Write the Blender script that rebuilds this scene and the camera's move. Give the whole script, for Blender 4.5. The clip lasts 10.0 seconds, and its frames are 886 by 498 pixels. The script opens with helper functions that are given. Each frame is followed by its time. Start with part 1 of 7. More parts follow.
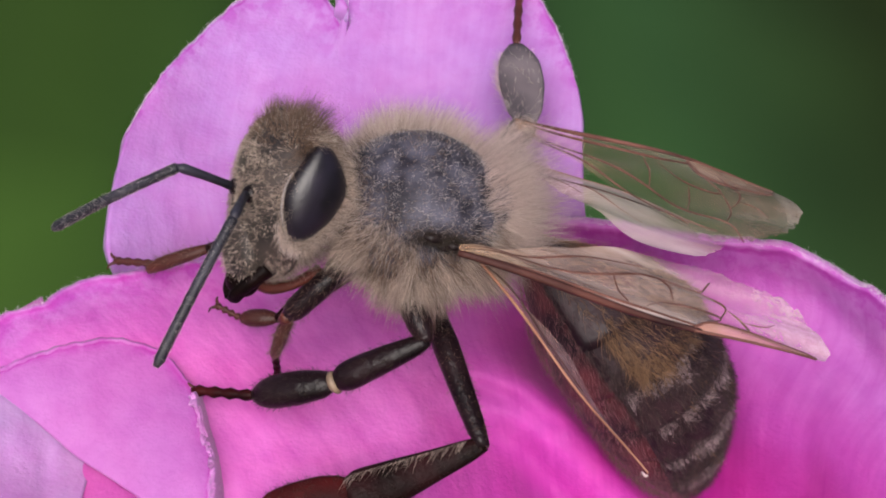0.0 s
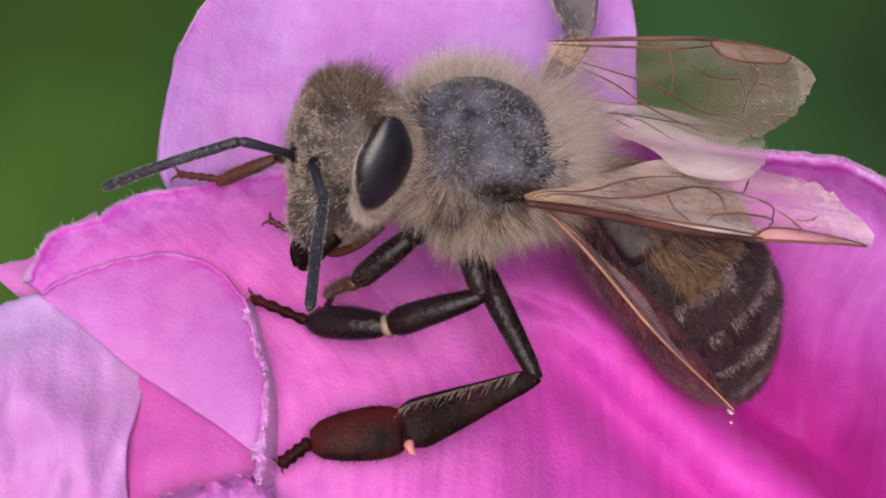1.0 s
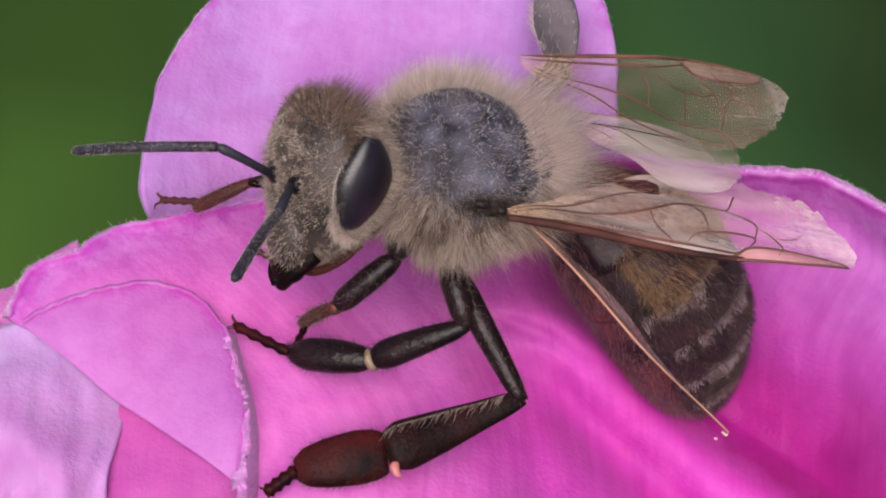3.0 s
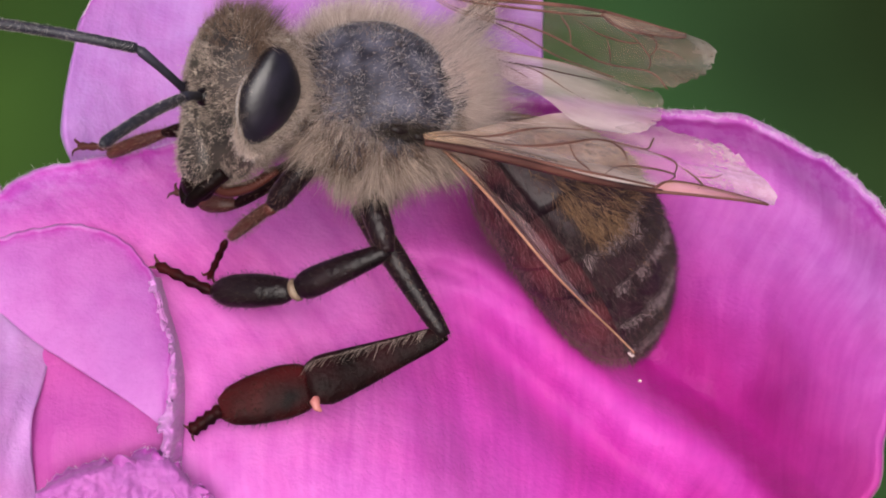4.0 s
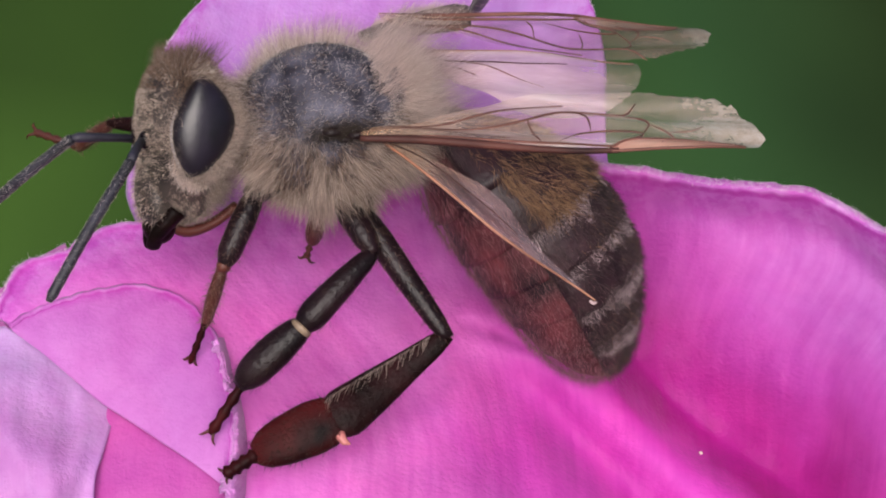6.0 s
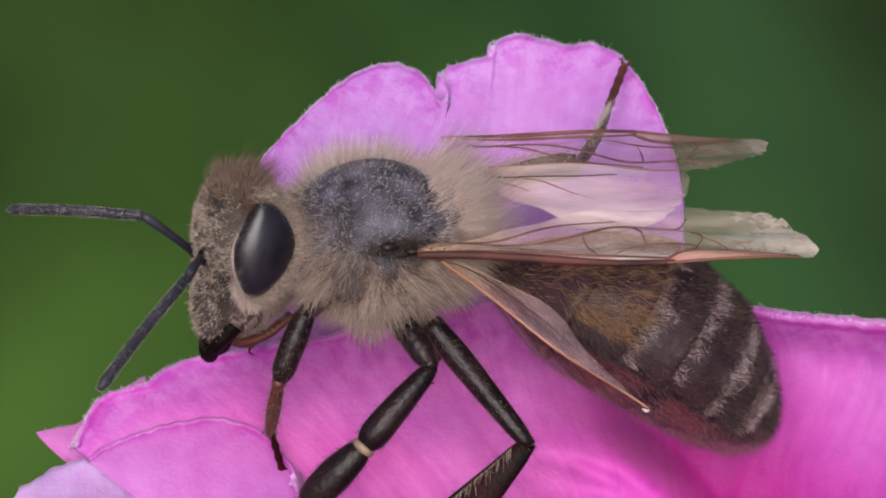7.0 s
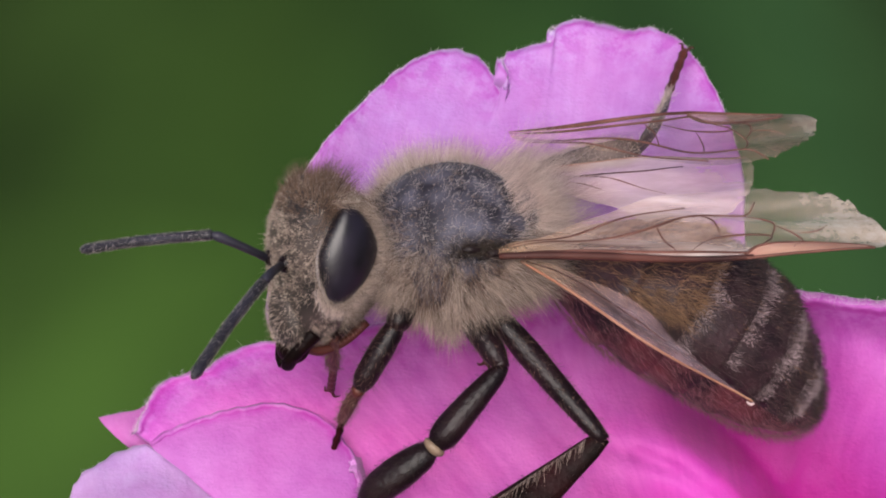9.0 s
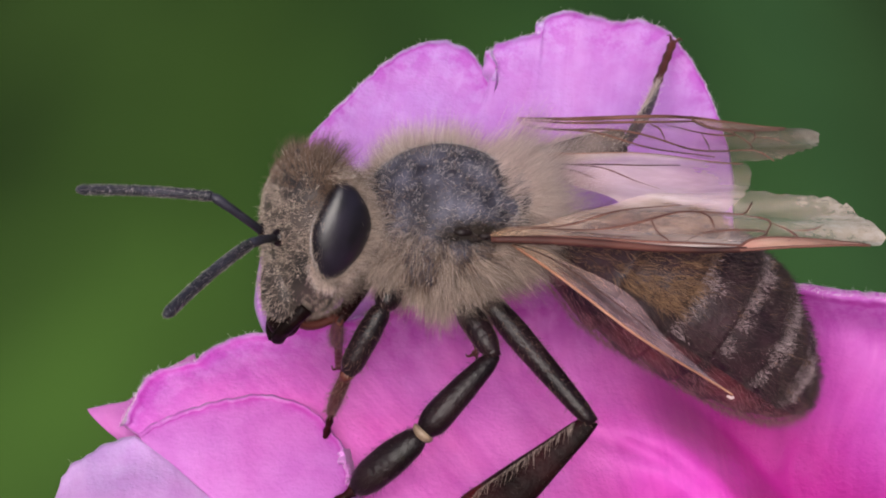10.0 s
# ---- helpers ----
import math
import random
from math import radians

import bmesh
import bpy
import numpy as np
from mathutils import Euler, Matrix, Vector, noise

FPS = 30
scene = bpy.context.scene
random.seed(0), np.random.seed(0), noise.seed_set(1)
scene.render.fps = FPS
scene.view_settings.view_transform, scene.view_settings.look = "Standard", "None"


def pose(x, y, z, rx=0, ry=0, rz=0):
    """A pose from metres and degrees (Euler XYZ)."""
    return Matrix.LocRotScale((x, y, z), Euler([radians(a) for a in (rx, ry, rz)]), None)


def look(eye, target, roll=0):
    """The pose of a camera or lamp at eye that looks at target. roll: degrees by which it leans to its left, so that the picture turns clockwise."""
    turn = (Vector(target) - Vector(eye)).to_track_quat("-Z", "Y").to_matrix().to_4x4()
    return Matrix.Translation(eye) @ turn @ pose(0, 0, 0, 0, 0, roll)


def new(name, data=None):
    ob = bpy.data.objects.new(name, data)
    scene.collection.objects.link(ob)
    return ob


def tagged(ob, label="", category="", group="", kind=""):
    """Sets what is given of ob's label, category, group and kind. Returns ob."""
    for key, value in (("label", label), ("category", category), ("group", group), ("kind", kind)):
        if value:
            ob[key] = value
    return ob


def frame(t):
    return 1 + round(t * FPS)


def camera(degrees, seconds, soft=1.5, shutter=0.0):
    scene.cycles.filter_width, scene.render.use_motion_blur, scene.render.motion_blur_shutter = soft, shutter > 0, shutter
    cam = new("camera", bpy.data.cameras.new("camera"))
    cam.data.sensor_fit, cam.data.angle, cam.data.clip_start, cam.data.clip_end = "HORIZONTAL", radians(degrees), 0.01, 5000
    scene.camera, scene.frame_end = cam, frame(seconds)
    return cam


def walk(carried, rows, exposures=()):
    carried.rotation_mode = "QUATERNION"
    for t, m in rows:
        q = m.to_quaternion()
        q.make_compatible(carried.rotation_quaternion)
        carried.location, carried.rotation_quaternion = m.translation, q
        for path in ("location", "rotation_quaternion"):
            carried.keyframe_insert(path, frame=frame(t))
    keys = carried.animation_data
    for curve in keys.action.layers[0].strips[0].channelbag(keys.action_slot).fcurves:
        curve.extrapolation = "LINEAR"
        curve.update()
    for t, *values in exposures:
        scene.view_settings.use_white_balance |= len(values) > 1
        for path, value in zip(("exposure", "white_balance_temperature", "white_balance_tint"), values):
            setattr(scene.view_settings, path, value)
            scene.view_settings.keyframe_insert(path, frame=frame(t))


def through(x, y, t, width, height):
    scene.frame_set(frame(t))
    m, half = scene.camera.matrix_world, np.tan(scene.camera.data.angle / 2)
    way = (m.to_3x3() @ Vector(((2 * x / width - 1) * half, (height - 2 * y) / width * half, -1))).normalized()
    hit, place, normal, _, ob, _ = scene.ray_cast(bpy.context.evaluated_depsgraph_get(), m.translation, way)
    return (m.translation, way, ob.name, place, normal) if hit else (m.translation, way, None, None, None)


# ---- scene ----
# A honey bee on a pink garden flower. Lengths in millimetres are turned into metres by MM.
MM = 0.001
HEIGHT = 0.45                                        # of the flower above the lawn
PITCH = radians(35)                                  # of the line of sight below the level
RIGHT = Vector((1, 0, 0))
UPWARD = Vector((0, math.sin(PITCH), math.cos(PITCH)))
TOWARD = Vector((0, -math.cos(PITCH), math.sin(PITCH)))
BASE = Vector((0, 0, HEIGHT))


def at(u, v, w):
    """A place in the world from millimetres to the right, upward and toward the lens."""
    return BASE + (RIGHT * u + UPWARD * v + TOWARD * w) * MM


FRAME = Matrix.Translation(BASE) @ Matrix((RIGHT, UPWARD, TOWARD)).transposed().to_4x4()


def mm_pose(x, y, z, rx=0, ry=0, rz=0):
    return pose(x * MM, y * MM, z * MM, rx, ry, rz)


# ---- camera: held in the hand, it swings about one place ----
cam = camera(28, 10.0, 1.95)
HELD = look(at(0, 0, 37), at(0, 0, 0))
SWING = [
    (0, -1.403, -3.603),
    (0.2, -1.822, -2.822),
    (0.3, -2.167, -2.513),
    (0.5, -1.293, -2.513),
    (0.7, -3.422, -2.022),
    (0.8, -3.766, -1.658),
    (1, -4.147, -1.913),
    (1.2, -3.567, -1.421),
    (1.3, -3.821, -1.913),
    (1.5, -4.618, -2.949),
    (1.7, -4.057, -3.022),
    (1.8, -3.712, -3.567),
    (2, -4.455, -4.202),
    (2.2, -3.022, -3.966),
    (2.3, -3.022, -4.02),
    (2.5, -4.057, -3.476),
    (2.7, -3.222, -1.949),
    (3.8, -3.893, -5.052),
    (4, -5.089, -4.908),
    (4.2, -3.766, -4.618),
    (4.3, -3.567, -4.618),
    (4.5, -3.53, -5.901),
    (4.7, -2.586, -5.847),
    (4.8, -2.822, -4.872),
    (5, -2.986, -3.676),
    (5.2, -4.093, -3.131),
    (5.3, -3.167, -1.876),
    (5.5, -1.913, -2.967),
    (5.7, -3.185, -3.04),
    (6.8, -0.255, -1.13),
    (7, 1.184, -0.383),
    (7.2, 0.856, 0.182),
    (7.3, 1.13, -0.31),
    (7.5, 0, 0),
    (7.7, -0.073, 0.364),
    (7.8, 0.383, 0.182),
    (8, -0.656, 0.911),
    (8.2, 1.057, 1.221),
    (8.3, 1.457, 1.931),
    (8.5, 0, 4.274),
    (8.7, -0.619, 3.657),
    (8.8, -0.547, 2.967),
    (9, 0.747, 1.53),
    (9.2, 0.255, 0.692),
    (9.3, 0.182, 0.255),
    (9.5, 0.838, -0.255),
    (9.7, 2.531, 0.456),
    (9.8, 2.004, 0.583),
    (10, 0.474, 1.166),
]
walk(cam, [(t, HELD @ pose(0, 0, 0, rx, ry, 0)) for t, rx, ry in SWING])

# ---- daylight: bright, hazy sky and a veiled sun ----
world = bpy.data.worlds.new("sky")
scene.world = world
world.use_nodes = True
wt = world.node_tree
sky = wt.nodes.new("ShaderNodeTexSky")
sky.sky_type, sky.sun_disc = "NISHITA", False
SUN_UP, SUN_TURN = radians(44), radians(188)
sky.sun_elevation, sky.sun_rotation = SUN_UP, SUN_TURN
sky.air_density, sky.dust_density = 0.8, 6.0
wt.links.new(sky.outputs[0], wt.nodes["Background"].inputs[0])
wt.nodes["Background"].inputs[1].default_value = 0.09
sun_data = bpy.data.lights.new("sun", "SUN")
sun_data.energy, sun_data.angle, sun_data.color = 2.7, radians(50), (1.0, 0.955, 0.96)
sun = new("sun", sun_data)
sun_dir = Vector((math.sin(SUN_TURN) * math.cos(SUN_UP), math.cos(SUN_TURN) * math.cos(SUN_UP), math.sin(SUN_UP)))
sun.matrix_world = look(BASE + sun_dir * 3, BASE)
scene.view_settings.exposure = 0.5


# ---- materials ----
def material(name):
    m = bpy.data.materials.new(name)
    m.use_nodes = True
    nt = m.node_tree
    return m, nt, nt.nodes["Principled BSDF"]


def node(nt, kind, **values):
    n = nt.nodes.new(kind)
    for key, value in values.items():
        n.inputs[key].default_value = value
    return n


def noise_of(nt, scale, detail=3.0, rough=0.55, stretch=None):
    co = nt.nodes.new("ShaderNodeTexCoord")
    n = node(nt, "ShaderNodeTexNoise", Scale=scale, Detail=detail, Roughness=rough)
    if stretch:
        mp = nt.nodes.new("ShaderNodeMapping")
        mp.inputs["Scale"].default_value = stretch
        nt.links.new(co.outputs["Object"], mp.inputs[0])
        nt.links.new(mp.outputs[0], n.inputs["Vector"])
    else:
        nt.links.new(co.outputs["Object"], n.inputs["Vector"])
    return n.outputs[0]


def ramp(nt, source, *stops):
    r = nt.nodes.new("ShaderNodeValToRGB")
    e = r.color_ramp.elements
    while len(e) < len(stops):
        e.new(0.5)
    for slot, (place, colour) in zip(e, stops):
        slot.position, slot.color = place, (*colour, 1)
    nt.links.new(source, r.inputs[0])
    return r.outputs[0]


def blend(nt, factor, a, b, how="MIX"):
    n = nt.nodes.new("ShaderNodeMix")
    n.data_type, n.blend_type = "RGBA", how
    for slot, value in ((0, factor), (6, a), (7, b)):
        if isinstance(value, (int, float)):
            n.inputs[slot].default_value = value
        elif isinstance(value, tuple):
            n.inputs[slot].default_value = (*value, 1)
        else:
            nt.links.new(value, n.inputs[slot])
    return n.outputs[2]


def bumped(nt, bsdf, source, strength, depth):
    b = node(nt, "ShaderNodeBump", Strength=strength, Distance=depth)
    nt.links.new(source, b.inputs["Height"])
    nt.links.new(b.outputs[0], bsdf.inputs["Normal"])
    return b.outputs[0]


def chitin(name, dark, light, rough=0.3, scale=3000, relief=0.25, spec=0.5):
    m, nt, b = material(name)
    grain = noise_of(nt, scale, 4)
    patch = noise_of(nt, scale * 0.18, 2)
    col = blend(nt, ramp(nt, patch, (0.35, (0, 0, 0)), (0.7, (1, 1, 1))), dark, light)
    nt.links.new(col, b.inputs["Base Color"])
    b.inputs["Roughness"].default_value = rough
    b.inputs["Specular IOR Level"].default_value = spec
    bumped(nt, b, grain, relief, 0.00003)
    return m


def hair(name, root, tip, through=0.35):
    """Fine hair that lets some light through; each strand differs a little."""
    m, nt, b = material(name)
    geo = nt.nodes.new("ShaderNodeNewGeometry")
    col = ramp(nt, geo.outputs["Random Per Island"], (0.0, root), (1.0, tip))
    nt.links.new(col, b.inputs["Base Color"])
    b.inputs["Roughness"].default_value = 0.55
    tr = nt.nodes.new("ShaderNodeBsdfTranslucent")
    nt.links.new(col, tr.inputs["Color"])
    mix = nt.nodes.new("ShaderNodeMixShader")
    mix.inputs[0].default_value = through
    nt.links.new(b.outputs[0], mix.inputs[1])
    nt.links.new(tr.outputs[0], mix.inputs[2])
    nt.links.new(mix.outputs[0], nt.nodes["Material Output"].inputs[0])
    return m


def petal_stuff(name, rim, heart, run=((0.0, 0.0), (1.0, 1.0)), through=0.35, swath=None, streak=0.45, cloud=0.75, piping=0.0, fold=()):
    """Petal tissue: pale at the rim, deep at the heart, with fine veins that run from heart to rim."""
    m, nt, b = material(name)
    uv = nt.nodes.new("ShaderNodeTexCoord")
    sep = nt.nodes.new("ShaderNodeSeparateXYZ")
    nt.links.new(uv.outputs["UV"], sep.inputs[0])
    wander = noise_of(nt, 180, 3)
    add = node(nt, "ShaderNodeMath")
    add.operation = "MULTIPLY_ADD"
    nt.links.new(wander, add.inputs[0])
    add.inputs[1].default_value = 0.3
    nt.links.new(sep.outputs[1], add.inputs[2])
    base = ramp(nt, add.outputs[0], *[(p + 0.15, tuple(a + (c - a) * f for a, c in zip(rim, heart))) for p, f in run])
    if swath:
        # the deep colour keeps to one swath of the petal
        shift = node(nt, "ShaderNodeMath")
        shift.operation = "MULTIPLY_ADD"
        nt.links.new(noise_of(nt, 140, 2), shift.inputs[0])
        shift.inputs[1].default_value = 0.085
        nt.links.new(sep.outputs[0], shift.inputs[2])
        mid = (0.88, 0.24, 0.70)
        where = ramp(nt, shift.outputs[0], *[(p + 0.06, (f, f, f)) for p, f in swath])
        low = ramp(nt, add.outputs[0], (0.15, rim), (0.42, mid), (0.8, mid), (1.0, rim))
        base = blend(nt, where, low, base)
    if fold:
        # pigment and painted fold shade along the long crease: pale on its ridge, deep beside it
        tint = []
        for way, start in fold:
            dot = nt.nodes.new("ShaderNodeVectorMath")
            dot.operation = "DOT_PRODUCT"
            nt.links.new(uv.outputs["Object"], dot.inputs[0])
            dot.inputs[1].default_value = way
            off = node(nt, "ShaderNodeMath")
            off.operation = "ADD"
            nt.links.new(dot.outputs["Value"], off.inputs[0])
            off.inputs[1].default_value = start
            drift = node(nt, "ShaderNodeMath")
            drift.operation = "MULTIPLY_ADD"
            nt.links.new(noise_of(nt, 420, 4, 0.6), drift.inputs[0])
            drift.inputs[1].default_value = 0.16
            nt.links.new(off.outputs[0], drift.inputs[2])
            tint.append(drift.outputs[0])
        # the darkest stops also carry the shade of the hollow beside the ridge
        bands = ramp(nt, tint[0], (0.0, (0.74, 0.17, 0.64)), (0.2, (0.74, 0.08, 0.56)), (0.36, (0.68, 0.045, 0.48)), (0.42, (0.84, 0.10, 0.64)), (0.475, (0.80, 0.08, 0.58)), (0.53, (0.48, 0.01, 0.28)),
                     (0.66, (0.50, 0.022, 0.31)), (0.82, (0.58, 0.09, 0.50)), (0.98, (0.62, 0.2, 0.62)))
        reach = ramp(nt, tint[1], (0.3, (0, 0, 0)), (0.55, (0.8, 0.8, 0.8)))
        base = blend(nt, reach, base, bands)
    mp = nt.nodes.new("ShaderNodeMapping")
    mp.inputs["Scale"].default_value = (75, 4, 1)
    nt.links.new(uv.outputs["UV"], mp.inputs[0])
    vein = node(nt, "ShaderNodeTexNoise", Scale=1.0, Detail=2.5, Roughness=0.55, Distortion=0.3)
    nt.links.new(mp.outputs[0], vein.inputs["Vector"])
    veins = ramp(nt, vein.outputs[0], (0.3, (0.8, 0.5, 0.8)), (0.62, (1, 1, 1)))
    col = blend(nt, streak, base, veins, "MULTIPLY")
    mott = ramp(nt, noise_of(nt, 1700, 4), (0.36, (0.86, 0.66, 0.86)), (0.6, (1, 1, 1)))
    col = blend(nt, 0.5, col, mott, "MULTIPLY")
    blot = ramp(nt, noise_of(nt, 520, 4), (0.32, (0.84, 0.68, 0.86)), (0.66, (1, 1, 1)))
    col = blend(nt, cloud, col, blot, "MULTIPLY")
    lilac = ramp(nt, noise_of(nt, 330, 5, 0.6), (0.38, (1.0, 0.86, 0.94)), (0.62, (0.96, 1.06, 1.04)))
    col = blend(nt, cloud, col, lilac, "MULTIPLY")
    if piping:
        # a pale hem, and a thin deep line just inside it
        jog = node(nt, "ShaderNodeMath")
        jog.operation = "MULTIPLY_ADD"
        nt.links.new(noise_of(nt, 1500, 3), jog.inputs[0])
        jog.inputs[1].default_value = 0.016 * piping
        nt.links.new(sep.outputs[1], jog.inputs[2])
        line = ramp(nt, jog.outputs[0], (0.0, (1.1, 1.6, 1.15)), (0.012 * piping, (1.08, 1.4, 1.1)), (0.019 * piping, (0.84, 0.26, 0.74)), (0.03 * piping, (0.98, 0.86, 0.98)), (0.06 * piping, (1, 1, 1)))
        hem = ramp(nt, jog.outputs[0], (0.05, (0.8, 0.8, 0.8)), (0.16, (0, 0, 0)))
        flecks = ramp(nt, noise_of(nt, 1900, 4, 0.65), (0.42, (0.9, 0.5, 0.86)), (0.55, (1.02, 1.08, 1.02)))
        col = blend(nt, hem, col, blend(nt, 1.0, col, flecks, "MULTIPLY"))
        worn = ramp(nt, noise_of(nt, 900, 3), (0.35, (0.25, 0.25, 0.25)), (0.6, (1, 1, 1)))
        col = blend(nt, worn, col, blend(nt, 1.0, col, line, "MULTIPLY"))
    nt.links.new(col, b.inputs["Base Color"])
    b.inputs["Roughness"].default_value = 0.55
    b.inputs["Specular IOR Level"].default_value = 0.25
    b.inputs["Sheen Weight"].default_value = 0.25
    b.inputs["Sheen Roughness"].default_value = 0.4
    cells = noise_of(nt, 9000, 3)
    both = node(nt, "ShaderNodeMath")
    both.operation = "MULTIPLY_ADD"
    nt.links.new(vein.outputs[0], both.inputs[0])
    both.inputs[1].default_value = 0.18 * streak
    nt.links.new(cells, both.inputs[2])
    normal = bumped(nt, b, both.outputs[0], 0.3, 0.0001)
    tr = nt.nodes.new("ShaderNodeBsdfTranslucent")
    nt.links.new(col, tr.inputs["Color"])
    nt.links.new(normal, tr.inputs["Normal"])
    mix = nt.nodes.new("ShaderNodeMixShader")
    mix.inputs[0].default_value = through
    nt.links.new(b.outputs[0], mix.inputs[1])
    nt.links.new(tr.outputs[0], mix.inputs[2])
    nt.links.new(mix.outputs[0], nt.nodes["Material Output"].inputs[0])
    return m


def membrane(name, milky=0.0, smoky=1.0):
    """Wing membrane: clear, faintly brown, with a soft shine and fine wrinkles; milky: how far it is whitened, smoky: how dark it is."""
    m, nt, b = material(name)
    mist = noise_of(nt, 1500, 5, 0.65, (0.22, 1.0, 1.0))
    col = ramp(nt, mist, (0.3, (0.3, 0.18, 0.15)), (0.5, (0.66, 0.48, 0.42)), (0.7, (0.92, 0.77, 0.72)))
    nt.links.new(col, b.inputs["Base Color"])
    b.inputs["Roughness"].default_value = 0.35
    b.inputs["Specular IOR Level"].default_value = 0.4
    see = ramp(nt, noise_of(nt, 1100, 3, 0.6, (0.4, 1.0, 1.0)), (0.3, (0.1, 0.1, 0.1)), (0.7, (0.42, 0.42, 0.42)))
    co = nt.nodes.new("ShaderNodeTexCoord")
    sep = nt.nodes.new("ShaderNodeSeparateXYZ")
    nt.links.new(co.outputs["Object"], sep.inputs[0])
    far = node(nt, "ShaderNodeMapRange")
    for slot, value in ((1, 0.0058 if smoky > 0.5 else 0.0068), (2, 0.0082)):
        far.inputs[slot].default_value = value
    nt.links.new(sep.outputs[0], far.inputs[0])
    frost = blend(nt, ramp(nt, noise_of(nt, 4200, 5, 0.7), (0.3, (0, 0, 0)), (0.7, (1, 1, 1))), (0, 0, 0), far.outputs[0])
    inner = node(nt, "ShaderNodeMapRange")
    for slot, value in ((1, 0.0058), (2, 0.0036)):
        inner.inputs[slot].default_value = value
    nt.links.new(sep.outputs[0], inner.inputs[0])
    dusty = ramp(nt, noise_of(nt, 1400, 4, 0.6, (0.3, 1.0, 1.0)), (0.3, (0.2, 0.2, 0.2)), (0.66, (0.58, 0.58, 0.58)))
    if smoky < 1:
        see = blend(nt, 1.0, see, (1.3, 1.3, 1.3), "MULTIPLY")
        if smoky < 0.5:
            stain = ramp(nt, noise_of(nt, 1400, 5, 0.65, (0.4, 1.0, 1.0)), (0.32, (0.4, 0.4, 0.4)), (0.68, (0.8, 0.8, 0.8)))
            see = blend(nt, inner.outputs[0], stain, see)
            b.inputs["Specular IOR Level"].default_value = 0.15
        tint = (smoky, smoky * 0.95, smoky * 0.85) if smoky < 0.5 else (smoky, smoky * 0.9, smoky * 1.08)
        col = blend(nt, 1.0, col, tint, "MULTIPLY")
    else:
        see = blend(nt, inner.outputs[0], see, dusty)
    if milky:
        share = blend(nt, 1.0, inner.outputs[0], (milky, milky, milky), "MULTIPLY")
        see = blend(nt, share, see, (0.7, 0.7, 0.7))
        col = blend(nt, share, col, (0.82, 0.66, 0.69))
    hinge = node(nt, "ShaderNodeMapRange")
    for slot, value in ((1, 0.0022), (2, 0.0002)):
        hinge.inputs[slot].default_value = value
    nt.links.new(sep.outputs[0], hinge.inputs[0])
    col = blend(nt, hinge.outputs[0], col, (0.66, 0.42, 0.26))
    nt.links.new(blend(nt, frost, see, (0.78, 0.78, 0.78)), b.inputs["Alpha"])
    nt.links.new(blend(nt, frost, col, (0.54, 0.48, 0.45)), b.inputs["Base Color"])
    bumped(nt, b, noise_of(nt, 1300, 5, 0.6, (0.4, 1.0, 1.0)), 0.8, 0.00009)
    return m


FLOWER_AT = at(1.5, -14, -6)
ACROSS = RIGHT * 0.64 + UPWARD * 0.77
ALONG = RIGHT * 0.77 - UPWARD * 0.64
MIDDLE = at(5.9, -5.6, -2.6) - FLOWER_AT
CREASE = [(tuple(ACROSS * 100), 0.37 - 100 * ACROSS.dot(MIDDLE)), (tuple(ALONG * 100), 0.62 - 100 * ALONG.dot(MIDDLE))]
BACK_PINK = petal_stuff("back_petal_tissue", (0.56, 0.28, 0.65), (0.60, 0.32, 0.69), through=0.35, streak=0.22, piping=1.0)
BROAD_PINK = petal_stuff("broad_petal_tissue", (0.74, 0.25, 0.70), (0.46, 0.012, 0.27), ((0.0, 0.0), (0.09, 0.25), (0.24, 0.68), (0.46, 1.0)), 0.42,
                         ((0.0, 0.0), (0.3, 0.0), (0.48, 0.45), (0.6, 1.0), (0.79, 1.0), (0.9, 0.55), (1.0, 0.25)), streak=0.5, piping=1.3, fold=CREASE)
FLAP_PINK = petal_stuff("flap_tissue", (0.60, 0.18, 0.57), (0.62, 0.22, 0.60), through=0.4, streak=0.1, cloud=0.5, piping=2.6)
DEEP_PINK = petal_stuff("inner_petal_tissue", (0.68, 0.15, 0.52), (0.62, 0.10, 0.44), through=0.4, streak=0.2)
PALE_PINK = petal_stuff("pale_petal_tissue", (0.56, 0.36, 0.64), (0.60, 0.24, 0.58), through=0.3, streak=0.12)
SEAM_PINK = petal_stuff("torn_edge_tissue", (0.74, 0.36, 0.70), (0.68, 0.2, 0.60), through=0.3)
TIP_PINK = petal_stuff("tip_tissue", (0.66, 0.25, 0.58), (0.64, 0.20, 0.54), through=0.35, streak=0.25)
RIM_HAIR = hair("petal_down", (0.75, 0.56, 0.74), (0.97, 0.9, 0.95), 0.4)
BLACK = chitin("black_chitin", (0.004, 0.002, 0.003), (0.013, 0.006, 0.008), 0.28, 6500, 1.0, spec=0.16)
BROWN = chitin("brown_chitin", (0.004, 0.002, 0.002), (0.018, 0.005, 0.006), 0.4, 6500, 1.0, spec=0.05)
RED_BROWN = chitin("red_brown_chitin", (0.035, 0.010, 0.008), (0.10, 0.024, 0.016), 0.45, spec=0.3)
GREY_BROWN = chitin("grey_brown_chitin", (0.04, 0.03, 0.032), (0.17, 0.125, 0.115), 0.55, 5000, spec=0.2)
DARK_RED = chitin("dark_red_chitin", (0.004, 0.0015, 0.002), (0.055, 0.007, 0.008), 0.42, 4200, 0.8, spec=0.05)
SMOKE = chitin("smoky_chitin", (0.045, 0.037, 0.044), (0.14, 0.115, 0.125), 0.5, 5000, spec=0.2)
ROSE = chitin("rosy_chitin", (0.2, 0.05, 0.05), (0.42, 0.14, 0.13), 0.5)
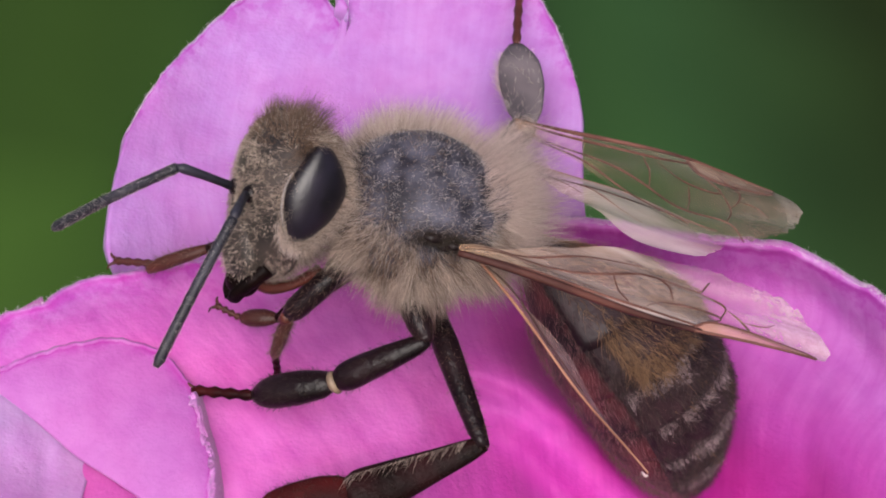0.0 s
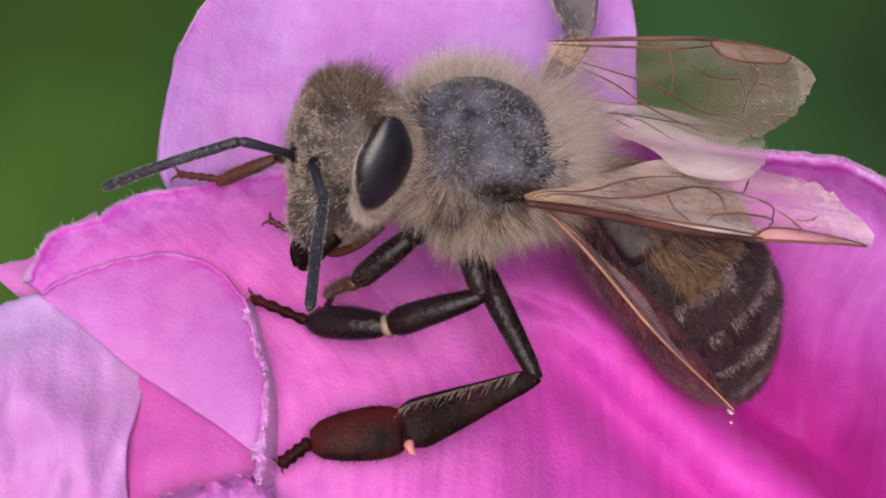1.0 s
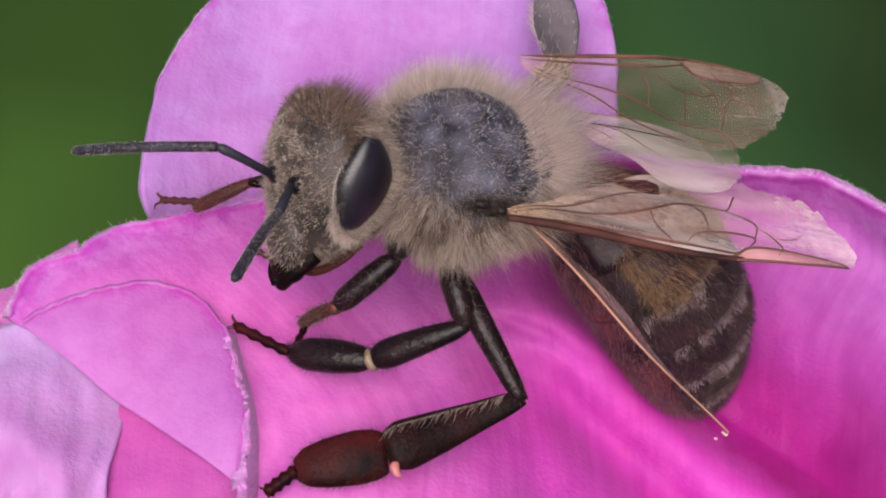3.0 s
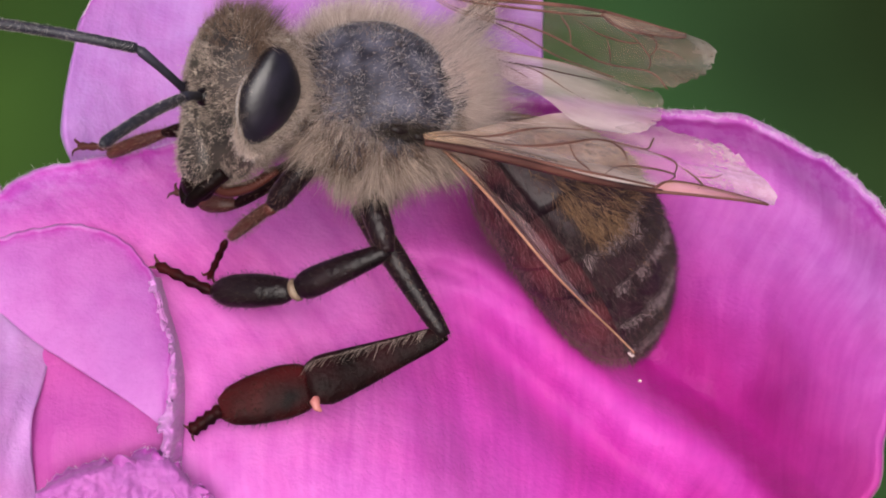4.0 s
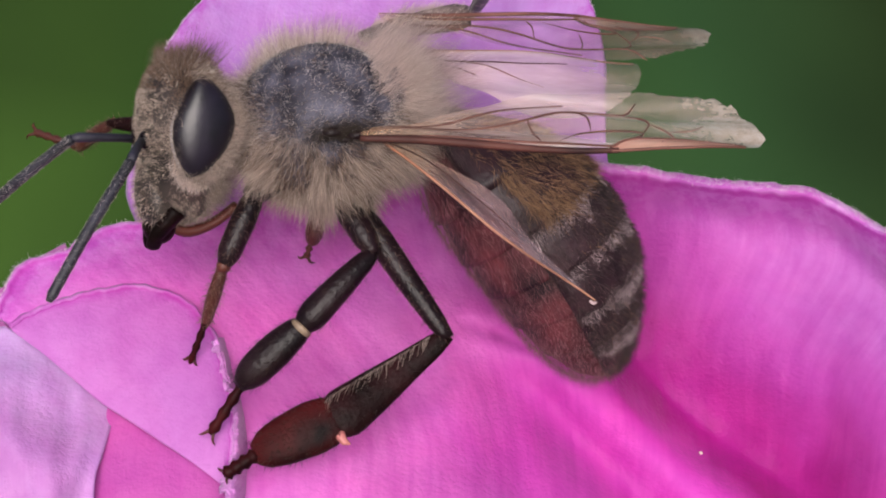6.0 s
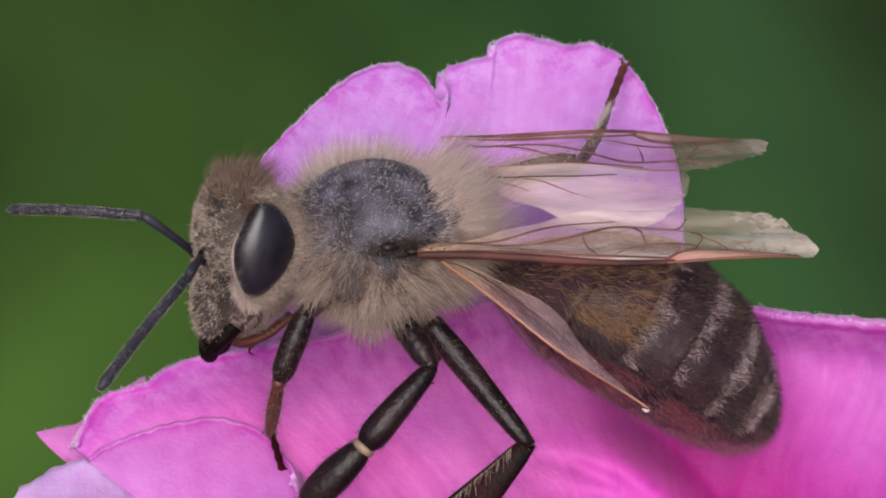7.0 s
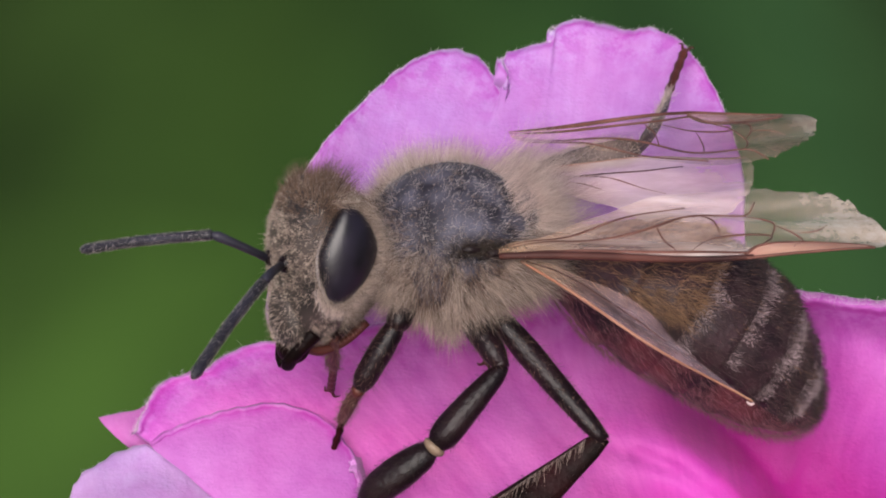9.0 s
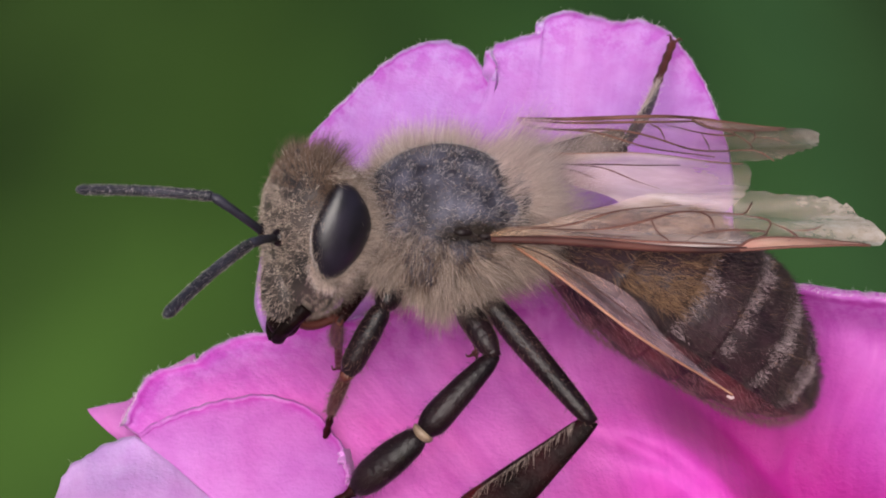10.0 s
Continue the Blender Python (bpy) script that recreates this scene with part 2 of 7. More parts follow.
AMBER = chitin("amber_chitin", (0.22, 0.07, 0.025), (0.34, 0.13, 0.05), 0.4)
PALE_JOINT = chitin("pale_joint", (0.11, 0.07, 0.05), (0.36, 0.26, 0.17), 0.55, 6000, 0.8)
SLATE = chitin("scutum_chitin", (0.018, 0.016, 0.023), (0.098, 0.093, 0.124), 0.55, 9000, 1.0, 0.14)
FACE = chitin("face_chitin", (0.014, 0.010, 0.010), (0.07, 0.052, 0.045), 0.5, 4200, 0.8)
EYE = chitin("eye_chitin", (0.003, 0.002, 0.004), (0.013, 0.009, 0.018), 0.34, 9000, 0.2, 0.42)
ANTENNA = chitin("antenna_chitin", (0.006, 0.006, 0.010), (0.026, 0.024, 0.036), 0.5, 7000, 0.6, 0.3)
TERGITE = chitin("tergite_chitin", (0.007, 0.0035, 0.006), (0.034, 0.014, 0.019), 0.42, 5000, 1.0, 0.2)
STERNITE = chitin("sternite_chitin", (0.012, 0.005, 0.008), (0.12, 0.027, 0.034), 0.5, 5200, 1.0, 0.2)
CURL = chitin("curled_membrane", (0.36, 0.25, 0.25), (0.5, 0.37, 0.37), 0.6)
VEIN = chitin("wing_vein", (0.025, 0.010, 0.010), (0.085, 0.032, 0.026), 0.5, spec=0.12)
VEIN_SOFT = chitin("soft_wing_vein", (0.06, 0.025, 0.021), (0.17, 0.075, 0.06), 0.5, spec=0.12)
EYE_RIM = chitin("eye_rim_chitin", (0.2, 0.17, 0.17), (0.46, 0.41, 0.41), 0.6)
VEIN_LIGHT = chitin("light_wing_vein", (0.2, 0.08, 0.045), (0.4, 0.19, 0.12), 0.45)
MEMBRANE = membrane("wing_membrane")
MILKY = membrane("milky_wing_membrane", 0.5)
SMOKY = membrane("smoky_wing_membrane", 0.0, 0.24)
FOLDED = membrane("folded_wing_membrane", 0.0, 0.72)
CELL, nt, b = material("wing_cell")
nt.links.new(ramp(nt, noise_of(nt, 2500, 3, 0.6, (0.3, 1.0, 1.0)), (0.3, (0.5, 0.22, 0.16)), (0.7, (0.78, 0.45, 0.36))), b.inputs["Base Color"])
b.inputs["Roughness"].default_value = 0.35
b.inputs["Alpha"].default_value = 0.6
FUR = hair("tan_fur", (0.15, 0.10, 0.08), (0.98, 0.83, 0.73), 0.5)
FUR_DARK = hair("brown_fur", (0.07, 0.042, 0.032), (0.34, 0.225, 0.165), 0.4)
FUR_GREY = hair("grey_fur", (0.2, 0.165, 0.16), (0.86, 0.77, 0.75), 0.4)
FUR_FACE = hair("face_fur", (0.12, 0.085, 0.07), (0.8, 0.66, 0.57), 0.45)
FUR_PALE = hair("pale_fur", (0.5, 0.38, 0.33), (1.0, 0.91, 0.86), 0.55)
FUR_MIST = hair("misty_fur", (0.5, 0.39, 0.36), (0.95, 0.82, 0.78), 0.6)
FUR_RED = hair("reddish_fur", (0.08, 0.03, 0.035), (0.46, 0.24, 0.26), 0.45)
FUR_GOLD = hair("golden_fur", (0.10, 0.045, 0.025), (0.55, 0.33, 0.19), 0.4)
FUR_PLUM = hair("plum_brown_fur", (0.014, 0.008, 0.009), (0.11, 0.064, 0.066), 0.25)
FUR_BAND = hair("band_felt", (0.2, 0.14, 0.15), (0.92, 0.76, 0.78), 0.45)
BRISTLE = hair("dark_bristles", (0.012, 0.008, 0.006), (0.05, 0.03, 0.02), 0.1)
POLLEN_TAN = hair("pollen_crumbs", (0.16, 0.12, 0.10), (0.62, 0.53, 0.44), 0.2)
# pale pollen dust; also colours the bead that stands for the eye's glint
POLLEN_AND_GLINT = hair("pollen_and_glint", (0.62, 0.5, 0.42), (0.9, 0.85, 0.8), 0.2)

ground_mat, nt, b = material("lawn")
co = nt.nodes.new("ShaderNodeTexCoord")
sep = nt.nodes.new("ShaderNodeSeparateXYZ")
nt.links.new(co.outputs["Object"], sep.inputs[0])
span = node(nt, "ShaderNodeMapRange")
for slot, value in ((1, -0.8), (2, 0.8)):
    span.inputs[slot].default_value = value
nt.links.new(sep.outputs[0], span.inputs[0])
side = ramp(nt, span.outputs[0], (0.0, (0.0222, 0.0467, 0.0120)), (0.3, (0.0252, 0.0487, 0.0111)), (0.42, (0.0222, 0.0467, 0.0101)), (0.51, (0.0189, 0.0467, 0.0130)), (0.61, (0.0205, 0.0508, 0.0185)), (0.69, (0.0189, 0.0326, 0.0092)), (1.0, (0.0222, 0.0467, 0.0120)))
# sunlight painted into the lawn's colour: a brighter green round patch
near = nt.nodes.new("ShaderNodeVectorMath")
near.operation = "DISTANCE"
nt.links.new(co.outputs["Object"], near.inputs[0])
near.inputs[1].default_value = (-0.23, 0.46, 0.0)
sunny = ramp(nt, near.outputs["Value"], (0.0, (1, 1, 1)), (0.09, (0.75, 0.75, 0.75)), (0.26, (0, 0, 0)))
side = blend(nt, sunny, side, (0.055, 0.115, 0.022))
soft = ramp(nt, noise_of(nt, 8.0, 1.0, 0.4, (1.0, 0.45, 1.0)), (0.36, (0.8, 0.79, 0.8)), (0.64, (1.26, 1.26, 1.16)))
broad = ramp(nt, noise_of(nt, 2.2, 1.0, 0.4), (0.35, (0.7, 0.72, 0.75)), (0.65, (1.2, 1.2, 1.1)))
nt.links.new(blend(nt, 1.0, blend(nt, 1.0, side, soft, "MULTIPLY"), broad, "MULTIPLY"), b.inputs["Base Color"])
b.inputs["Roughness"].default_value = 1.0
b.inputs["Specular IOR Level"].default_value = 0.05
STEM = chitin("stem_skin", (0.05, 0.11, 0.03), (0.09, 0.17, 0.05), 0.5, 600)


# ---- mesh tools ----
def mesh_of(name, verts, faces, mat, smooth=True, uvs=None):
    me = bpy.data.meshes.new(name)
    me.from_pydata([tuple(v) for v in verts], [], [tuple(f) for f in faces])
    me.materials.append(mat)
    if smooth:
        me.polygons.foreach_set("use_smooth", [True] * len(me.polygons))
    if uvs is not None:
        layer = me.uv_layers.new(name="UVMap")
        idx = np.empty(len(me.loops), dtype=np.int32)
        me.loops.foreach_get("vertex_index", idx)
        layer.data.foreach_set("uv", np.asarray(uvs, dtype=np.float32)[idx].ravel())
    me.update()
    return me


def part(name, me, parent, label="", kind=""):
    ob = new(name, me)
    ob.parent = parent
    return tagged(ob, label, kind=kind)


def spline(points, n, closed=False):
    """n points evenly spread along a smooth curve through the given ones."""
    p = np.asarray(points, float)
    if len(p) == 2:
        return p[0] + (p[1] - p[0]) * np.linspace(0, 1, n)[:, None]
    step = np.r_[0, np.cumsum(np.linalg.norm(np.diff(p, axis=0), axis=1) ** 0.75)]
    q = np.vstack([2 * p[0] - p[1], p, 2 * p[-1] - p[-2]])
    t = np.linspace(0, step[-1], n)
    i = np.clip(np.searchsorted(step, t, side="right") - 1, 0, len(p) - 2)
    f = ((t - step[i]) / (step[i + 1] - step[i]))[:, None]
    a, b_, c, d = q[i], q[i + 1], q[i + 2], q[i + 3]
    return 0.5 * (2 * b_ + (c - a) * f + (2 * a - 5 * b_ + 4 * c - d) * f**2 + (3 * b_ - a - 3 * c + d) * f**3)


def tube(path, radii, sides=10, flat=None):
    """Verts and faces of a closed tube along a path; radii one per point, flat: thickness against width."""
    p = np.asarray(path, float)
    n = len(p)
    d = np.gradient(p, axis=0)
    d /= np.linalg.norm(d, axis=1)[:, None] + 1e-12
    ref = np.array([0, 0, 1.0]) if abs(d[:, 2]).max() < 0.95 else np.array([0, 1.0, 0])
    y = np.cross(ref, d)
    y /= np.linalg.norm(y, axis=1)[:, None] + 1e-12
    z = np.cross(d, y)
    ry = np.asarray(radii, float) * np.ones(n)
    rz = ry * (1.0 if flat is None else np.asarray(flat, float))
    a = np.linspace(0, 2 * math.pi, sides, endpoint=False)
    ring = p[:, None] + y[:, None] * (ry[:, None] * np.cos(a))[..., None] + z[:, None] * (rz[:, None] * np.sin(a))[..., None]
    verts = np.vstack([ring.reshape(-1, 3), p[:1], p[-1:]])
    faces = []
    for i in range(n - 1):
        for j in range(sides):
            k = (j + 1) % sides
            faces.append((i * sides + j, i * sides + k, (i + 1) * sides + k, (i + 1) * sides + j))
    first, last = n * sides, n * sides + 1
    for j in range(sides):
        k = (j + 1) % sides
        faces.append((first, k, j))
        faces.append((last, (n - 1) * sides + j, (n - 1) * sides + k))
    return verts, faces


def joined(*pieces):
    verts, faces, off = [], [], 0
    for v, f in pieces:
        verts.append(np.asarray(v))
        faces += [tuple(i + off for i in q) for q in f]
        off += len(v)
    return np.vstack(verts), faces


def ball(centre, radii, shape=None, rings=18, sides=28):
    """A closed rounded body; shape(unit points) may push its unit sphere about."""
    th = np.linspace(0, math.pi, rings + 1)[1:-1]
    ph = np.linspace(0, 2 * math.pi, sides, endpoint=False)
    s = np.stack([np.cos(th)[:, None] * np.ones(sides), np.sin(th)[:, None] * np.cos(ph), np.sin(th)[:, None] * np.sin(ph)], -1).reshape(-1, 3)
    s = np.vstack([s, (1, 0, 0), (-1, 0, 0)])
    if shape:
        s = shape(s)
    v = s * np.asarray(radii) + np.asarray(centre)
    faces = []
    n = rings - 1
    for i in range(n - 1):
        for j in range(sides):
            k = (j + 1) % sides
            faces.append((i * sides + j, (i + 1) * sides + j, (i + 1) * sides + k, i * sides + k))
    for j in range(sides):
        k = (j + 1) % sides
        faces.append((n * sides, j, k))
        faces.append((n * sides + 1, (n - 1) * sides + k, (n - 1) * sides + j))
    return v, faces


def scatter(verts, faces, count, seed):
    """Points and normals spread evenly over a surface."""
    rng = np.random.default_rng(seed)
    v = np.asarray(verts)
    tri = np.array([(f[0], f[k], f[k + 1]) for f in faces for k in range(1, len(f) - 1)])
    a, b_, c = v[tri[:, 0]], v[tri[:, 1]], v[tri[:, 2]]
    nrm = np.cross(b_ - a, c - a)
    area = np.linalg.norm(nrm, axis=1) + 1e-15
    pick = rng.choice(len(tri), count, p=area / area.sum())
    r1, r2 = np.sqrt(rng.random(count)), rng.random(count)
    p = a[pick] * (1 - r1)[:, None] + b_[pick] * (r1 * (1 - r2))[:, None] + c[pick] * (r1 * r2)[:, None]
    return p, (nrm / area[:, None])[pick], rng


def strands(points, ways, lengths, thick, rng, bend=0.25, lean=(0, 0, 0), tuft=0.0):
    """Tapered three-sided hairs in two steps; tuft draws neighbours together into locks."""
    n = len(points)
    if tuft:
        heart = points[rng.choice(n, max(n // 16, 1), replace=False)]
        cell = {}
        for i, q in enumerate(heart):
            cell.setdefault(tuple(np.floor(q / 0.22).astype(int)), []).append(i)
        pull = np.zeros((n, 3))
        for i, q in enumerate(points):
            some = cell.get(tuple(np.floor(q / 0.22).astype(int)))
            if some:
                d = heart[some] - q
                pull[i] = d[np.argmin((d * d).sum(1))]
        ways = ways + pull * tuft + np.array([noise.noise_vector(Vector(q * 1.7)) for q in points]) * 0.35
    ways = ways + rng.normal(0, bend, (n, 3)) + np.asarray(lean)
    ways /= np.linalg.norm(ways, axis=1)[:, None]
    curl = rng.normal(0, bend, (n, 3)) + np.asarray(lean) * 0.8
    side = np.cross(ways, rng.normal(0, 1, (n, 3)))
    side /= np.linalg.norm(side, axis=1)[:, None] + 1e-12
    up = np.cross(ways, side)
    lengths = np.asarray(lengths)[:, None]
    mid = points + ways * lengths * 0.55
    tip = mid + (ways + curl * 0.8) * lengths * 0.45
    rows = []
    for place, r in ((points - ways * lengths * 0.05, thick), (mid, thick * 0.75)):
        for k in range(3):
            a = k * 2.0944
            rows.append(place + side * math.cos(a) * r + up * math.sin(a) * r)
    rows.append(tip)
    verts = np.stack(rows, 1).reshape(-1, 3)
    base = np.arange(n)[:, None] * 7
    quads = np.concatenate([base + np.array([k, (k + 1) % 3, 3 + (k + 1) % 3, 3 + k]) for k in range(3)])
    tris = np.concatenate([base + np.array([3 + k, 3 + (k + 1) % 3, 6]) for k in range(3)])
    return verts, quads.tolist() + tris.tolist()


def fur(name, parent, mat, pieces, label=""):
    v, f = joined(*pieces) if len(pieces) > 1 else pieces[0]
    return part(name, mesh_of(name, np.asarray(v) * MM, f, mat), parent, label, "stuff")


def solid(name, parent, mat, piece, label=""):
    v, f = piece
    return part(name, mesh_of(name, np.asarray(v) * MM, f, mat), parent, label)


# ---- the ground far below, and the distance ----
n = 24
gx = np.linspace(-1, 1, n + 1)
gv = [(30 * abs(a) ** 2 * np.sign(a), 30 * abs(c) ** 2 * np.sign(c), 0.0) for c in gx for a in gx]
gf = [(r * (n + 1) + c, r * (n + 1) + c + 1, (r + 1) * (n + 1) + c + 1, (r + 1) * (n + 1) + c) for r in range(n) for c in range(n)]
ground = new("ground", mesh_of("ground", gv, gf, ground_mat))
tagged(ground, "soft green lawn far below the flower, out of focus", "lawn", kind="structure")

# ---- the flower ----
flower = new("pink_flower")
flower.matrix_world = Matrix.Translation(FLOWER_AT)
FLOWER_INV = flower.matrix_world.inverted()
tagged(flower, "pink and magenta garden flower with wide crinkled petals, open", "flower")


def petal(label, mat, rows, across=90, along=60, thick=0.22, wave=0.06, fold=None, seed=1, fuzz=0, hem=0.0, speck=None, ragged=0.0, fine=0.0):
    """A petal lofted through curves from its rim (last or first row) to its foot, with thickness and a downy rim."""
    lines = np.array([spline(r, across) for r in rows])
    grid = np.array([spline(lines[:, k], along) for k in range(across)]).transpose(1, 0, 2)
    rng = np.random.default_rng(seed)
    if fold:
        grid[..., 2] += fold(grid)
    crinkle = np.array([[noise.noise(Vector((p[0] * 0.9, p[1] * 0.9, seed * 7.3))) + 0.5 * noise.noise(Vector((p[0] * 2.6, p[1] * 1.3, seed * 3.1))) for p in r] for r in grid])
    grid[..., 2] += wave * crinkle * 2
    if fine:
        grid[..., 2] += fine * np.array([[noise.noise(Vector((p[0] * 4.5, p[1] * 4.5, seed))) + 0.6 * noise.noise(Vector((p[0] * 10, p[1] * 10, seed))) for p in r] for r in grid])
    edge = np.linspace(0, 1, along)
    if ragged:
        out_ = grid[0] - grid[2]
        out_ /= np.linalg.norm(out_, axis=1)[:, None] + 1e-12
        nick = np.array([noise.noise(Vector((*(p[:2] * 2.2), seed))) + 0.7 * noise.noise(Vector((*(p[:2] * 6.0), seed))) for p in grid[0]])
        grid += np.exp(-(edge / 0.05) ** 2)[:, None, None] * (out_ * nick[:, None] * ragged * 2)[None]
    if hem:
        lip = hem * np.exp(-(edge / 0.02) ** 2)
        grid[..., 2] += lip[:, None]
    du, dv = np.gradient(grid, axis=1), np.gradient(grid, axis=0)
    nrm = np.cross(du, dv)
    nrm /= np.linalg.norm(nrm, axis=2)[..., None] + 1e-12
    if nrm[..., 2].mean() < 0:
        nrm = -nrm
    under = grid - nrm * thick
    m = along * across
    verts = np.vstack([grid.reshape(-1, 3), under.reshape(-1, 3)])
    uv = np.stack(np.meshgrid(np.linspace(0, 1, across), np.linspace(0, 1, along)), -1).reshape(-1, 2)
    faces = []
    for r in range(along - 1):
        for c in range(across - 1):
            a = r * across + c
            faces.append((a, a + across, a + across + 1, a + 1))
            faces.append((m + a, m + a + 1, m + a + across + 1, m + a + across))
    ring = [c for c in range(across)] + [r * across + across - 1 for r in range(1, along)]
    ring += [(along - 1) * across + c for c in range(across - 2, -1, -1)] + [r * across for r in range(along - 2, 0, -1)]
    for a, c in zip(ring, ring[1:] + ring[:1]):
        faces.append((a, c, m + c, m + a))
    world_verts = [FLOWER_INV @ at(*p) for p in verts]
    if speck:
        near = ((grid[..., :2] - np.array(speck)) ** 2).sum(-1)
        spot = grid[np.unravel_index(near.argmin(), near.shape)]
    ob = part("petal", mesh_of("petal", world_verts, faces, mat, uvs=np.vstack([uv, uv])), flower, label)
    if speck:
        sv_, sf_ = joined(ball((0, 0, 0.03), (0.045, 0.04, 0.04), None, 8, 10), ball((0.02, -0.07, 0.02), (0.025, 0.04, 0.02), None, 8, 10))
        part("pollen_speck", mesh_of("pollen_speck", [FLOWER_INV @ at(*(spot + q)) for q in sv_], sf_, CURL), ob, "tiny pale speck")
    if fuzz:
        pick = rng.random(fuzz) * (across - 1)
        i = pick.astype(int)
        f = (pick - i)[:, None]
        rim = grid[0, i] * (1 - f) + grid[0, i + 1] * f - nrm[0, i] * thick * rng.random(fuzz)[:, None]
        away = (grid[0] - grid[2])[i]
        away /= np.linalg.norm(away, axis=1)[:, None] + 1e-12
        v, fc = strands(rim, away + nrm[0, i] * 0.2, 0.03 + 0.1 * rng.random(fuzz) ** 2 + 0.08 * (rng.random(fuzz) > 0.97), 0.0036, rng, 0.6)
        part("petal_down", mesh_of("petal_down", [FLOWER_INV @ at(*p) for p in v], fc, RIM_HAIR), ob, "short pale down on the rim", "stuff")
    return ob


BACK_0 = [(-4.57, -2.64, -4.78), (-2.46, -2.80, -5.08), (0.22, -2.81, -5.27), (2.92, -2.55, -5.44), (6.34, -1.75, -5.76)]
BACK_1 = [(-5.00, -1.01, -3.34), (-2.98, 0.01, -4.81), (0.22, 0.42, -5.37), (3.16, 0.41, -5.07), (5.89, 0.41, -4.37)]
BACK_2 = [(-4.93, 0.60, -4.19), (-2.79, 2.07, -6.04), (0.22, 2.51, -6.63), (3.26, 2.64, -6.41), (5.95, 1.89, -5.13)]
BACK_3 = [(-4.71, 1.74, -4.83), (-4.20, 2.83, -5.64), (-3.50, 3.79, -6.37), (-2.61, 4.75, -7.09), (-2.04, 5.25, -7.51), (-1.48, 5.56, -7.71), (-0.91,
    5.64, -7.76), (-0.34, 5.42, -7.72), (0.01, 5.00, -7.55), (0.24, 4.51, -7.43), (0.34, 5.00, -7.55), (0.41, 5.50, -7.77), (0.94, 5.72, -7.81), (1.55,
    5.86, -7.81), (1.73, 6.28, -8.08), (2.38, 6.42, -8.17), (2.82, 6.28, -8.08), (3.39, 6.09, -7.96), (3.96, 6.15, -7.90), (4.64, 5.87, -7.62), (5.03,
    5.37, -7.29), (5.40, 4.76, -6.89), (5.71, 3.91, -6.34), (5.91, 2.93, -5.71)]
BROAD_0 = [(-7.47, -3.53, -0.80), (-7.48, -3.14, -1.16), (-7.34, -2.71, -1.54), (-7.04, -2.45, -1.71), (-6.59, -2.30, -1.81), (-6.12, -2.12, -1.92),
    (-5.76, -1.81, -2.22), (-4.97, -1.56, -2.49), (-3.98, -1.41, -2.88), (-2.12, -1.04, -3.73), (0.21, -0.45, -4.33), (2.83, -0.12, -4.34), (4.75, -0.14,
    -3.88), (6.01, -0.27, -3.52), (6.93, -0.36, -3.27), (8.14, -0.55, -2.94), (9.38, -0.60, -2.81), (10.58, -0.86, -2.54), (11.38, -1.29, -2.26), (12.05,
    -1.70, -1.79), (12.72, -2.35, -1.26), (13.30, -3.40, -0.55), (13.75, -4.60, 0.10)]
BROAD_1 = [(-7.19, -3.77, -0.75), (-6.43, -3.36, -0.87), (-5.49, -3.01, -1.04), (-4.44, -2.73, -1.33), (-3.26, -2.65, -1.88), (-1.06, -2.64, -2.78),
    (1.50, -2.44, -3.61), (4.79, -1.82, -4.12), (8.01, -1.68, -3.91), (10.76, -2.05, -3.47), (12.17, -3.23, -2.20), (12.76, -4.34, -0.98), (13.36, -5.59,
    0.33)]
BROAD_2 = [(-5.42, -5.00, -0.55), (-4.37, -4.55, -0.74), (-2.71, -4.34, -0.98), (-0.29, -4.28, -1.52), (2.45, -4.23, -2.25), (3.99, -4.15, -2.70),
    (5.95, -4.07, -3.15), (8.27, -4.08, -3.25), (10.47, -4.50, -2.38), (11.71, -5.20, -1.12), (13.00, -6.28, 0.38)]
BROAD_3 = [(-4.29, -6.35, -0.07), (-2.63, -5.98, 0.08), (-0.28, -5.88, -0.08), (2.36, -6.14, -0.91), (3.90, -6.28, -1.82), (5.89, -6.43, -2.72),
    (8.22, -6.60, -3.01), (10.36, -6.68, -1.96), (11.50, -6.89, -0.42), (12.59, -7.34, 0.87)]
BROAD_4 = [(-3.96, -8.16, 0.80), (-2.09, -8.04, 1.33), (-0.27, -8.00, 1.50), (2.24, -8.20, 1.13), (4.34, -8.64, -0.28), (6.29, -8.89, -1.32), (8.19,
    -8.97, -1.67), (9.84, -8.91, -0.91), (11.12, -8.83, 0.44), (12.06, -8.81, 1.43)]
BROAD_5 = [(-2.11, -11.21, 0.99), (-0.96, -11.25, 1.22), (0.18, -11.30, 1.44), (2.21, -11.39, 1.50), (4.23, -11.66, 0.68), (6.08, -11.77, -0.05),
    (7.86, -11.67, -0.11), (9.35, -11.21, 0.99)]
FLAP_0 = [(-7.21, -3.68, -0.71), (-6.43, -3.26, -0.86), (-5.49, -2.97, -1.01), (-4.54, -2.83, -1.14), (-3.81, -3.02, -1.17), (-3.19, -3.51, -0.98),
    (-2.86, -4.00, -0.66), (-2.70, -4.66, -0.20), (-2.50, -5.20, 0.20), (-2.50, -5.78, 0.58), (-2.57, -6.42, 0.89), (-2.60, -6.90, 1.10)]
FLAP_1 = [(-7.16, -3.74, -0.67), (-6.13, -3.86, -0.47), (-5.17, -3.92, -0.43), (-4.32, -4.14, -0.34), (-3.58, -4.59, -0.08), (-3.09, -5.13, 0.25),
    (-2.76, -5.77, 0.62), (-2.62, -6.73, 1.09)]
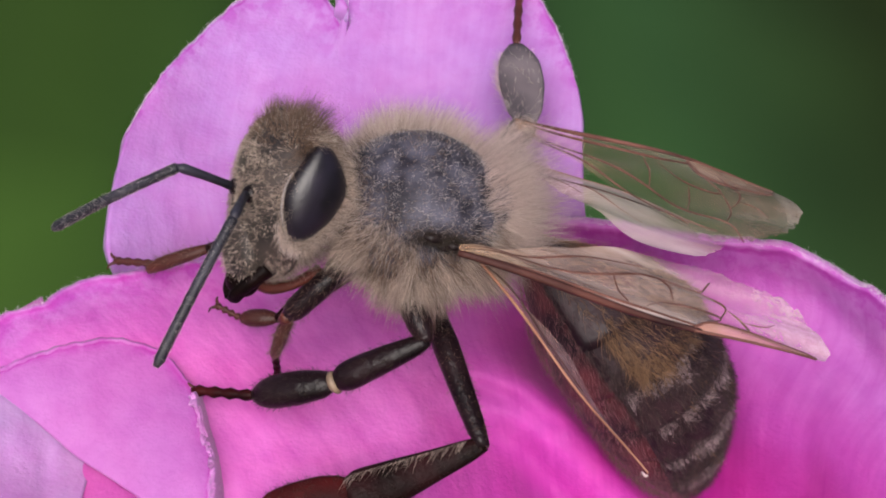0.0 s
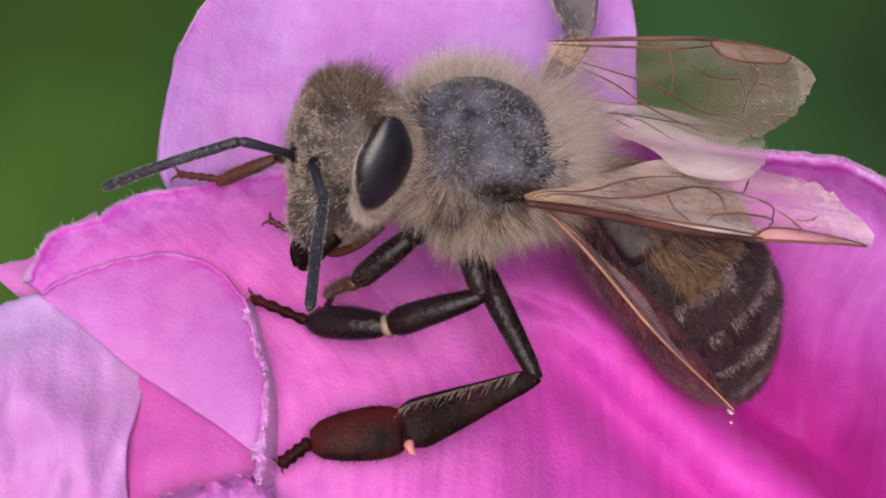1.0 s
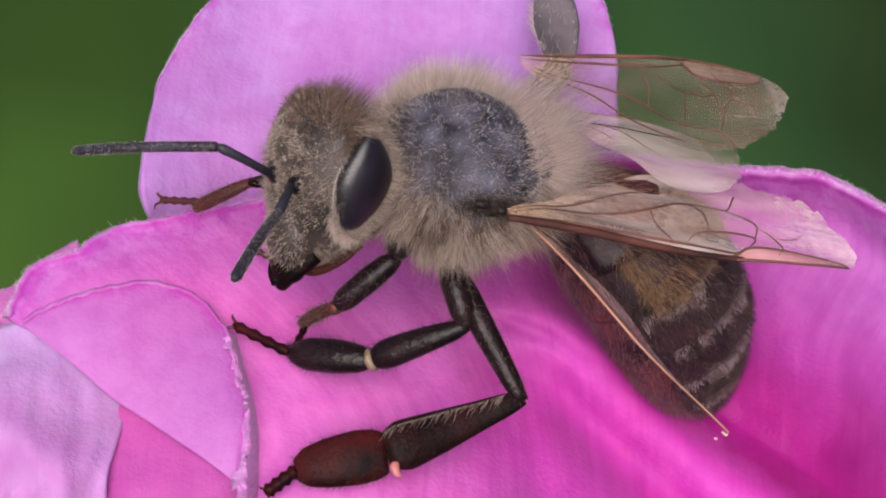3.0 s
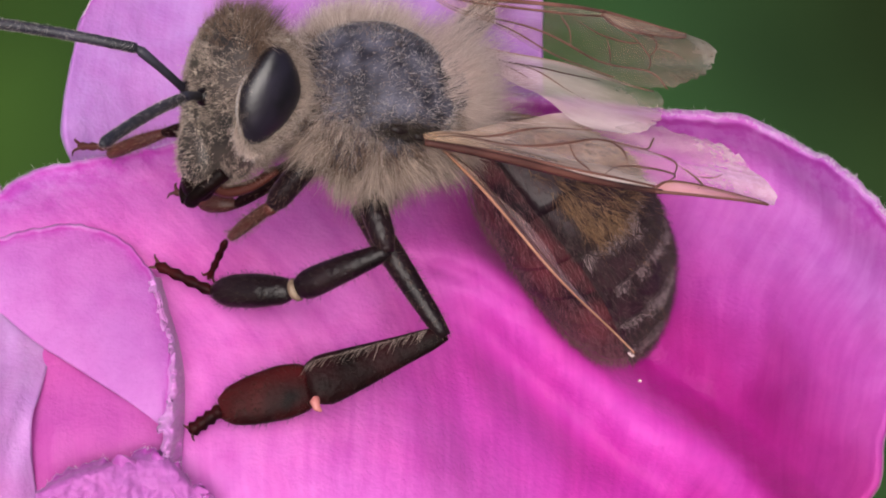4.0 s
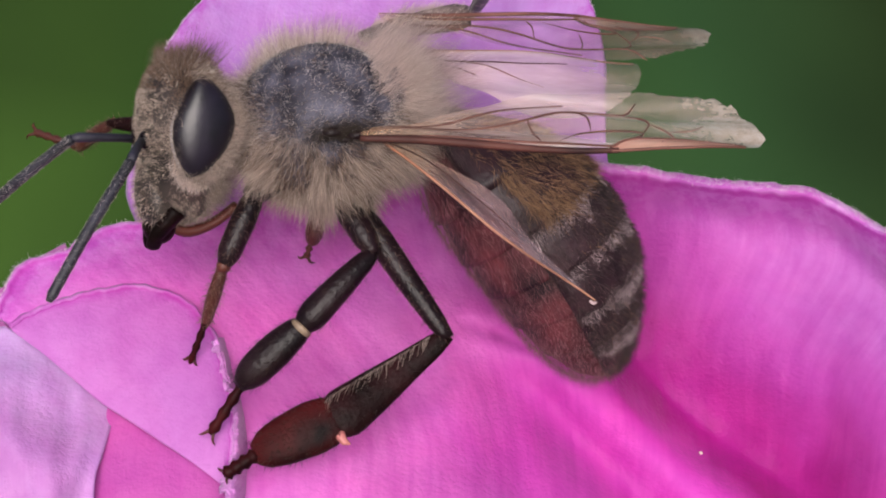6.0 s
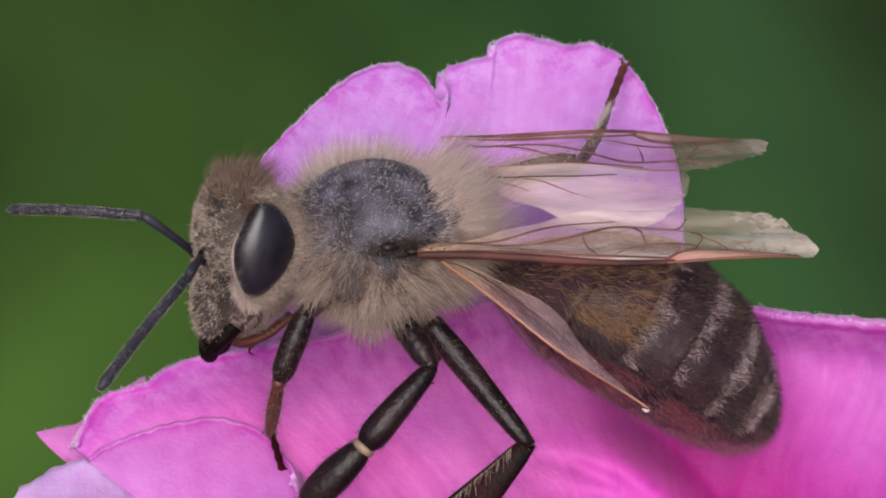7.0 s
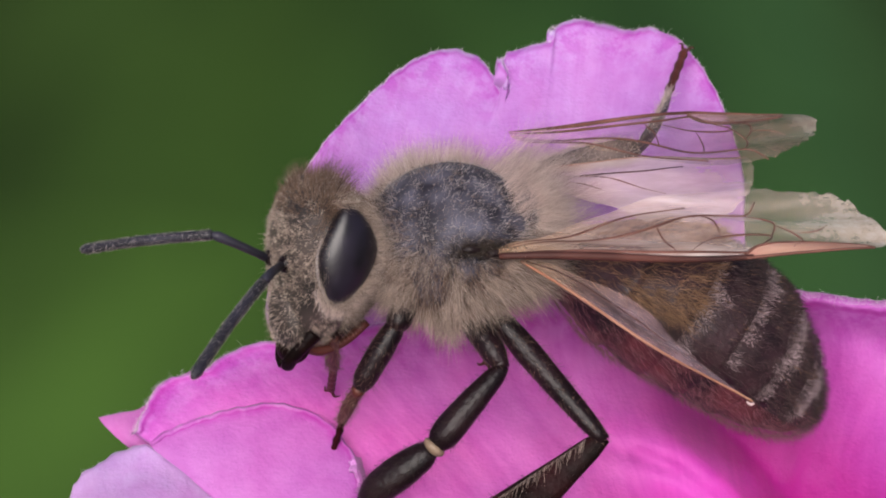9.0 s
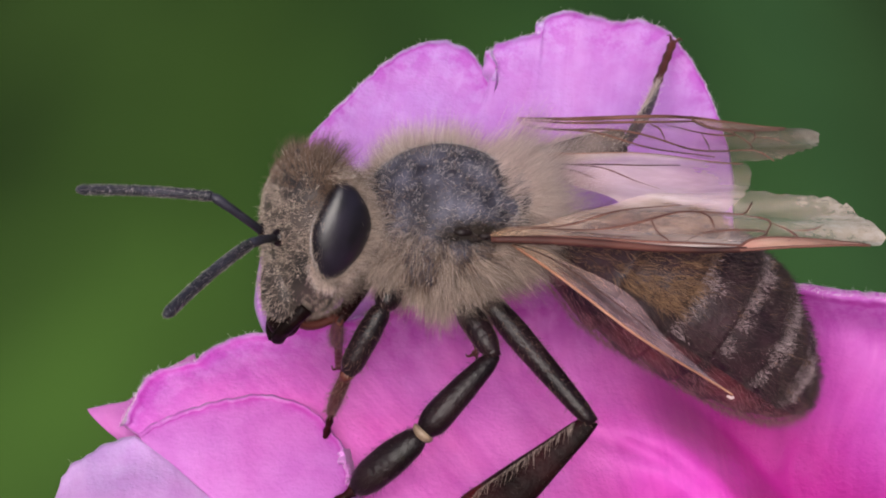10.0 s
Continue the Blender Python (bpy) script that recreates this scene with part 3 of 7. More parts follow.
FLAP_2 = [(-7.12, -3.80, -0.69), (-6.47, -4.21, -0.39), (-5.83, -4.68, -0.09), (-5.20, -5.16, 0.18), (-4.23, -5.73, 0.50), (-3.27, -6.32, 0.83),
    (-2.63, -6.78, 1.03)]
INNER_0 = [(-5.56, -5.07, -0.51), (-4.54, -5.37, -0.21), (-3.68, -5.96, 0.17), (-2.59, -6.69, 0.65)]
INNER_1 = [(-5.74, -6.10, 0.06), (-4.47, -6.16, 0.40), (-3.64, -6.37, 0.54), (-2.58, -6.90, 0.78)]
INNER_2 = [(-5.65, -7.38, 0.70), (-4.40, -7.20, 0.98), (-3.60, -7.20, 0.98), (-2.56, -7.42, 1.03)]
INNER_3 = [(-5.44, -9.28, 0.93), (-4.14, -9.09, 1.21), (-3.46, -9.09, 1.21), (-2.56, -9.24, 1.10)]
PALE_0 = [(-9.09, -6.10, 0.06), (-9.05, -5.33, -0.33), (-8.82, -4.49, -0.78), (-8.36, -4.05, -0.97), (-7.80, -3.77, -1.10), (-7.07, -3.80, -1.08),
    (-6.05, -4.31, -0.75), (-4.91, -5.03, -0.33)]
PALE_1 = [(-9.43, -6.71, 0.56), (-8.78, -5.81, 0.38), (-8.24, -5.25, 0.21), (-7.54, -5.03, 0.17), (-6.87, -5.10, 0.02), (-6.28, -5.28, 0.03), (-5.69,
    -5.63, 0.06), (-5.08, -5.90, 0.19)]
PALE_2 = [(-9.57, -8.04, 1.33), (-8.66, -7.13, 1.34), (-7.99, -6.80, 1.32), (-7.38, -6.75, 0.98), (-6.77, -6.71, 1.16), (-6.19, -6.81, 1.23), (-5.64,
    -7.07, 1.09), (-5.27, -7.10, 0.92)]
PALE_3 = [(-8.19, -10.63, 1.41), (-7.61, -10.15, 1.50), (-7.04, -9.91, 1.54), (-6.37, -9.82, 1.48), (-5.81, -9.82, 1.48), (-5.37, -9.84, 1.40),
    (-5.17, -9.89, 1.23), (-4.97, -9.96, 0.97)]
TIP_0 = [(-8.66, -3.21, -2.11), (-8.19, -3.10, -2.09), (-7.71, -2.99, -2.16), (-7.24, -2.51, -2.67), (-6.46, -2.04, -3.28)]
TIP_1 = [(-8.51, -3.36, -2.01), (-8.01, -3.38, -1.80), (-7.47, -3.39, -1.90), (-6.91, -3.23, -2.20), (-6.10, -3.01, -2.64)]
TIP_2 = [(-8.00, -3.78, -1.74), (-7.52, -3.97, -1.52), (-6.95, -4.27, -1.43), (-6.30, -4.40, -1.54), (-5.48, -4.43, -1.82)]
TIP_3 = [(-7.04, -4.52, -1.56), (-6.52, -4.75, -1.41), (-6.03, -4.99, -1.36), (-5.53, -5.23, -1.30), (-4.93, -5.60, -1.36)]
LOW_0 = [(-4.99, -7.79, 2.06), (-4.63, -7.58, 1.98), (-4.17, -7.40, 1.91), (-3.68, -7.31, 1.85), (-3.18, -7.22, 1.79), (-2.68, -7.14, 1.74), (-2.37,
    -7.28, 1.83), (-2.05, -7.67, 1.99), (-1.60, -8.20, 2.13)]
LOW_1 = [(-4.94, -7.97, 2.38), (-4.12, -7.69, 2.40), (-3.13, -7.55, 2.31), (-2.47, -7.60, 2.34), (-1.58, -8.35, 2.42)]
LOW_2 = [(-4.58, -9.39, 2.21), (-3.90, -9.25, 2.32), (-3.13, -9.25, 2.32), (-2.47, -9.25, 2.32), (-1.81, -9.39, 2.21)]
STRIP_0 = [(-2.94, -3.93, -0.53), (-2.85, -4.25, -0.24), (-2.69, -4.81, 0.03), (-2.51, -5.17, 0.36), (-2.49, -5.86, 0.81), (-2.58, -6.78, 1.42),
    (-2.67, -7.53, 1.85)]
STRIP_1 = [(-2.85, -3.90, -0.47), (-2.74, -4.24, -0.12), (-2.60, -4.80, 0.12), (-2.42, -5.19, 0.47), (-2.36, -5.86, 0.93), (-2.42, -6.76, 1.50),
    (-2.48, -7.53, 1.89)]
STRIP_2 = [(-2.77, -3.97, -1.22), (-2.66, -4.34, -0.98), (-2.52, -4.79, -0.74), (-2.32, -5.39, -0.30), (-2.22, -6.07, 0.24), (-2.21, -6.90, 0.78),
    (-2.25, -7.66, 1.28)]


def crease(g):
    """The long fold of the broad petal: a ridge, a furrow to one side and a hollow to the other."""
    u, v = g[..., 0], g[..., 1]
    s = (u - 5.9) * 0.64 + (v + 5.6) * 0.77
    a = (u - 5.9) * 0.77 - (v + 5.6) * 0.64
    s = s + 0.16 * np.sin(a * 0.9)
    ahead = np.clip((a + 4.2) / 2.0, 0, 1)
    ridge = 0.42 * np.exp(-(s / 0.7) ** 2)
    furrow = -0.45 * np.exp(-((s + 1.15) / 0.6) ** 2)
    hollow = -0.9 * np.clip((s - 0.25) / 0.9, 0, 1) * np.clip((4.5 - s) / 3, 0, 1)
    # a short sharp pleat behind the bee
    p = np.stack([u, v], -1)
    pleat = 0
    for (x0, y0), (x1, y1), deep in (((2.5, -3.75), (3.3, -3.95), 0.16), ((3.3, -3.95), (4.1, -4.25), 0.3), ((4.1, -4.25), (5.1, -4.95), 0.16)):
        d = np.array([x1 - x0, y1 - y0])
        f = np.clip(((p - (x0, y0)) @ d) / (d @ d), 0, 1)
        away = np.linalg.norm(p - np.array([x0, y0]) - f[..., None] * d, axis=-1)
        pleat = np.minimum(pleat, -deep * np.exp(-(away / 0.2) ** 2))
    return ahead * (ridge + furrow + hollow) + pleat


petal("upright lilac-pink petal with a notched, crinkled rim", BACK_PINK, [BACK_3, BACK_2, BACK_1, BACK_0], 160, 50, seed=3, fuzz=3200, wave=0.05, ragged=0.05)
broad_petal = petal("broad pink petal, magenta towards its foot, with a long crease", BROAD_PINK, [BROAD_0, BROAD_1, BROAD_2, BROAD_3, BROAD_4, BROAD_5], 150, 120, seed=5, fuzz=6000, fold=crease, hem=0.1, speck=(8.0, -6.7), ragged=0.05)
petal("turned-in pale pink flap with a hemmed edge", FLAP_PINK, [[(x, y, z + 0.08) for x, y, z in r] for r in (FLAP_0, FLAP_1, FLAP_2)], 110, 40, 0.1, 0.02, seed=7, hem=0.055, ragged=0.05)
petal("deep pink inner petal", DEEP_PINK, [INNER_0, INNER_1, INNER_2, INNER_3], 50, 50, seed=9)
petal("pale lavender petal with soft folds", PALE_PINK, [PALE_0, PALE_1, PALE_2, PALE_3], 80, 60, wave=0.16, seed=11, fuzz=300, ragged=0.05)
petal("pale pink petal tip behind the rim", TIP_PINK, [TIP_0, TIP_1, TIP_2, TIP_3], 50, 40, seed=13, fuzz=250)
petal("low crinkled pink petal rim", FLAP_PINK, [LOW_0, LOW_1, LOW_2], 120, 60, seed=15, fuzz=500, wave=0.12, ragged=0.16, fine=0.12)
petal("crumpled pale seam where the petal is torn", SEAM_PINK, [STRIP_0, STRIP_1, STRIP_2], 200, 30, 0.08, 0.14, seed=17, fine=0.22, ragged=0.2)
# receptacle and stem carry the petals
cup, cup_f = ball((0, 0, 0), (5.5, 4.5, 3.2))
cup_c = FLOWER_INV @ at(1.5, -14, -6)
part("receptacle", mesh_of("receptacle", [Vector(p) * MM + cup_c for p in cup], cup_f, STEM), flower, "green receptacle")
foot = flower.matrix_world.translation
sv, sf = tube(spline([(0, 0, 0), (0.004, 0.006, -0.12), (-0.003, 0.012, -0.28), (0, 0.01, -foot.z)], 24), 0.0022, 10)
part("stem", mesh_of("stem", sv, sf, STEM), flower, "green stem")

# ---- the bee: x ahead, y to its left, z up, millimetres about the middle of the thorax ----
bee = new("honey_bee")
tagged(bee, "tan-furred honey bee with banded abdomen, walking on pink petals", "bee")
LIMB = {}


# thorax
def thorax_shape(s):
    s = s.copy()
    s[:, 2] *= 1 - 0.10 * s[:, 0] ** 2
    s[:, 1] *= 1 - 0.10 * np.abs(s[:, 0])
    back = np.clip(-s[:, 0] - 0.55, 0, 1)
    s[:, 2] += 0.25 * back * (s[:, 2] > 0)
    return s


tv, tf = ball((0, 0, 0), (1.95, 1.75, 1.6), thorax_shape, 30, 44)
solid("thorax", bee, SLATE, (tv, tf), "slate-black bare back of the thorax")
sc_v, sc_f = ball((-1.36, 0, 0.8), (0.46, 0.95, 0.46), None, 14, 24)
solid("scutellum", bee, SLATE, (sc_v, sc_f), "rounded plate at the back of the thorax")
p, nr, rng = scatter(tv, tf, 100000, 11)
out = p / np.array([1.95, 1.75, 1.6])
dome = (out[:, 0] + 0.02) ** 2 / 0.93**2 + out[:, 1] ** 2 / 1.06**2
thin = np.array([noise.noise(Vector(q * 2.4)) + 0.5 * noise.noise(Vector(q * 5.5)) for q in p])
top = np.clip((out[:, 2] - 0.0) / 0.3, 0, 1) * np.clip((1.12 + 0.25 * thin - dome) / 0.5, 0, 1)
pit = np.clip(1.25 - np.linalg.norm((p - np.array([-0.02, 1.62, 0.5])) / np.array([0.5, 0.5, 0.2]), axis=1), 0, 1) + np.clip(1.25 - np.linalg.norm((p - np.array([-0.02, -1.62, 0.5])) / np.array([0.5, 0.5, 0.2]), axis=1), 0, 1)
flank = np.clip(1 - np.abs(out[:, 2] - 0.42) / 0.4, 0, 1) * np.clip((np.abs(out[:, 1]) - 0.35) / 0.3, 0, 1) * np.clip((out[:, 0] + 0.55) / 0.3, 0, 1)
full = np.clip(0.66 + 1.3 * thin, 0.38, 1.0) * np.clip(1 - pit * 2.2, 0, 1)
full = np.where((out[:, 0] > 0.45) & (out[:, 2] > -0.35), full * 0.75, full)
keep = (rng.random(len(p)) > top * 0.985) & (rng.random(len(p)) < full)
p, nr = p[keep], nr[keep]
side = np.clip(1 - np.abs(out[keep][:, 2] - 0.2), 0, 1)
ln = rng.uniform(0.25, 1.0, len(p)) * np.clip(0.85 + 0.9 * thin[keep], 0.5, 1.3) * np.where(out[keep][:, 2] < -0.2, 0.78, 1.0)
ln *= 1 - 0.7 * top[keep]
ways = nr + 0.5 * np.clip(out[keep][:, 2:] + 0.1, 0, 1) * out[keep] * np.array([1, 1, 0])
under = rng.random(len(p)) < np.clip(0.42 - 1.6 * thin[keep] - 0.3 * (out[keep][:, 0] < -0.5) + 0.5 * flank[keep], 0.05, 0.94)
fur("thorax_fur", bee, FUR, [strands(p[~under], ways[~under], ln[~under], 0.003, rng, 0.26, (-0.12, 0, -0.08), 2.2)], "dense tan fur on the sides of the thorax")
fur("under_fur", bee, FUR_DARK, [strands(p[under], ways[under], ln[under] * 0.62, 0.0035, rng, 0.3, (-0.1, 0, -0.08), 2.2)], "darker brown fur beneath")
p, nr, rng = scatter(tv, tf, 9000, 12)
o = p / np.array([1.95, 1.75, 1.6])
k = (o[:, 2] > 0.35) & (rng.random(len(p)) < np.clip(0.35 + 1.3 * np.array([noise.noise(Vector(q * 2.6)) for q in p]), 0.03, 0.9))
q = np.random.default_rng(14)
pf, nf, q = scatter(tv, tf, 60000, 14)
of = pf / np.array([1.95, 1.75, 1.6])
df = (of[:, 0] + 0.02) ** 2 / 0.93**2 + of[:, 1] ** 2 / 1.06**2
kf = (of[:, 2] > 0.05) & (df > 0.8) & (df < 1.3) & (of[:, 0] > -0.55) & (q.random(len(of)) < 0.55 * np.clip((df - 0.78) / 0.3, 0, 1)) & (np.abs(of[:, 1]) < 0.8)
fur("fringe_fur", bee, FUR_PALE, [strands(pf[kf], nf[kf] + 0.7 * of[kf] * np.array([1, 1, 0]), q.uniform(0.15, 0.55, kf.sum()), 0.0034, q, 0.22, (-0.05, 0, 0.0), 0.8)], "pale fringe round the bare back")
ruff = (of[:, 2] > -0.15) & (df > 1.0) & (df < 1.9) & ((of[:, 1] < -0.45) | (of[:, 0] < -0.6) | (of[:, 0] > 0.86)) & (of[:, 1] < 0.62)
ruff |= (of[:, 1] < -0.62) & (of[:, 2] > -0.1) & (of[:, 2] < 0.72) & (np.abs(of[:, 0]) < 0.75)
w_ = nf[ruff] * 0.7 + np.array([0, 0.0, 0.6]) + 0.35 * of[ruff] * np.array([1, 1, 0])
fur("ruff", bee, FUR_PALE, [strands(pf[ruff], w_, q.uniform(0.35, 0.9, ruff.sum()) * np.where(of[ruff][:, 1] < -0.5, 1.02, 1.0), 0.0032, q, 0.24, (-0.1, 0, 0.05), 1.2)], "pale cream ruff round the back")
pb, nb, q = scatter(tv, tf, 42000, 16)
ob_ = pb / np.array([1.95, 1.75, 1.6])
db = (ob_[:, 0] + 0.02) ** 2 / 0.93**2 + ob_[:, 1] ** 2 / 1.06**2
kb = (ob_[:, 2] > 0.1) & (q.random(len(pb)) < np.clip(0.26 + 0.5 * np.clip(db - 0.35, 0, 1) + 0.7 * np.array([noise.noise(Vector(a * 3.1)) for a in pb]), 0.04, 0.95))
fur("back_down", bee, FUR_GREY, [strands(pb[kb], nb[kb], q.uniform(0.03, 0.1, kb.sum()) * (1 + 1.2 * np.clip(db[kb] - 0.5, 0, 1)), 0.003, q, 0.6, (-0.5, 0, 0.1), 0.6)], "short frosty down on the back")
hind = (of[:, 0] < -0.45) & (of[:, 2] > -0.1) & (of[:, 1] < 0.55) & (q.random(len(of)) < 0.42)
w_ = nf[hind] * 0.6 + np.array([-0.45, -0.25, 0.3])
fur("hind_ruff", bee, FUR_MIST, [strands(pf[hind], w_, q.uniform(0.5, 1.75, hind.sum()), 0.0026, q, 0.24, (-0.25, -0.05, 0.05), 1.0)], "long pale hairs behind the thorax")
fur("back_fur", bee, FUR_DARK, [strands(p[k], nr[k], rng.uniform(0.03, 0.1, k.sum()), 0.004, rng, 0.6, (-0.7, 0, 0))], "short grey hairs on the back")
p, nr, rng = scatter(sc_v, sc_f, 7000, 13)
k = (p[:, 2] > 0.6) & (p[:, 0] < -1.45)
k2 = (p[:, 2] > 0.6) & ~k & (rng.random(len(p)) < 0.6)
fur("plate_fur", bee, FUR_GREY, [strands(p[k2], nr[k2], rng.uniform(0.06, 0.25, k2.sum()), 0.0035, rng, 0.4, (-0.4, 0, 0))], "short grey hairs on the hind plate")
fur("scutellum_fur", bee, FUR_PALE, [strands(p[k], nr[k], rng.uniform(0.25, 0.85, k.sum()), 0.0034, rng, 0.3, (-0.4, 0, 0.1))], "tan hairs")
p, nr, rng = scatter(tv, tf, 420, 19)
o = p / np.array([1.95, 1.75, 1.6])
k = (o[:, 2] > 0.3)
grains = [ball(a + b_ * 0.01, np.full(3, r), None, 4, 6) for a, b_, r in zip(p[k], nr[k], rng.uniform(0.004, 0.011, k.sum()))]
fur("dust", bee, POLLEN_AND_GLINT, grains, "pale dust on the back")
for s, name in ((1, "left"), (-1, "right")):
    v, f = joined(ball((-0.42, 1.62 * s, 0.48), (0.2, 0.14, 0.1), None, 10, 14), ball((-0.2, 1.64 * s, 0.4), (0.16, 0.1, 0.09), None, 8, 12), ball((-0.66, 1.5 * s, 0.36), (0.17, 0.14, 0.1), None, 8, 12), ball((0.22, 1.6 * s, 0.42), (0.13, 0.1, 0.07), None, 8, 12))
    root = solid("wing_root", bee, BLACK, (v, f), "glossy black hinge of the wings")
    rg = np.random.default_rng(37)
    spots = np.array([-0.1, 1.6 * s, 0.48]) + rg.normal(0, 1, (2600, 3)) * np.array([0.3, 0.05, 0.12])
    fur("bristles", root, BRISTLE, [strands(spots, np.tile((-0.3, 0.5 * s, 0.3), (2600, 1)), rg.uniform(0.06, 0.22, 2600), 0.004, rg, 0.5)])
    v, f = ball((0.06, 1.6 * s, 0.56), (0.22, 0.14, 0.11), None, 10, 14)
    solid("tegula", bee, BLACK, (v, f), "shiny black wing cover")

# head: origin at the neck
head = new("head")
head.parent = bee
LIMB["head"] = head


def head_shape(s):
    s = s.copy()
    low = np.clip(-s[:, 2] - 0.15, 0, 1)
    s[:, 1] *= 1 - 0.62 * low
    s[:, 0] += 0.42 * low * (s[:, 0] > 0) + 0.12 * low
    s[:, 2] -= 0.12 * low
    s[:, 0] *= 1 - 0.25 * np.clip(np.abs(s[:, 1]) - 0.5, 0, 1)
    return s


hv, hf = ball((0.85, 0, -0.2), (0.82, 1.55, 1.62), head_shape, 30, 40)
solid("face", head, FACE, (hv, hf), "grey-brown face")
for s in (1, -1):
    def eye_shape(q, s=s):
        q = q.copy()
        q[:, 0] *= np.where(q[:, 0] > 0, 0.76, 1.12) * (1 - 0.48 * np.clip(q[:, 2], 0, 1) ** 1.5) * (1 - 0.22 * np.clip(-q[:, 2], 0, 1) ** 2)
        q[:, 0] += 0.15 - 0.24 * q[:, 2]
        return q
    v, f = ball((0.66, 1.24 * s, 0.08), (0.68, 0.34, 1.0), eye_shape, 24, 28)
    solid("eye", head, EYE, (v, f), "large dark compound eye")
    th = np.radians(np.linspace(22, -66, 40))
    ring = eye_shape(np.stack([np.cos(th), 0 * th, np.sin(th)], 1)) * np.array([0.68, 0.37, 1.0]) * 1.03 + np.array([0.66, 1.27 * s, 0.08])
    v, f = tube(ring, 0.006 + 0.026 * np.sin(np.linspace(0, math.pi, 40)) ** 0.7, 8)
    solid("eye_rim", head, EYE_RIM, (v, f), "pale rim along the eye")
    rim_p = np.repeat(ring, 14, 0) + np.random.default_rng(25).normal(0, 0.05, (40 * 14, 3))
    away = rim_p - np.array([0.70, 0.9 * s, 0.1])
    rg = np.random.default_rng(26)
    th2 = np.radians(np.linspace(70, 275, 30))
    ring2 = eye_shape(np.stack([np.cos(th2), 0 * th2, np.sin(th2)], 1)) * np.array([0.68, 0.37, 1.0]) * 1.05 + np.array([0.66, 1.2 * s, 0.08])
    back_p = np.repeat(ring2, 90, 0) + rg.normal(0, 0.07, (30 * 90, 3))
    fur("eye_fringe", head, FUR_FACE, [strands(rim_p, away / np.linalg.norm(away, axis=1)[:, None] + np.array([0, 0.6 * s, 0]), rg.uniform(0.05, 0.16, len(rim_p)), 0.004, rg, 0.35),
                                  strands(back_p, np.tile((-0.5, 0.8 * s, 0), (len(back_p), 1)), rg.uniform(0.12, 0.34, len(back_p)), 0.0045, rg, 0.3)], "short pale hairs round the eye")
    th4 = np.radians(np.linspace(185, 320, 26))
    cheek = eye_shape(np.stack([np.cos(th4), 0 * th4, np.sin(th4)], 1)) * np.array([0.68, 0.37, 1.0]) * 1.1 + np.array([0.66, 1.2 * s, 0.08])
    cheek = np.repeat(cheek, 50, 0) + rg.normal(0, 0.05, (26 * 50, 3))
    fur("cheek_fur", head, FUR_PALE, [strands(cheek, np.stack([cheek[:, 0] - 0.66, np.full(len(cheek), 0.7 * s), cheek[:, 2] - 0.08], 1), rg.uniform(0.1, 0.3, len(cheek)), 0.0036, rg, 0.3)], "pale lashes below the eye")
    # a pale bead added as the bright glint at the eye's top corner
    v, f = ball((0.4, 1.36 * s, 1.12), (0.05, 0.03, 0.035), None, 8, 10)
    solid("glint_bead", head, POLLEN_AND_GLINT, (v, f), "pale bead in place of a glint above the eye")
    th3 = np.radians(np.linspace(25, 125, 24))
    brow = eye_shape(np.stack([np.cos(th3), 0 * th3, np.sin(th3)], 1)) * np.array([0.68, 0.37, 1.0]) * 1.06 + np.array([0.66, 1.1 * s, 0.1])
    brow = np.repeat(brow, 60, 0) + rg.normal(0, 0.07, (24 * 60, 3))
    fur("brow", head, FUR_DARK, [strands(brow, np.tile((0.05, 0.75 * s, 0.1), (len(brow), 1)), rg.uniform(0.12, 0.36, len(brow)), 0.0042, rg, 0.35, (0, 0, -0.1), 0.8)], "brown brow hairs above the eye")
    v, f = tube(spline([(1.15, 0.4 * s, -1.6), (1.42, 0.33 * s, -1.9), (1.58, 0.2 * s, -2.15), (1.62, 0.06 * s, -2.34)], 12), np.linspace(0.3, 0.15, 12), 12, 0.75)
    solid("mandible", head, BROWN, (v, f), "dark mandible")
    v, f = ball((1.62, 0.38 * s, -0.15), (0.16, 0.2, 0.2), None, 8, 12)
    solid("antenna_socket", head, BLACK, (v, f))
v, f = ball((1.5, 0, -1.3), (0.36, 0.62, 0.75), None, 16, 24)
solid("clypeus", head, FACE, (v, f), "domed plate above the mouth")
p, nr, rng = scatter(v, f, 1800, 23)
k = p[:, 0] > 1.45
fur("clypeus_fur", head, FUR, [strands(p[k], nr[k], rng.uniform(0.05, 0.16, k.sum()), 0.0045, rng, 0.4, (0, 0, -0.3))], "short pale hairs")
v, f = ball((1.45, 0, -1.95), (0.34, 0.42, 0.36), None, 12, 18)
fp, fn, rg = scatter(hv, hf, 16000, 33)
patch = np.array([noise.noise(Vector(a * 2.6)) + 0.6 * noise.noise(Vector(a * 7.0)) for a in fp])
kd = (fp[:, 0] > 1.0) & (fp[:, 2] > -0.9) & (fp[:, 2] < 1.1) & (np.abs(fp[:, 1]) < 1.1) & (patch > 0.12)
kd &= rg.random(len(fp)) < 0.5
fur("pollen_dusting", head, POLLEN_TAN, [ball(a + c * 0.03, np.array((1, 0.8, 0.9)) * r, None, 4, 6) for a, c, r in zip(fp[kd], fn[kd], rg.uniform(0.006, 0.019, kd.sum()))], "crumbs of tan pollen caught in the face hairs")
fur("face_dust", head, POLLEN_AND_GLINT, [ball(a + b_ * 0.015, np.full(3, r), None, 4, 6) for a, b_, r in zip(*[x[:90] for x in scatter(hv, hf, 90, 29)[:2]], np.random.default_rng(30).uniform(0.006, 0.018, 90))], "pale pollen grains")
solid("labrum", head, BROWN, (v, f), "dark upper lip")
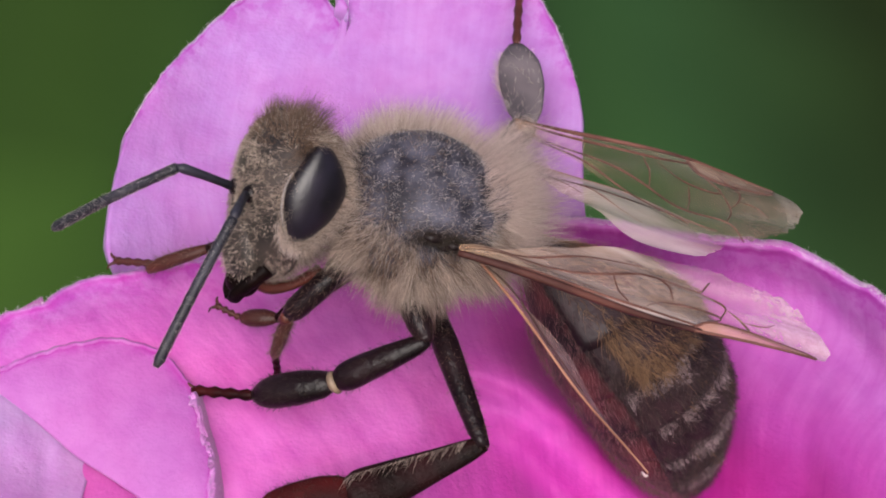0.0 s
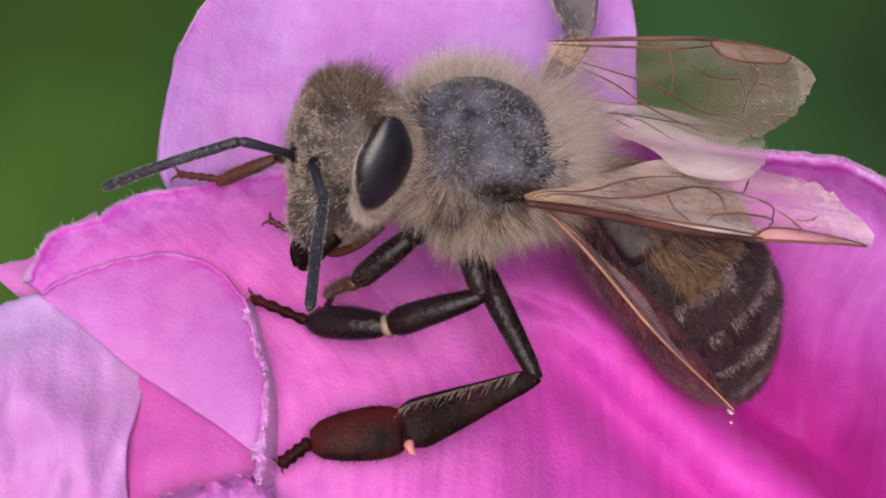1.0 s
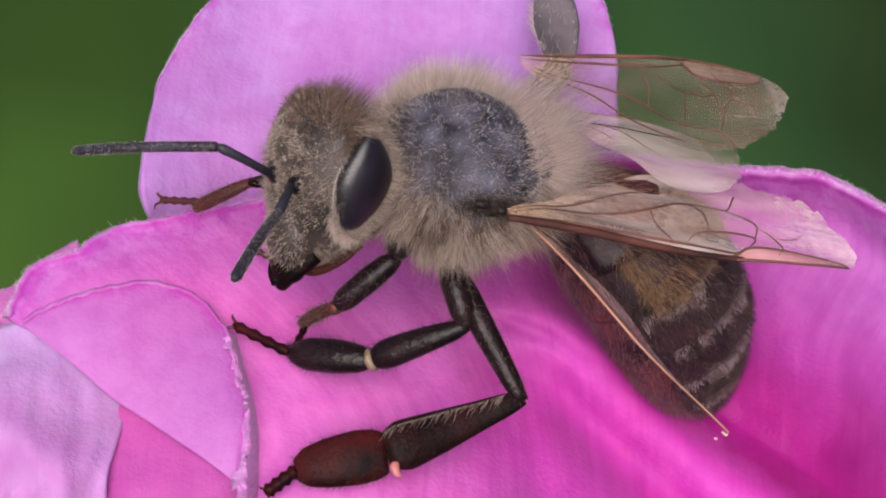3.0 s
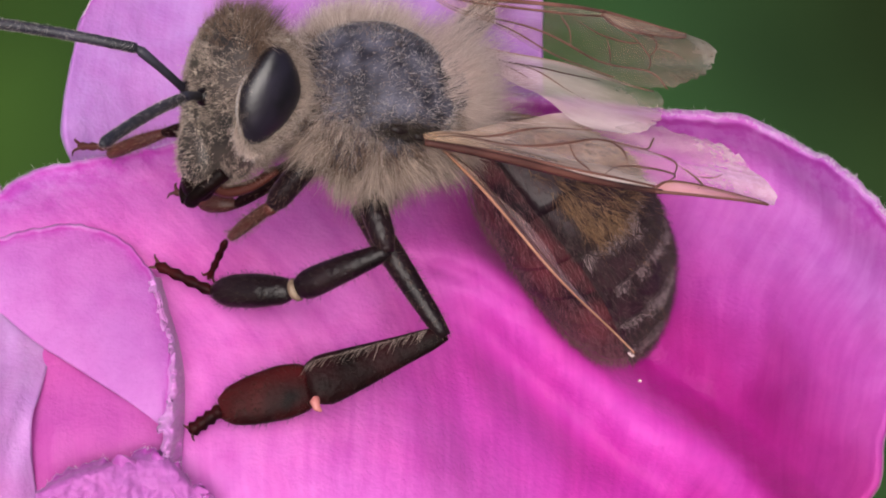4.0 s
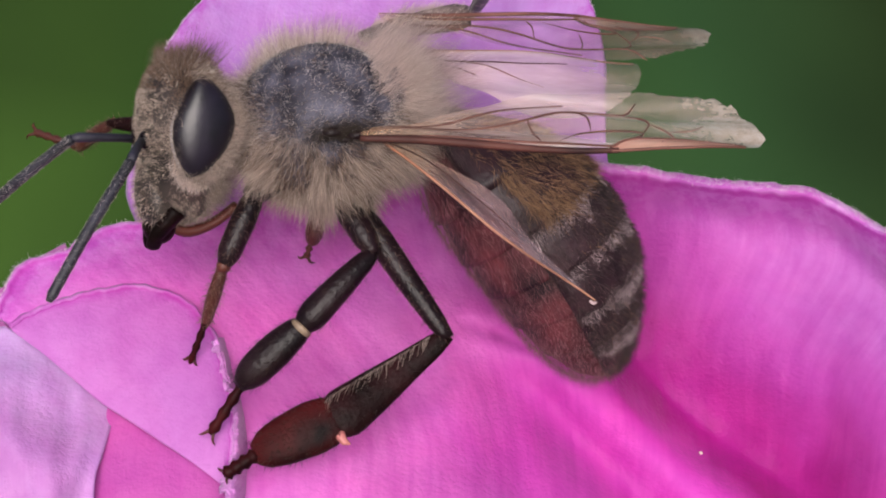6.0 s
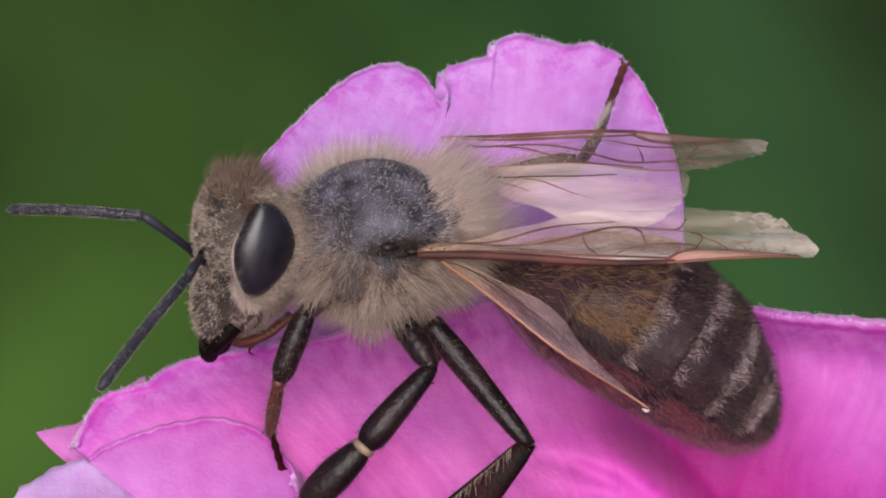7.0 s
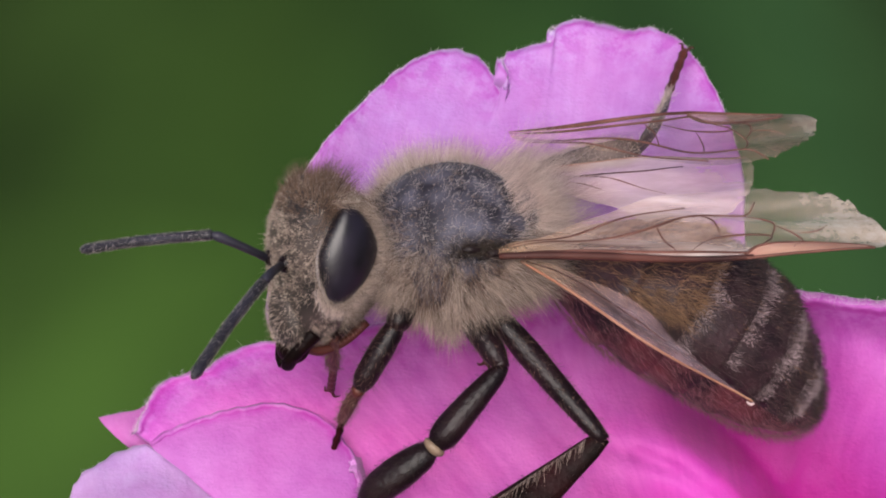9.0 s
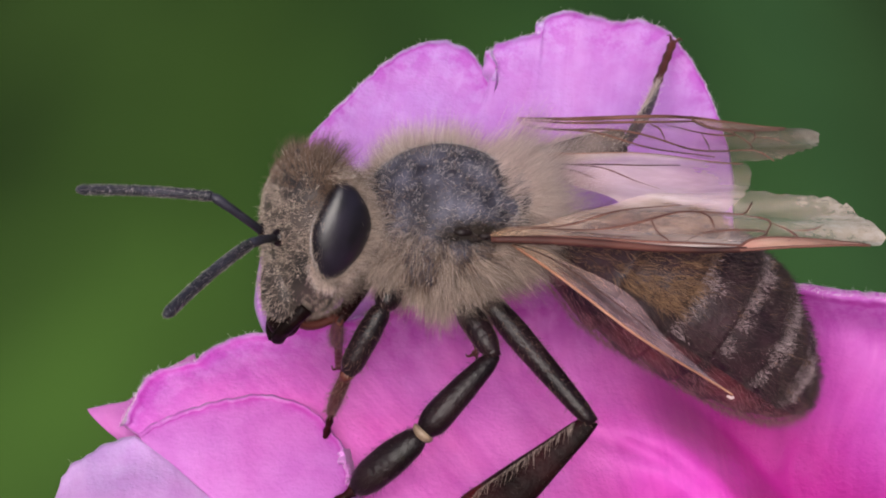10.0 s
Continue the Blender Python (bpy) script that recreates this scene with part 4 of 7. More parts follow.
v, f = tube(spline([(1.25, 0, -1.95), (0.85, 0, -2.12), (0.3, 0, -2.0), (-0.2, 0, -1.7)], 14), np.linspace(0.2, 0.14, 14), 10, 0.7)
solid("proboscis", head, RED_BROWN, (v, f), "folded red-brown tongue")
for dy, dz in ((0, 1.48), (0.28, 1.38), (-0.28, 1.38)):
    v, f = ball((1.0, dy, dz), (0.06, 0.06, 0.055), None, 8, 10)
    solid("ocellus", head, EYE, (v, f))
p, nr, rng = scatter(hv, hf, 42000, 21)
k = ~(((p[:, 0] - 0.68 + 0.26 * p[:, 2]) / 0.44) ** 2 + ((p[:, 2] - 0.1) / 0.84) ** 2 + ((np.abs(p[:, 1]) - 1.3) / 0.45) ** 2 < 1.0)
k &= rng.random(len(p)) < np.clip(0.52 + 1.7 * np.array([noise.noise(Vector(q * 2.2)) + 0.9 * noise.noise(Vector(q * 6.5)) for q in p]), 0.06, 1) * np.where((p[:, 2] < -0.35) & (np.abs(p[:, 1]) > 0.75) & (p[:, 0] > 0.6), 0.3, 1.0)
p, nr = p[k], nr[k]
crown = np.clip((p[:, 2] - 0.6) / 0.7, 0, 1)
behind = np.clip((0.75 - p[:, 0]) / 0.4, 0, 1)
ln = 0.09 + 0.2 * crown * (p[:, 0] < 1.1) + 0.34 * behind
dark = (crown > 0.35) & (rng.random(len(p)) < 0.75)
fur("head_fur", head, FUR_FACE, [strands(p[~dark], nr[~dark], ln[~dark] * rng.uniform(0.6, 1.3, (~dark).sum()), 0.0034, rng, 0.3, (0, 0, -0.1), 1.0)], "short tan hairs on face and cheeks")
fur("crown_fur", head, FUR_DARK, [strands(p[dark], nr[dark], ln[dark] * rng.uniform(0.7, 1.6, dark.sum()), 0.004, rng, 0.25, (-0.15, 0, 0.3), 0.8)], "brown tuft on the crown")

# antennae
def beads(length, radius, count, waist=0.86, tip=0.75):
    x, r = [0.0], [radius * 0.6]
    for i in range(count):
        a, c = i / count, (i + 1) / count
        x += [length * (a + 0.08 / count), length * (a + 0.5 / count), length * (c - 0.08 / count)]
        r += [radius * waist, radius, radius * waist]
    r[-1] = radius * tip * 0.85
    x[-1] = length * (1 - 0.22 / count)
    x += [length * (1 - 0.03 / count), length]
    r += [radius * tip * 0.6, radius * tip * 0.2]
    return np.array([(q, 0, 0) for q in x]), np.array(r)


for s in ("left", "right"):
    scape = solid("scape", bee, ANTENNA, tube([(0, 0, 0), (0.05, 0, 0), (0.3, 0, 0.03), (0.8, 0, 0.05), (1.25, 0, 0.03), (1.38, 0, 0)], [0.06, 0.09, 0.085, 0.09, 0.105, 0.06], 12), "dark first joint of the feeler")
    LIMB[s + "_scape"] = scape
    path, r = beads(3.15, 0.11, 10, 0.93, 0.85)
    path[:, 2] += 0.12 * np.sin(path[:, 0] / 3.15 * math.pi)
    LIMB[s + "_flagellum"] = feeler = solid("flagellum", bee, ANTENNA, tube(path, r, 12), "slate-grey ringed feeler")
    p, nr, rng = scatter(*tube(path, r, 12), 1400, 27)
    fur("bristles", feeler, FUR_GREY, [strands(p, nr, rng.uniform(0.02, 0.05, 1400), 0.0025, rng, 0.3, (0.6, 0, 0))])

# abdomen: x runs from the waist to the tip, z is its back
abdomen = new("abdomen")
abdomen.parent = bee
LIMB["abdomen"] = abdomen
AB = 6.3


def girth(x):
    return np.interp(np.asarray(x, float), [-1.3, -0.7, 0, 0.9, 1.8, 2.8, 3.8, 4.7, 5.5, 6.0, 6.3], [0.2, 0.5, 0.95, 1.55, 1.8, 1.85, 1.78, 1.56, 1.15, 0.72, 0.2])


def sag(x):
    """The abdomen arches: its back is bowed."""
    return 0.5 * math.sin(math.pi * min(max(x / AB, -0.15), 1))


cuts = [-1.25, 0.9, 2.1, 3.2, 4.25, 5.2, 6.25]
bands = []
for i in range(6):
    a, c = cuts[i], min(cuts[i + 1] + 0.18, 6.3)
    xs = np.linspace(a, c, 12)
    ang = np.radians(np.linspace(-18, 198, 36))
    verts, faces = [], []
    for lay in (0, 1):
        for j, x in enumerate(xs):
            q = j / 11
            r = float(girth(x)) * (1 + 0.035 * q) + 0.02 - 0.03 * lay
            if i == 5:
                r = max(float(girth(x)) + 0.02 - 0.03 * lay, 0.02)
            for th in ang:
                verts.append((x, r * math.cos(th), sag(x) + r * 0.95 * math.sin(th)))
    m = 12 * 36
    for j in range(11):
        for q in range(35):
            b0 = j * 36 + q
            faces += [(b0, b0 + 1, b0 + 37, b0 + 36), (m + b0, m + b0 + 36, m + b0 + 37, m + b0 + 1)]
    for j in range(11):
        faces += [(j * 36, (j + 1) * 36, m + (j + 1) * 36, m + j * 36), (j * 36 + 35, m + j * 36 + 35, m + (j + 1) * 36 + 35, (j + 1) * 36 + 35)]
    for q in range(35):
        faces += [(q, m + q, m + q + 1, q + 1), (11 * 36 + q, 11 * 36 + q + 1, m + 11 * 36 + q + 1, m + 11 * 36 + q)]
    solid("tergite", abdomen, TERGITE, (verts, faces), "dark brown back plate")
    bands.append((np.array(verts), faces))
for i in range(6):
    a, c = cuts[i], min(cuts[i + 1] + 0.12, 6.25)
    xs = np.linspace(a, c, 12)
    v, f = tube([(x, 0, sag(x) - 0.02) for x in xs], [max(float(girth(x)) * (0.88 + 0.1 * j / 11), 0.03) for j, x in enumerate(xs)], 36, 0.93)
    solid("sternite", abdomen, STERNITE, (v, f), "red-brown belly plate")
rng = np.random.default_rng(31)
pale, tan, dark = [], [], []
for i in range(6):
    v, f = bands[i]
    p, nr, rg = scatter(v, f, 20000, 40 + i)
    mid = np.stack([p[:, 0] * 0, p[:, 1], p[:, 2] - np.array([sag(x) for x in p[:, 0]])], 1)
    outw = mid / (np.linalg.norm(mid, axis=1)[:, None] + 1e-9)
    ok = np.linalg.norm(mid, axis=1) > girth(p[:, 0]) * 0.96
    p, outw = p[ok], outw[ok]
    q = (p[:, 0] - cuts[i]) / (cuts[i + 1] - cuts[i])
    worn = np.array([noise.noise(Vector((a[0] * 0.8, a[1] * 1.3, a[2] * 1.3))) + 0.55 * noise.noise(Vector(a * 3.4)) for a in p])
    ring = (q > 0.0) & (q < 0.36 + 0.34 * worn + rg.normal(0, 0.08, len(p))) & (outw[:, 2] > -0.25) & (worn > -0.15 + rg.normal(0, 0.1, len(p))) & (i > 1)
    rest = ~ring & (outw[:, 2] > 0.0) & (rg.random(len(p)) < (np.clip(0.26 + 1.0 * worn, 0.1, 0.7) if i < 2 else np.clip(0.004 + 0.03 * worn, 0.0, 0.03)))
    coat = ~ring & ~rest & (rg.random(len(p)) < (0.6 if i < 2 else 0.4) * np.clip(0.65 + 1.6 * worn, 0.1, 1))
    dark.append(strands(p[coat], outw[coat] * 0.5, rg.uniform(0.1, 0.25, coat.sum()), 0.0045, rg, 0.35, (0.7, 0, 0)))
    if ring.any():
        pale.append(strands(p[ring], outw[ring] * 0.35, rg.uniform(0.05, 0.15, ring.sum()), 0.0034, rg, 0.45, (0.8, 0, 0)))
    tan.append(strands(p[rest], outw[rest] * 0.7, rg.uniform(0.15, 0.45 if i < 2 else 0.22, rest.sum()), 0.0045, rg, 0.35, (0.7, 0, 0), 0.8))
belly = []
for i in range(6):
    rg = np.random.default_rng(70 + i)
    x = rg.uniform(cuts[i], cuts[i + 1], 2000)
    a = np.radians(rg.uniform(170, 370, 2000))
    r = girth(x) * 0.96
    o = np.stack([0 * x, np.cos(a), np.sin(a)], 1)
    belly.append(strands(np.stack([x, r * np.cos(a), np.array([sag(q) for q in x]) + r * 0.93 * np.sin(a)], 1), o * 0.5, rg.uniform(0.08, 0.26, 2000), 0.0026, rg, 0.3, (0.7, 0, 0)))
fur("dark_hairs", abdomen, FUR_PLUM, dark, "dark plum-brown hairs between the bands")
fur("belly_fur", abdomen, FUR_RED, belly, "reddish brown belly hairs")
fur("band_hairs", abdomen, FUR_BAND, pale, "pale felt bands across the abdomen")
fur("abdomen_fur", abdomen, FUR_GOLD, tan, "sparse brown hairs")


# wings: x from root to tip, y towards the trailing edge
def wing(name, outline, veins, fringe, seed, light=(), cell=(), skin=MEMBRANE, spine=VEIN):
    holder = new(name)
    holder.parent = bee
    rng = np.random.default_rng(seed)
    lead, trail = [spline(o, 70) for o in outline]
    if fringe:
        q = np.linspace(0, 1, 70)
        nick = rng.uniform(-1, 0.15, 70) * fringe * np.clip((q - 0.52) / 0.15, 0, 1) * np.clip((1 - q) / 0.04, 0, 1)
        trail[:, 1] += nick
    rows = 14
    grid = np.array([[lead[i] + (trail[i] - lead[i]) * (j / (rows - 1)) for i in range(70)] for j in range(rows)])
    pleat = 0.05 * np.sin(grid[..., 1] * 5.5 + grid[..., 0] * 0.4) + 0.05 * np.sin(grid[..., 0] * 1.3 + grid[..., 1] * 2)
    flatg = np.concatenate([grid, pleat[..., None]], 2)
    m = rows * 70
    verts = np.vstack([flatg.reshape(-1, 3), flatg.reshape(-1, 3) - (0, 0, 0.012)])
    faces = []
    for j in range(rows - 1):
        for i in range(69):
            a = j * 70 + i
            faces += [(a, a + 1, a + 71, a + 70)]
    solid("membrane", holder, skin, (verts[:m], faces), "clear, finely wrinkled brownish membrane")

    def z_of(x, y):
        return 0.05 * math.sin(y * 5.5 + x * 0.4) + 0.05 * math.sin(x * 1.3 + y * 2)
    pieces, pale_ = [], []
    for k, (pts, r) in enumerate(veins):
        c = spline([(x, y) for x, y in pts], 30)
        pieces.append(tube([(x, y, z_of(x, y)) for x, y in c], np.interp(np.linspace(0, 1, 30), [0, 0.15, 0.4, 1], [r * (0.62 if k == 0 and spine is VEIN else 0.12), r * (0.75 if k == 0 and spine is VEIN else 0.45), r * 0.8, r * 0.5]), 6))
    for k, piece in enumerate(pieces):
        solid("vein", holder, spine if k == 0 else VEIN_SOFT, piece)
    for pts, r in light:
        c = spline([(x, y) for x, y in pts], 30)
        pale_.append(tube([(x, y, z_of(x, y) + 0.02) for x, y in c], np.linspace(r, r * 0.6, 30), 6))
    if cell:
        lead_, edge_ = [spline(o, 40) for o in cell]
        body_ = np.array([[(1 - f) * p_ + f * q_ for f in (0, 0.33, 0.67, 1)] for p_, q_ in zip(lead_, edge_)])
        cv = [(x, y, z_of(x, y) + 0.016) for x, y in body_.reshape(-1, 2)]
        solid("wing_cell", holder, CELL, (cv, [(i * 4 + j, i * 4 + j + 1, i * 4 + j + 5, i * 4 + j + 4) for i in range(39) for j in range(3)]), "long amber cell along the leading edge")
        for c in (lead_, edge_):
            solid("vein", holder, VEIN_SOFT, tube([(x, y, z_of(x, y) + 0.01) for x, y in c], np.linspace(0.036, 0.024, 40), 6))
    if pale_:
        solid("edge_vein", holder, VEIN_LIGHT, joined(*pale_), "amber vein along the leading edge")
    return holder


FORE = [((0, 0), (1.2, -0.16), (2.9, -0.28), (4.8, -0.36), (6.7, -0.32), (7.75, -0.1), (8.2, 0.45)),
        ((0, 0.2), (1.1, 0.85), (2.6, 1.75), (4.0, 2.4), (5.0, 2.66), (6.1, 2.68), (7.1, 2.4), (7.85, 1.7), (8.2, 0.5))]
FORE_WORN = [FORE[0], ((0, 0.2), (1.1, 0.75), (2.6, 1.5), (4.0, 1.95), (5.0, 2.05), (6.1, 1.9), (7.0, 1.55), (7.8, 1.0), (8.2, 0.5))]
FORE_VEINS = [([(0, 0), (2, -0.18), (4, -0.28), (5.1, -0.32)], 0.11), ([(0, 0.05), (2, -0.02), (3.8, -0.05), (5.0, -0.2)], 0.05),
              ([(0, 0.1), (1.8, 0.62), (3.4, 1.0), (4.4, 1.37), (5.38, 1.52), (5.75, 2.0)], 0.038), ([(3.6, -0.05), (3.52, 0.4), (3.4, 1.0)], 0.032),
              ([(3.9, -0.02), (4.3, 0.42), (4.66, 0.54), (5.3, 0.58), (5.7, 0.5), (5.45, 0.15), (5.18, -0.2)], 0.03), ([(4.66, 0.54), (4.62, 1.0), (4.4, 1.37)], 0.028),
              ([(5.38, 1.52), (5.75, 1.15), (5.87, 0.88), (5.7, 0.5)], 0.03), ([(5.87, 0.88), (6.2, 0.62), (6.3, 0.29), (5.97, -0.14)], 0.03),
              ([(6.2, 0.62), (6.7, 0.7), (7.0, 0.9)], 0.02), ([(0, 0.14), (1.6, 0.85), (3.1, 1.5), (4.2, 1.85)], 0.032)]
CELL_EDGE = [(4.95, -0.26), (5.3, -0.02), (5.8, 0.08), (6.5, 0.11), (7.2, 0.09), (7.52, 0.0), (7.66, -0.16)]
CELL_LEAD = [(4.95, -0.34), (5.3, -0.34), (5.8, -0.335), (6.5, -0.325), (7.2, -0.25), (7.52, -0.19), (7.66, -0.16)]
HIND = [((0, 0), (1.5, -0.12), (3.2, -0.15), (5, -0.05), (6.3, 0.02)), ((0, 0.1), (0.8, 1.1), (2.0, 2.2), (3.4, 2.5), (4.8, 1.95), (5.9, 0.9), (6.3, 0.06))]
HIND_FOLDED = [((0, 0), (1.4, -0.08), (3.0, -0.1), (4.5, -0.04), (5.7, 0.02)), ((0, 0.1), (0.7, 0.6), (1.6, 1.0), (2.5, 1.0), (3.6, 0.6), (4.8, 0.25), (5.7, 0.06))]
FOLDED_EDGE = [([(0, 0), (1.4, -0.06), (3.0, -0.08), (4.5, -0.03), (5.7, 0.02)], 0.032)]
FOLDED_VEINS = [([(0, 0.05), (1.2, 0.4), (2.4, 0.6), (3.4, 0.45)], 0.022)]
HIND_VEINS = [([(0, 0.03), (1.4, 0.35), (2.8, 0.55), (4.2, 0.4)], 0.025), ([(1.4, 0.35), (2.4, 0.95), (3.2, 1.25)], 0.022), ([(0, 0.05), (0.9, 0.6), (1.6, 1.05)], 0.02)]
HIND_EDGE = [([(0, 0), (1.5, -0.1), (3.2, -0.13), (5, -0.04), (6.25, 0.02)], 0.035)]
LIMB["left_forewing"] = wing("forewing", FORE, FORE_VEINS, 0.3, 51, (), (CELL_LEAD, CELL_EDGE))


def shorter(lines, f):
    return [tuple((x * f, y) for x, y in o) for o in lines]


def shorter_veins(lines, f):
    return [([(x * f, y) for x, y in pts], min(r * 0.8, 0.065)) for pts, r in lines]


LIMB["right_forewing"] = wing("forewing", shorter(FORE_WORN, 0.94), shorter_veins(FORE_VEINS, 0.94), 0.13, 52, (), [[(x * 0.94, y) for x, y in o] for o in (CELL_LEAD, CELL_EDGE)], SMOKY, VEIN_SOFT)
LIMB["left_hindwing"] = wing("hindwing", HIND_FOLDED, FOLDED_VEINS, 0.0, 53, FOLDED_EDGE, skin=FOLDED)
solid("torn_tip", LIMB["left_hindwing"], CURL, joined(ball((5.66, 0.02, 0.02), (0.07, 0.035, 0.03), None, 8, 10), ball((5.7, 0.06, 0.03), (0.03, 0.04, 0.03), None, 8, 10)), "curled pale torn tip")
LIMB["right_hindwing"] = wing("hindwing", HIND, HIND_VEINS, 0.06, 54, HIND_EDGE, skin=MILKY)


# hips of the hind legs
for s in (1, -1):
    v, f = tube(spline([(-0.5, 0.45 * s, -0.8), (-0.58, 0.68 * s, -1.35), (-0.66, 0.85 * s, -1.75)], 12), np.linspace(0.5, 0.27, 12), 14)
    coxa = solid("hind_hip", bee, BROWN, (v, f), "dark hairy hip of the hind leg")
    p, nr, rng = scatter(v, f, 700, 57)
    fur("bristles", coxa, FUR_DARK, [strands(p, nr, rng.uniform(0.1, 0.3, 700), 0.004, rng, 0.4, (-0.2, 0, -0.4))])


# legs: each segment runs along x from its joint
def segment(key, name, mat, length, profile, flat, label, bristles=0, seed=0, extra=None, coat=None, bow=0.04):
    xs = [q for q, _ in profile]
    x = np.linspace(xs[0], xs[-1], 18)
    r = np.interp(x, xs, [w for _, w in profile])
    r = np.convolve(np.r_[r[0], r, r[-1]], [0.25, 0.5, 0.25], "valid")
    path = [(q * length, 0, bow * length * math.sin(math.pi * min(max(q, 0), 1))) for q in x]
    pieces = [tube(path, r, 14, flat)]
    ob = solid(name, bee, mat, joined(*pieces), label)
    if extra:
        for nm, m2, piece in extra:
            solid(nm, ob, m2, piece)
    if bristles:
        bristles = int(bristles * 2.2)
        p, nr, rng = scatter(*pieces[0], bristles, seed)
        fur("bristles", ob, coat or (FUR_DARK if seed % 2 else BRISTLE), [strands(p, nr, rng.uniform(0.05, 0.17, bristles), 0.004, rng, 0.35, (0.5, 0, 0))])
    LIMB[key] = ob
    return ob


def claws(length):
    out = []
    for s in (1, -1):
        c = spline([(length * 0.93, 0.02 * s, 0), (length * 1.06, 0.12 * s, 0.03), (length * 1.12, 0.2 * s, -0.08)], 8)
        out.append(("claw", RED_BROWN, tube(c, np.linspace(0.045, 0.012, 8), 6)))
    return out


ROUND = [(-0.02, 0.06), (0.06, 0.13), (0.35, 0.2), (0.7, 0.2), (0.95, 0.14), (1.02, 0.07)]
PLUMP = [(-0.02, 0.08), (0.05, 0.2), (0.35, 0.27), (0.75, 0.27), (0.95, 0.2), (1.0, 0.1)]
for s in ("left", "right"):
    mats = (BLACK, BLACK, BROWN, DARK_RED) if s == "left" else (BROWN, AMBER, AMBER, AMBER)
    if s == "left":
        segment(s + "_front_femur", "front_femur", mats[0], 0.8, PLUMP, 1.0, "dark upper front leg", 60, 61)
        segment(s + "_front_tibia", "front_tibia", mats[1], 1.65, [(-0.02, 0.1), (0.06, 0.22), (0.4, 0.27), (0.85, 0.25), (0.97, 0.17), (1.02, 0.1)], 0.9, "glossy black front leg with hairs", 160, 63,
                [("joint", RED_BROWN, tube([(1.56, 0, 0.01), (1.65, 0, 0), (1.8, 0, 0)], [0.12, 0.16, 0.1], 12))])
        segment(s + "_front_basitarsus", "front_basitarsus", RED_BROWN, 1.46, [(0, 0.08), (0.1, 0.13), (0.5, 0.15), (0.9, 0.12), (1.0, 0.08)], 0.9, "red-brown furry lower front leg", 220, 65, None, FUR_DARK)
        path, r = beads(1.12, 0.09, 4, 0.7)
        LIMB[s + "_front_tarsus"] = t_ob = solid("front_tarsus", bee, mats[3], tube(path, r, 10), "red-brown jointed foot")
        for nm, m2, pc in claws(1.0):
            solid(nm, t_ob, m2, pc)
        segment(s + "_middle_femur", "middle_femur", mats[0], 1.42, [(-0.02, 0.2), (0.3, 0.3), (0.8, 0.26), (1.03, 0.12)], 0.9, "dark upper middle leg", 140, 67)
        segment(s + "_middle_tibia", "middle_tibia", mats[1], 2.17, [(-0.02, 0.1), (0.06, 0.2), (0.4, 0.28), (0.8, 0.33), (0.96, 0.26), (1.0, 0.12)], 0.85, "glossy black middle leg", 160, 68,
                [("joint", PALE_JOINT, tube([(2.04, 0, 0.01), (2.12, 0, 0), (2.2, 0, 0), (2.3, 0, 0)], [0.17, 0.26, 0.24, 0.13], 14))])
        segment(s + "_middle_basitarsus", "middle_basitarsus", mats[1], 1.84, [(0, 0.14), (0.06, 0.28), (0.4, 0.37), (0.75, 0.36), (0.93, 0.26), (1.0, 0.12)], 0.75, "flat black foot joint with short bristles", 220, 70)
        path, r = beads(1.4, 0.135, 4, 0.68)
        LIMB[s + "_middle_tarsus"] = t_ob = solid("middle_tarsus", bee, DARK_RED, tube(path, r, 10), "dark red-brown jointed foot")
        for nm, m2, pc in claws(1.38):
            solid(nm, t_ob, m2, pc)
        segment(s + "_hind_femur", "hind_femur", mats[0], 3.15, [(-0.02, 0.24), (0.25, 0.29), (0.6, 0.25), (0.92, 0.2), (1.02, 0.13)], 0.9, "dark upper hind leg", 260, 71, bow=-0.012)
        ob = segment(s + "_hind_tibia", "hind_tibia", BROWN, 3.0, [(-0.02, 0.13), (0.05, 0.22), (0.3, 0.31), (0.6, 0.44), (0.88, 0.54), (0.97, 0.48), (1.0, 0.32)], 0.42, "broad dark hind leg with a pollen basket", 160, 72,
                     [("pollen_press", ROSE, tube([(2.86, 0.2, 0.06), (2.98, 0.36, 0.1), (2.98, 0.5, 0.12), (2.92, 0.6, 0.13)], [0.06, 0.11, 0.08, 0.02], 8, 0.6))], bow=-0.03)
        rg = np.random.default_rng(73)
        q = np.linspace(0.1, 0.96, 90)
        w = np.interp(q, [0, 0.3, 0.6, 0.9, 1], [0.2, 0.31, 0.44, 0.54, 0.45])
        rooted = np.stack([q * 3.0, -w * 0.8, 0.25 * w - 0.08 * np.sin(math.pi * q)], 1)
        fur("basket_hairs", ob, FUR_FACE, [strands(rooted, np.tile((0.66, 0.55, 0.2), (90, 1)), rg.uniform(0.22, 0.42, 90), 0.0055, rg, 0.1)], "curved hairs of the pollen basket")
        segment(s + "_hind_basitarsus", "hind_basitarsus", DARK_RED, 1.85, [(0, 0.4), (0.04, 0.5), (0.3, 0.56), (0.65, 0.5), (0.88, 0.4), (0.97, 0.3), (1.0, 0.18)], 0.34, "wide red-brown brush joint of the hind leg", 420, 74)
        path, r = beads(0.82, 0.17, 4, 0.72)
        LIMB[s + "_hind_tarsus"] = t_ob = solid("hind_tarsus", bee, DARK_RED, tube(path, r, 10), "dark red-brown jointed foot")
        for nm, m2, pc in claws(0.77):
            solid(nm, t_ob, m2, pc)
    else:
        segment(s + "_front_femur", "front_femur", BROWN, 3.0, ROUND, 0.9, "upper front leg", 80, 81)
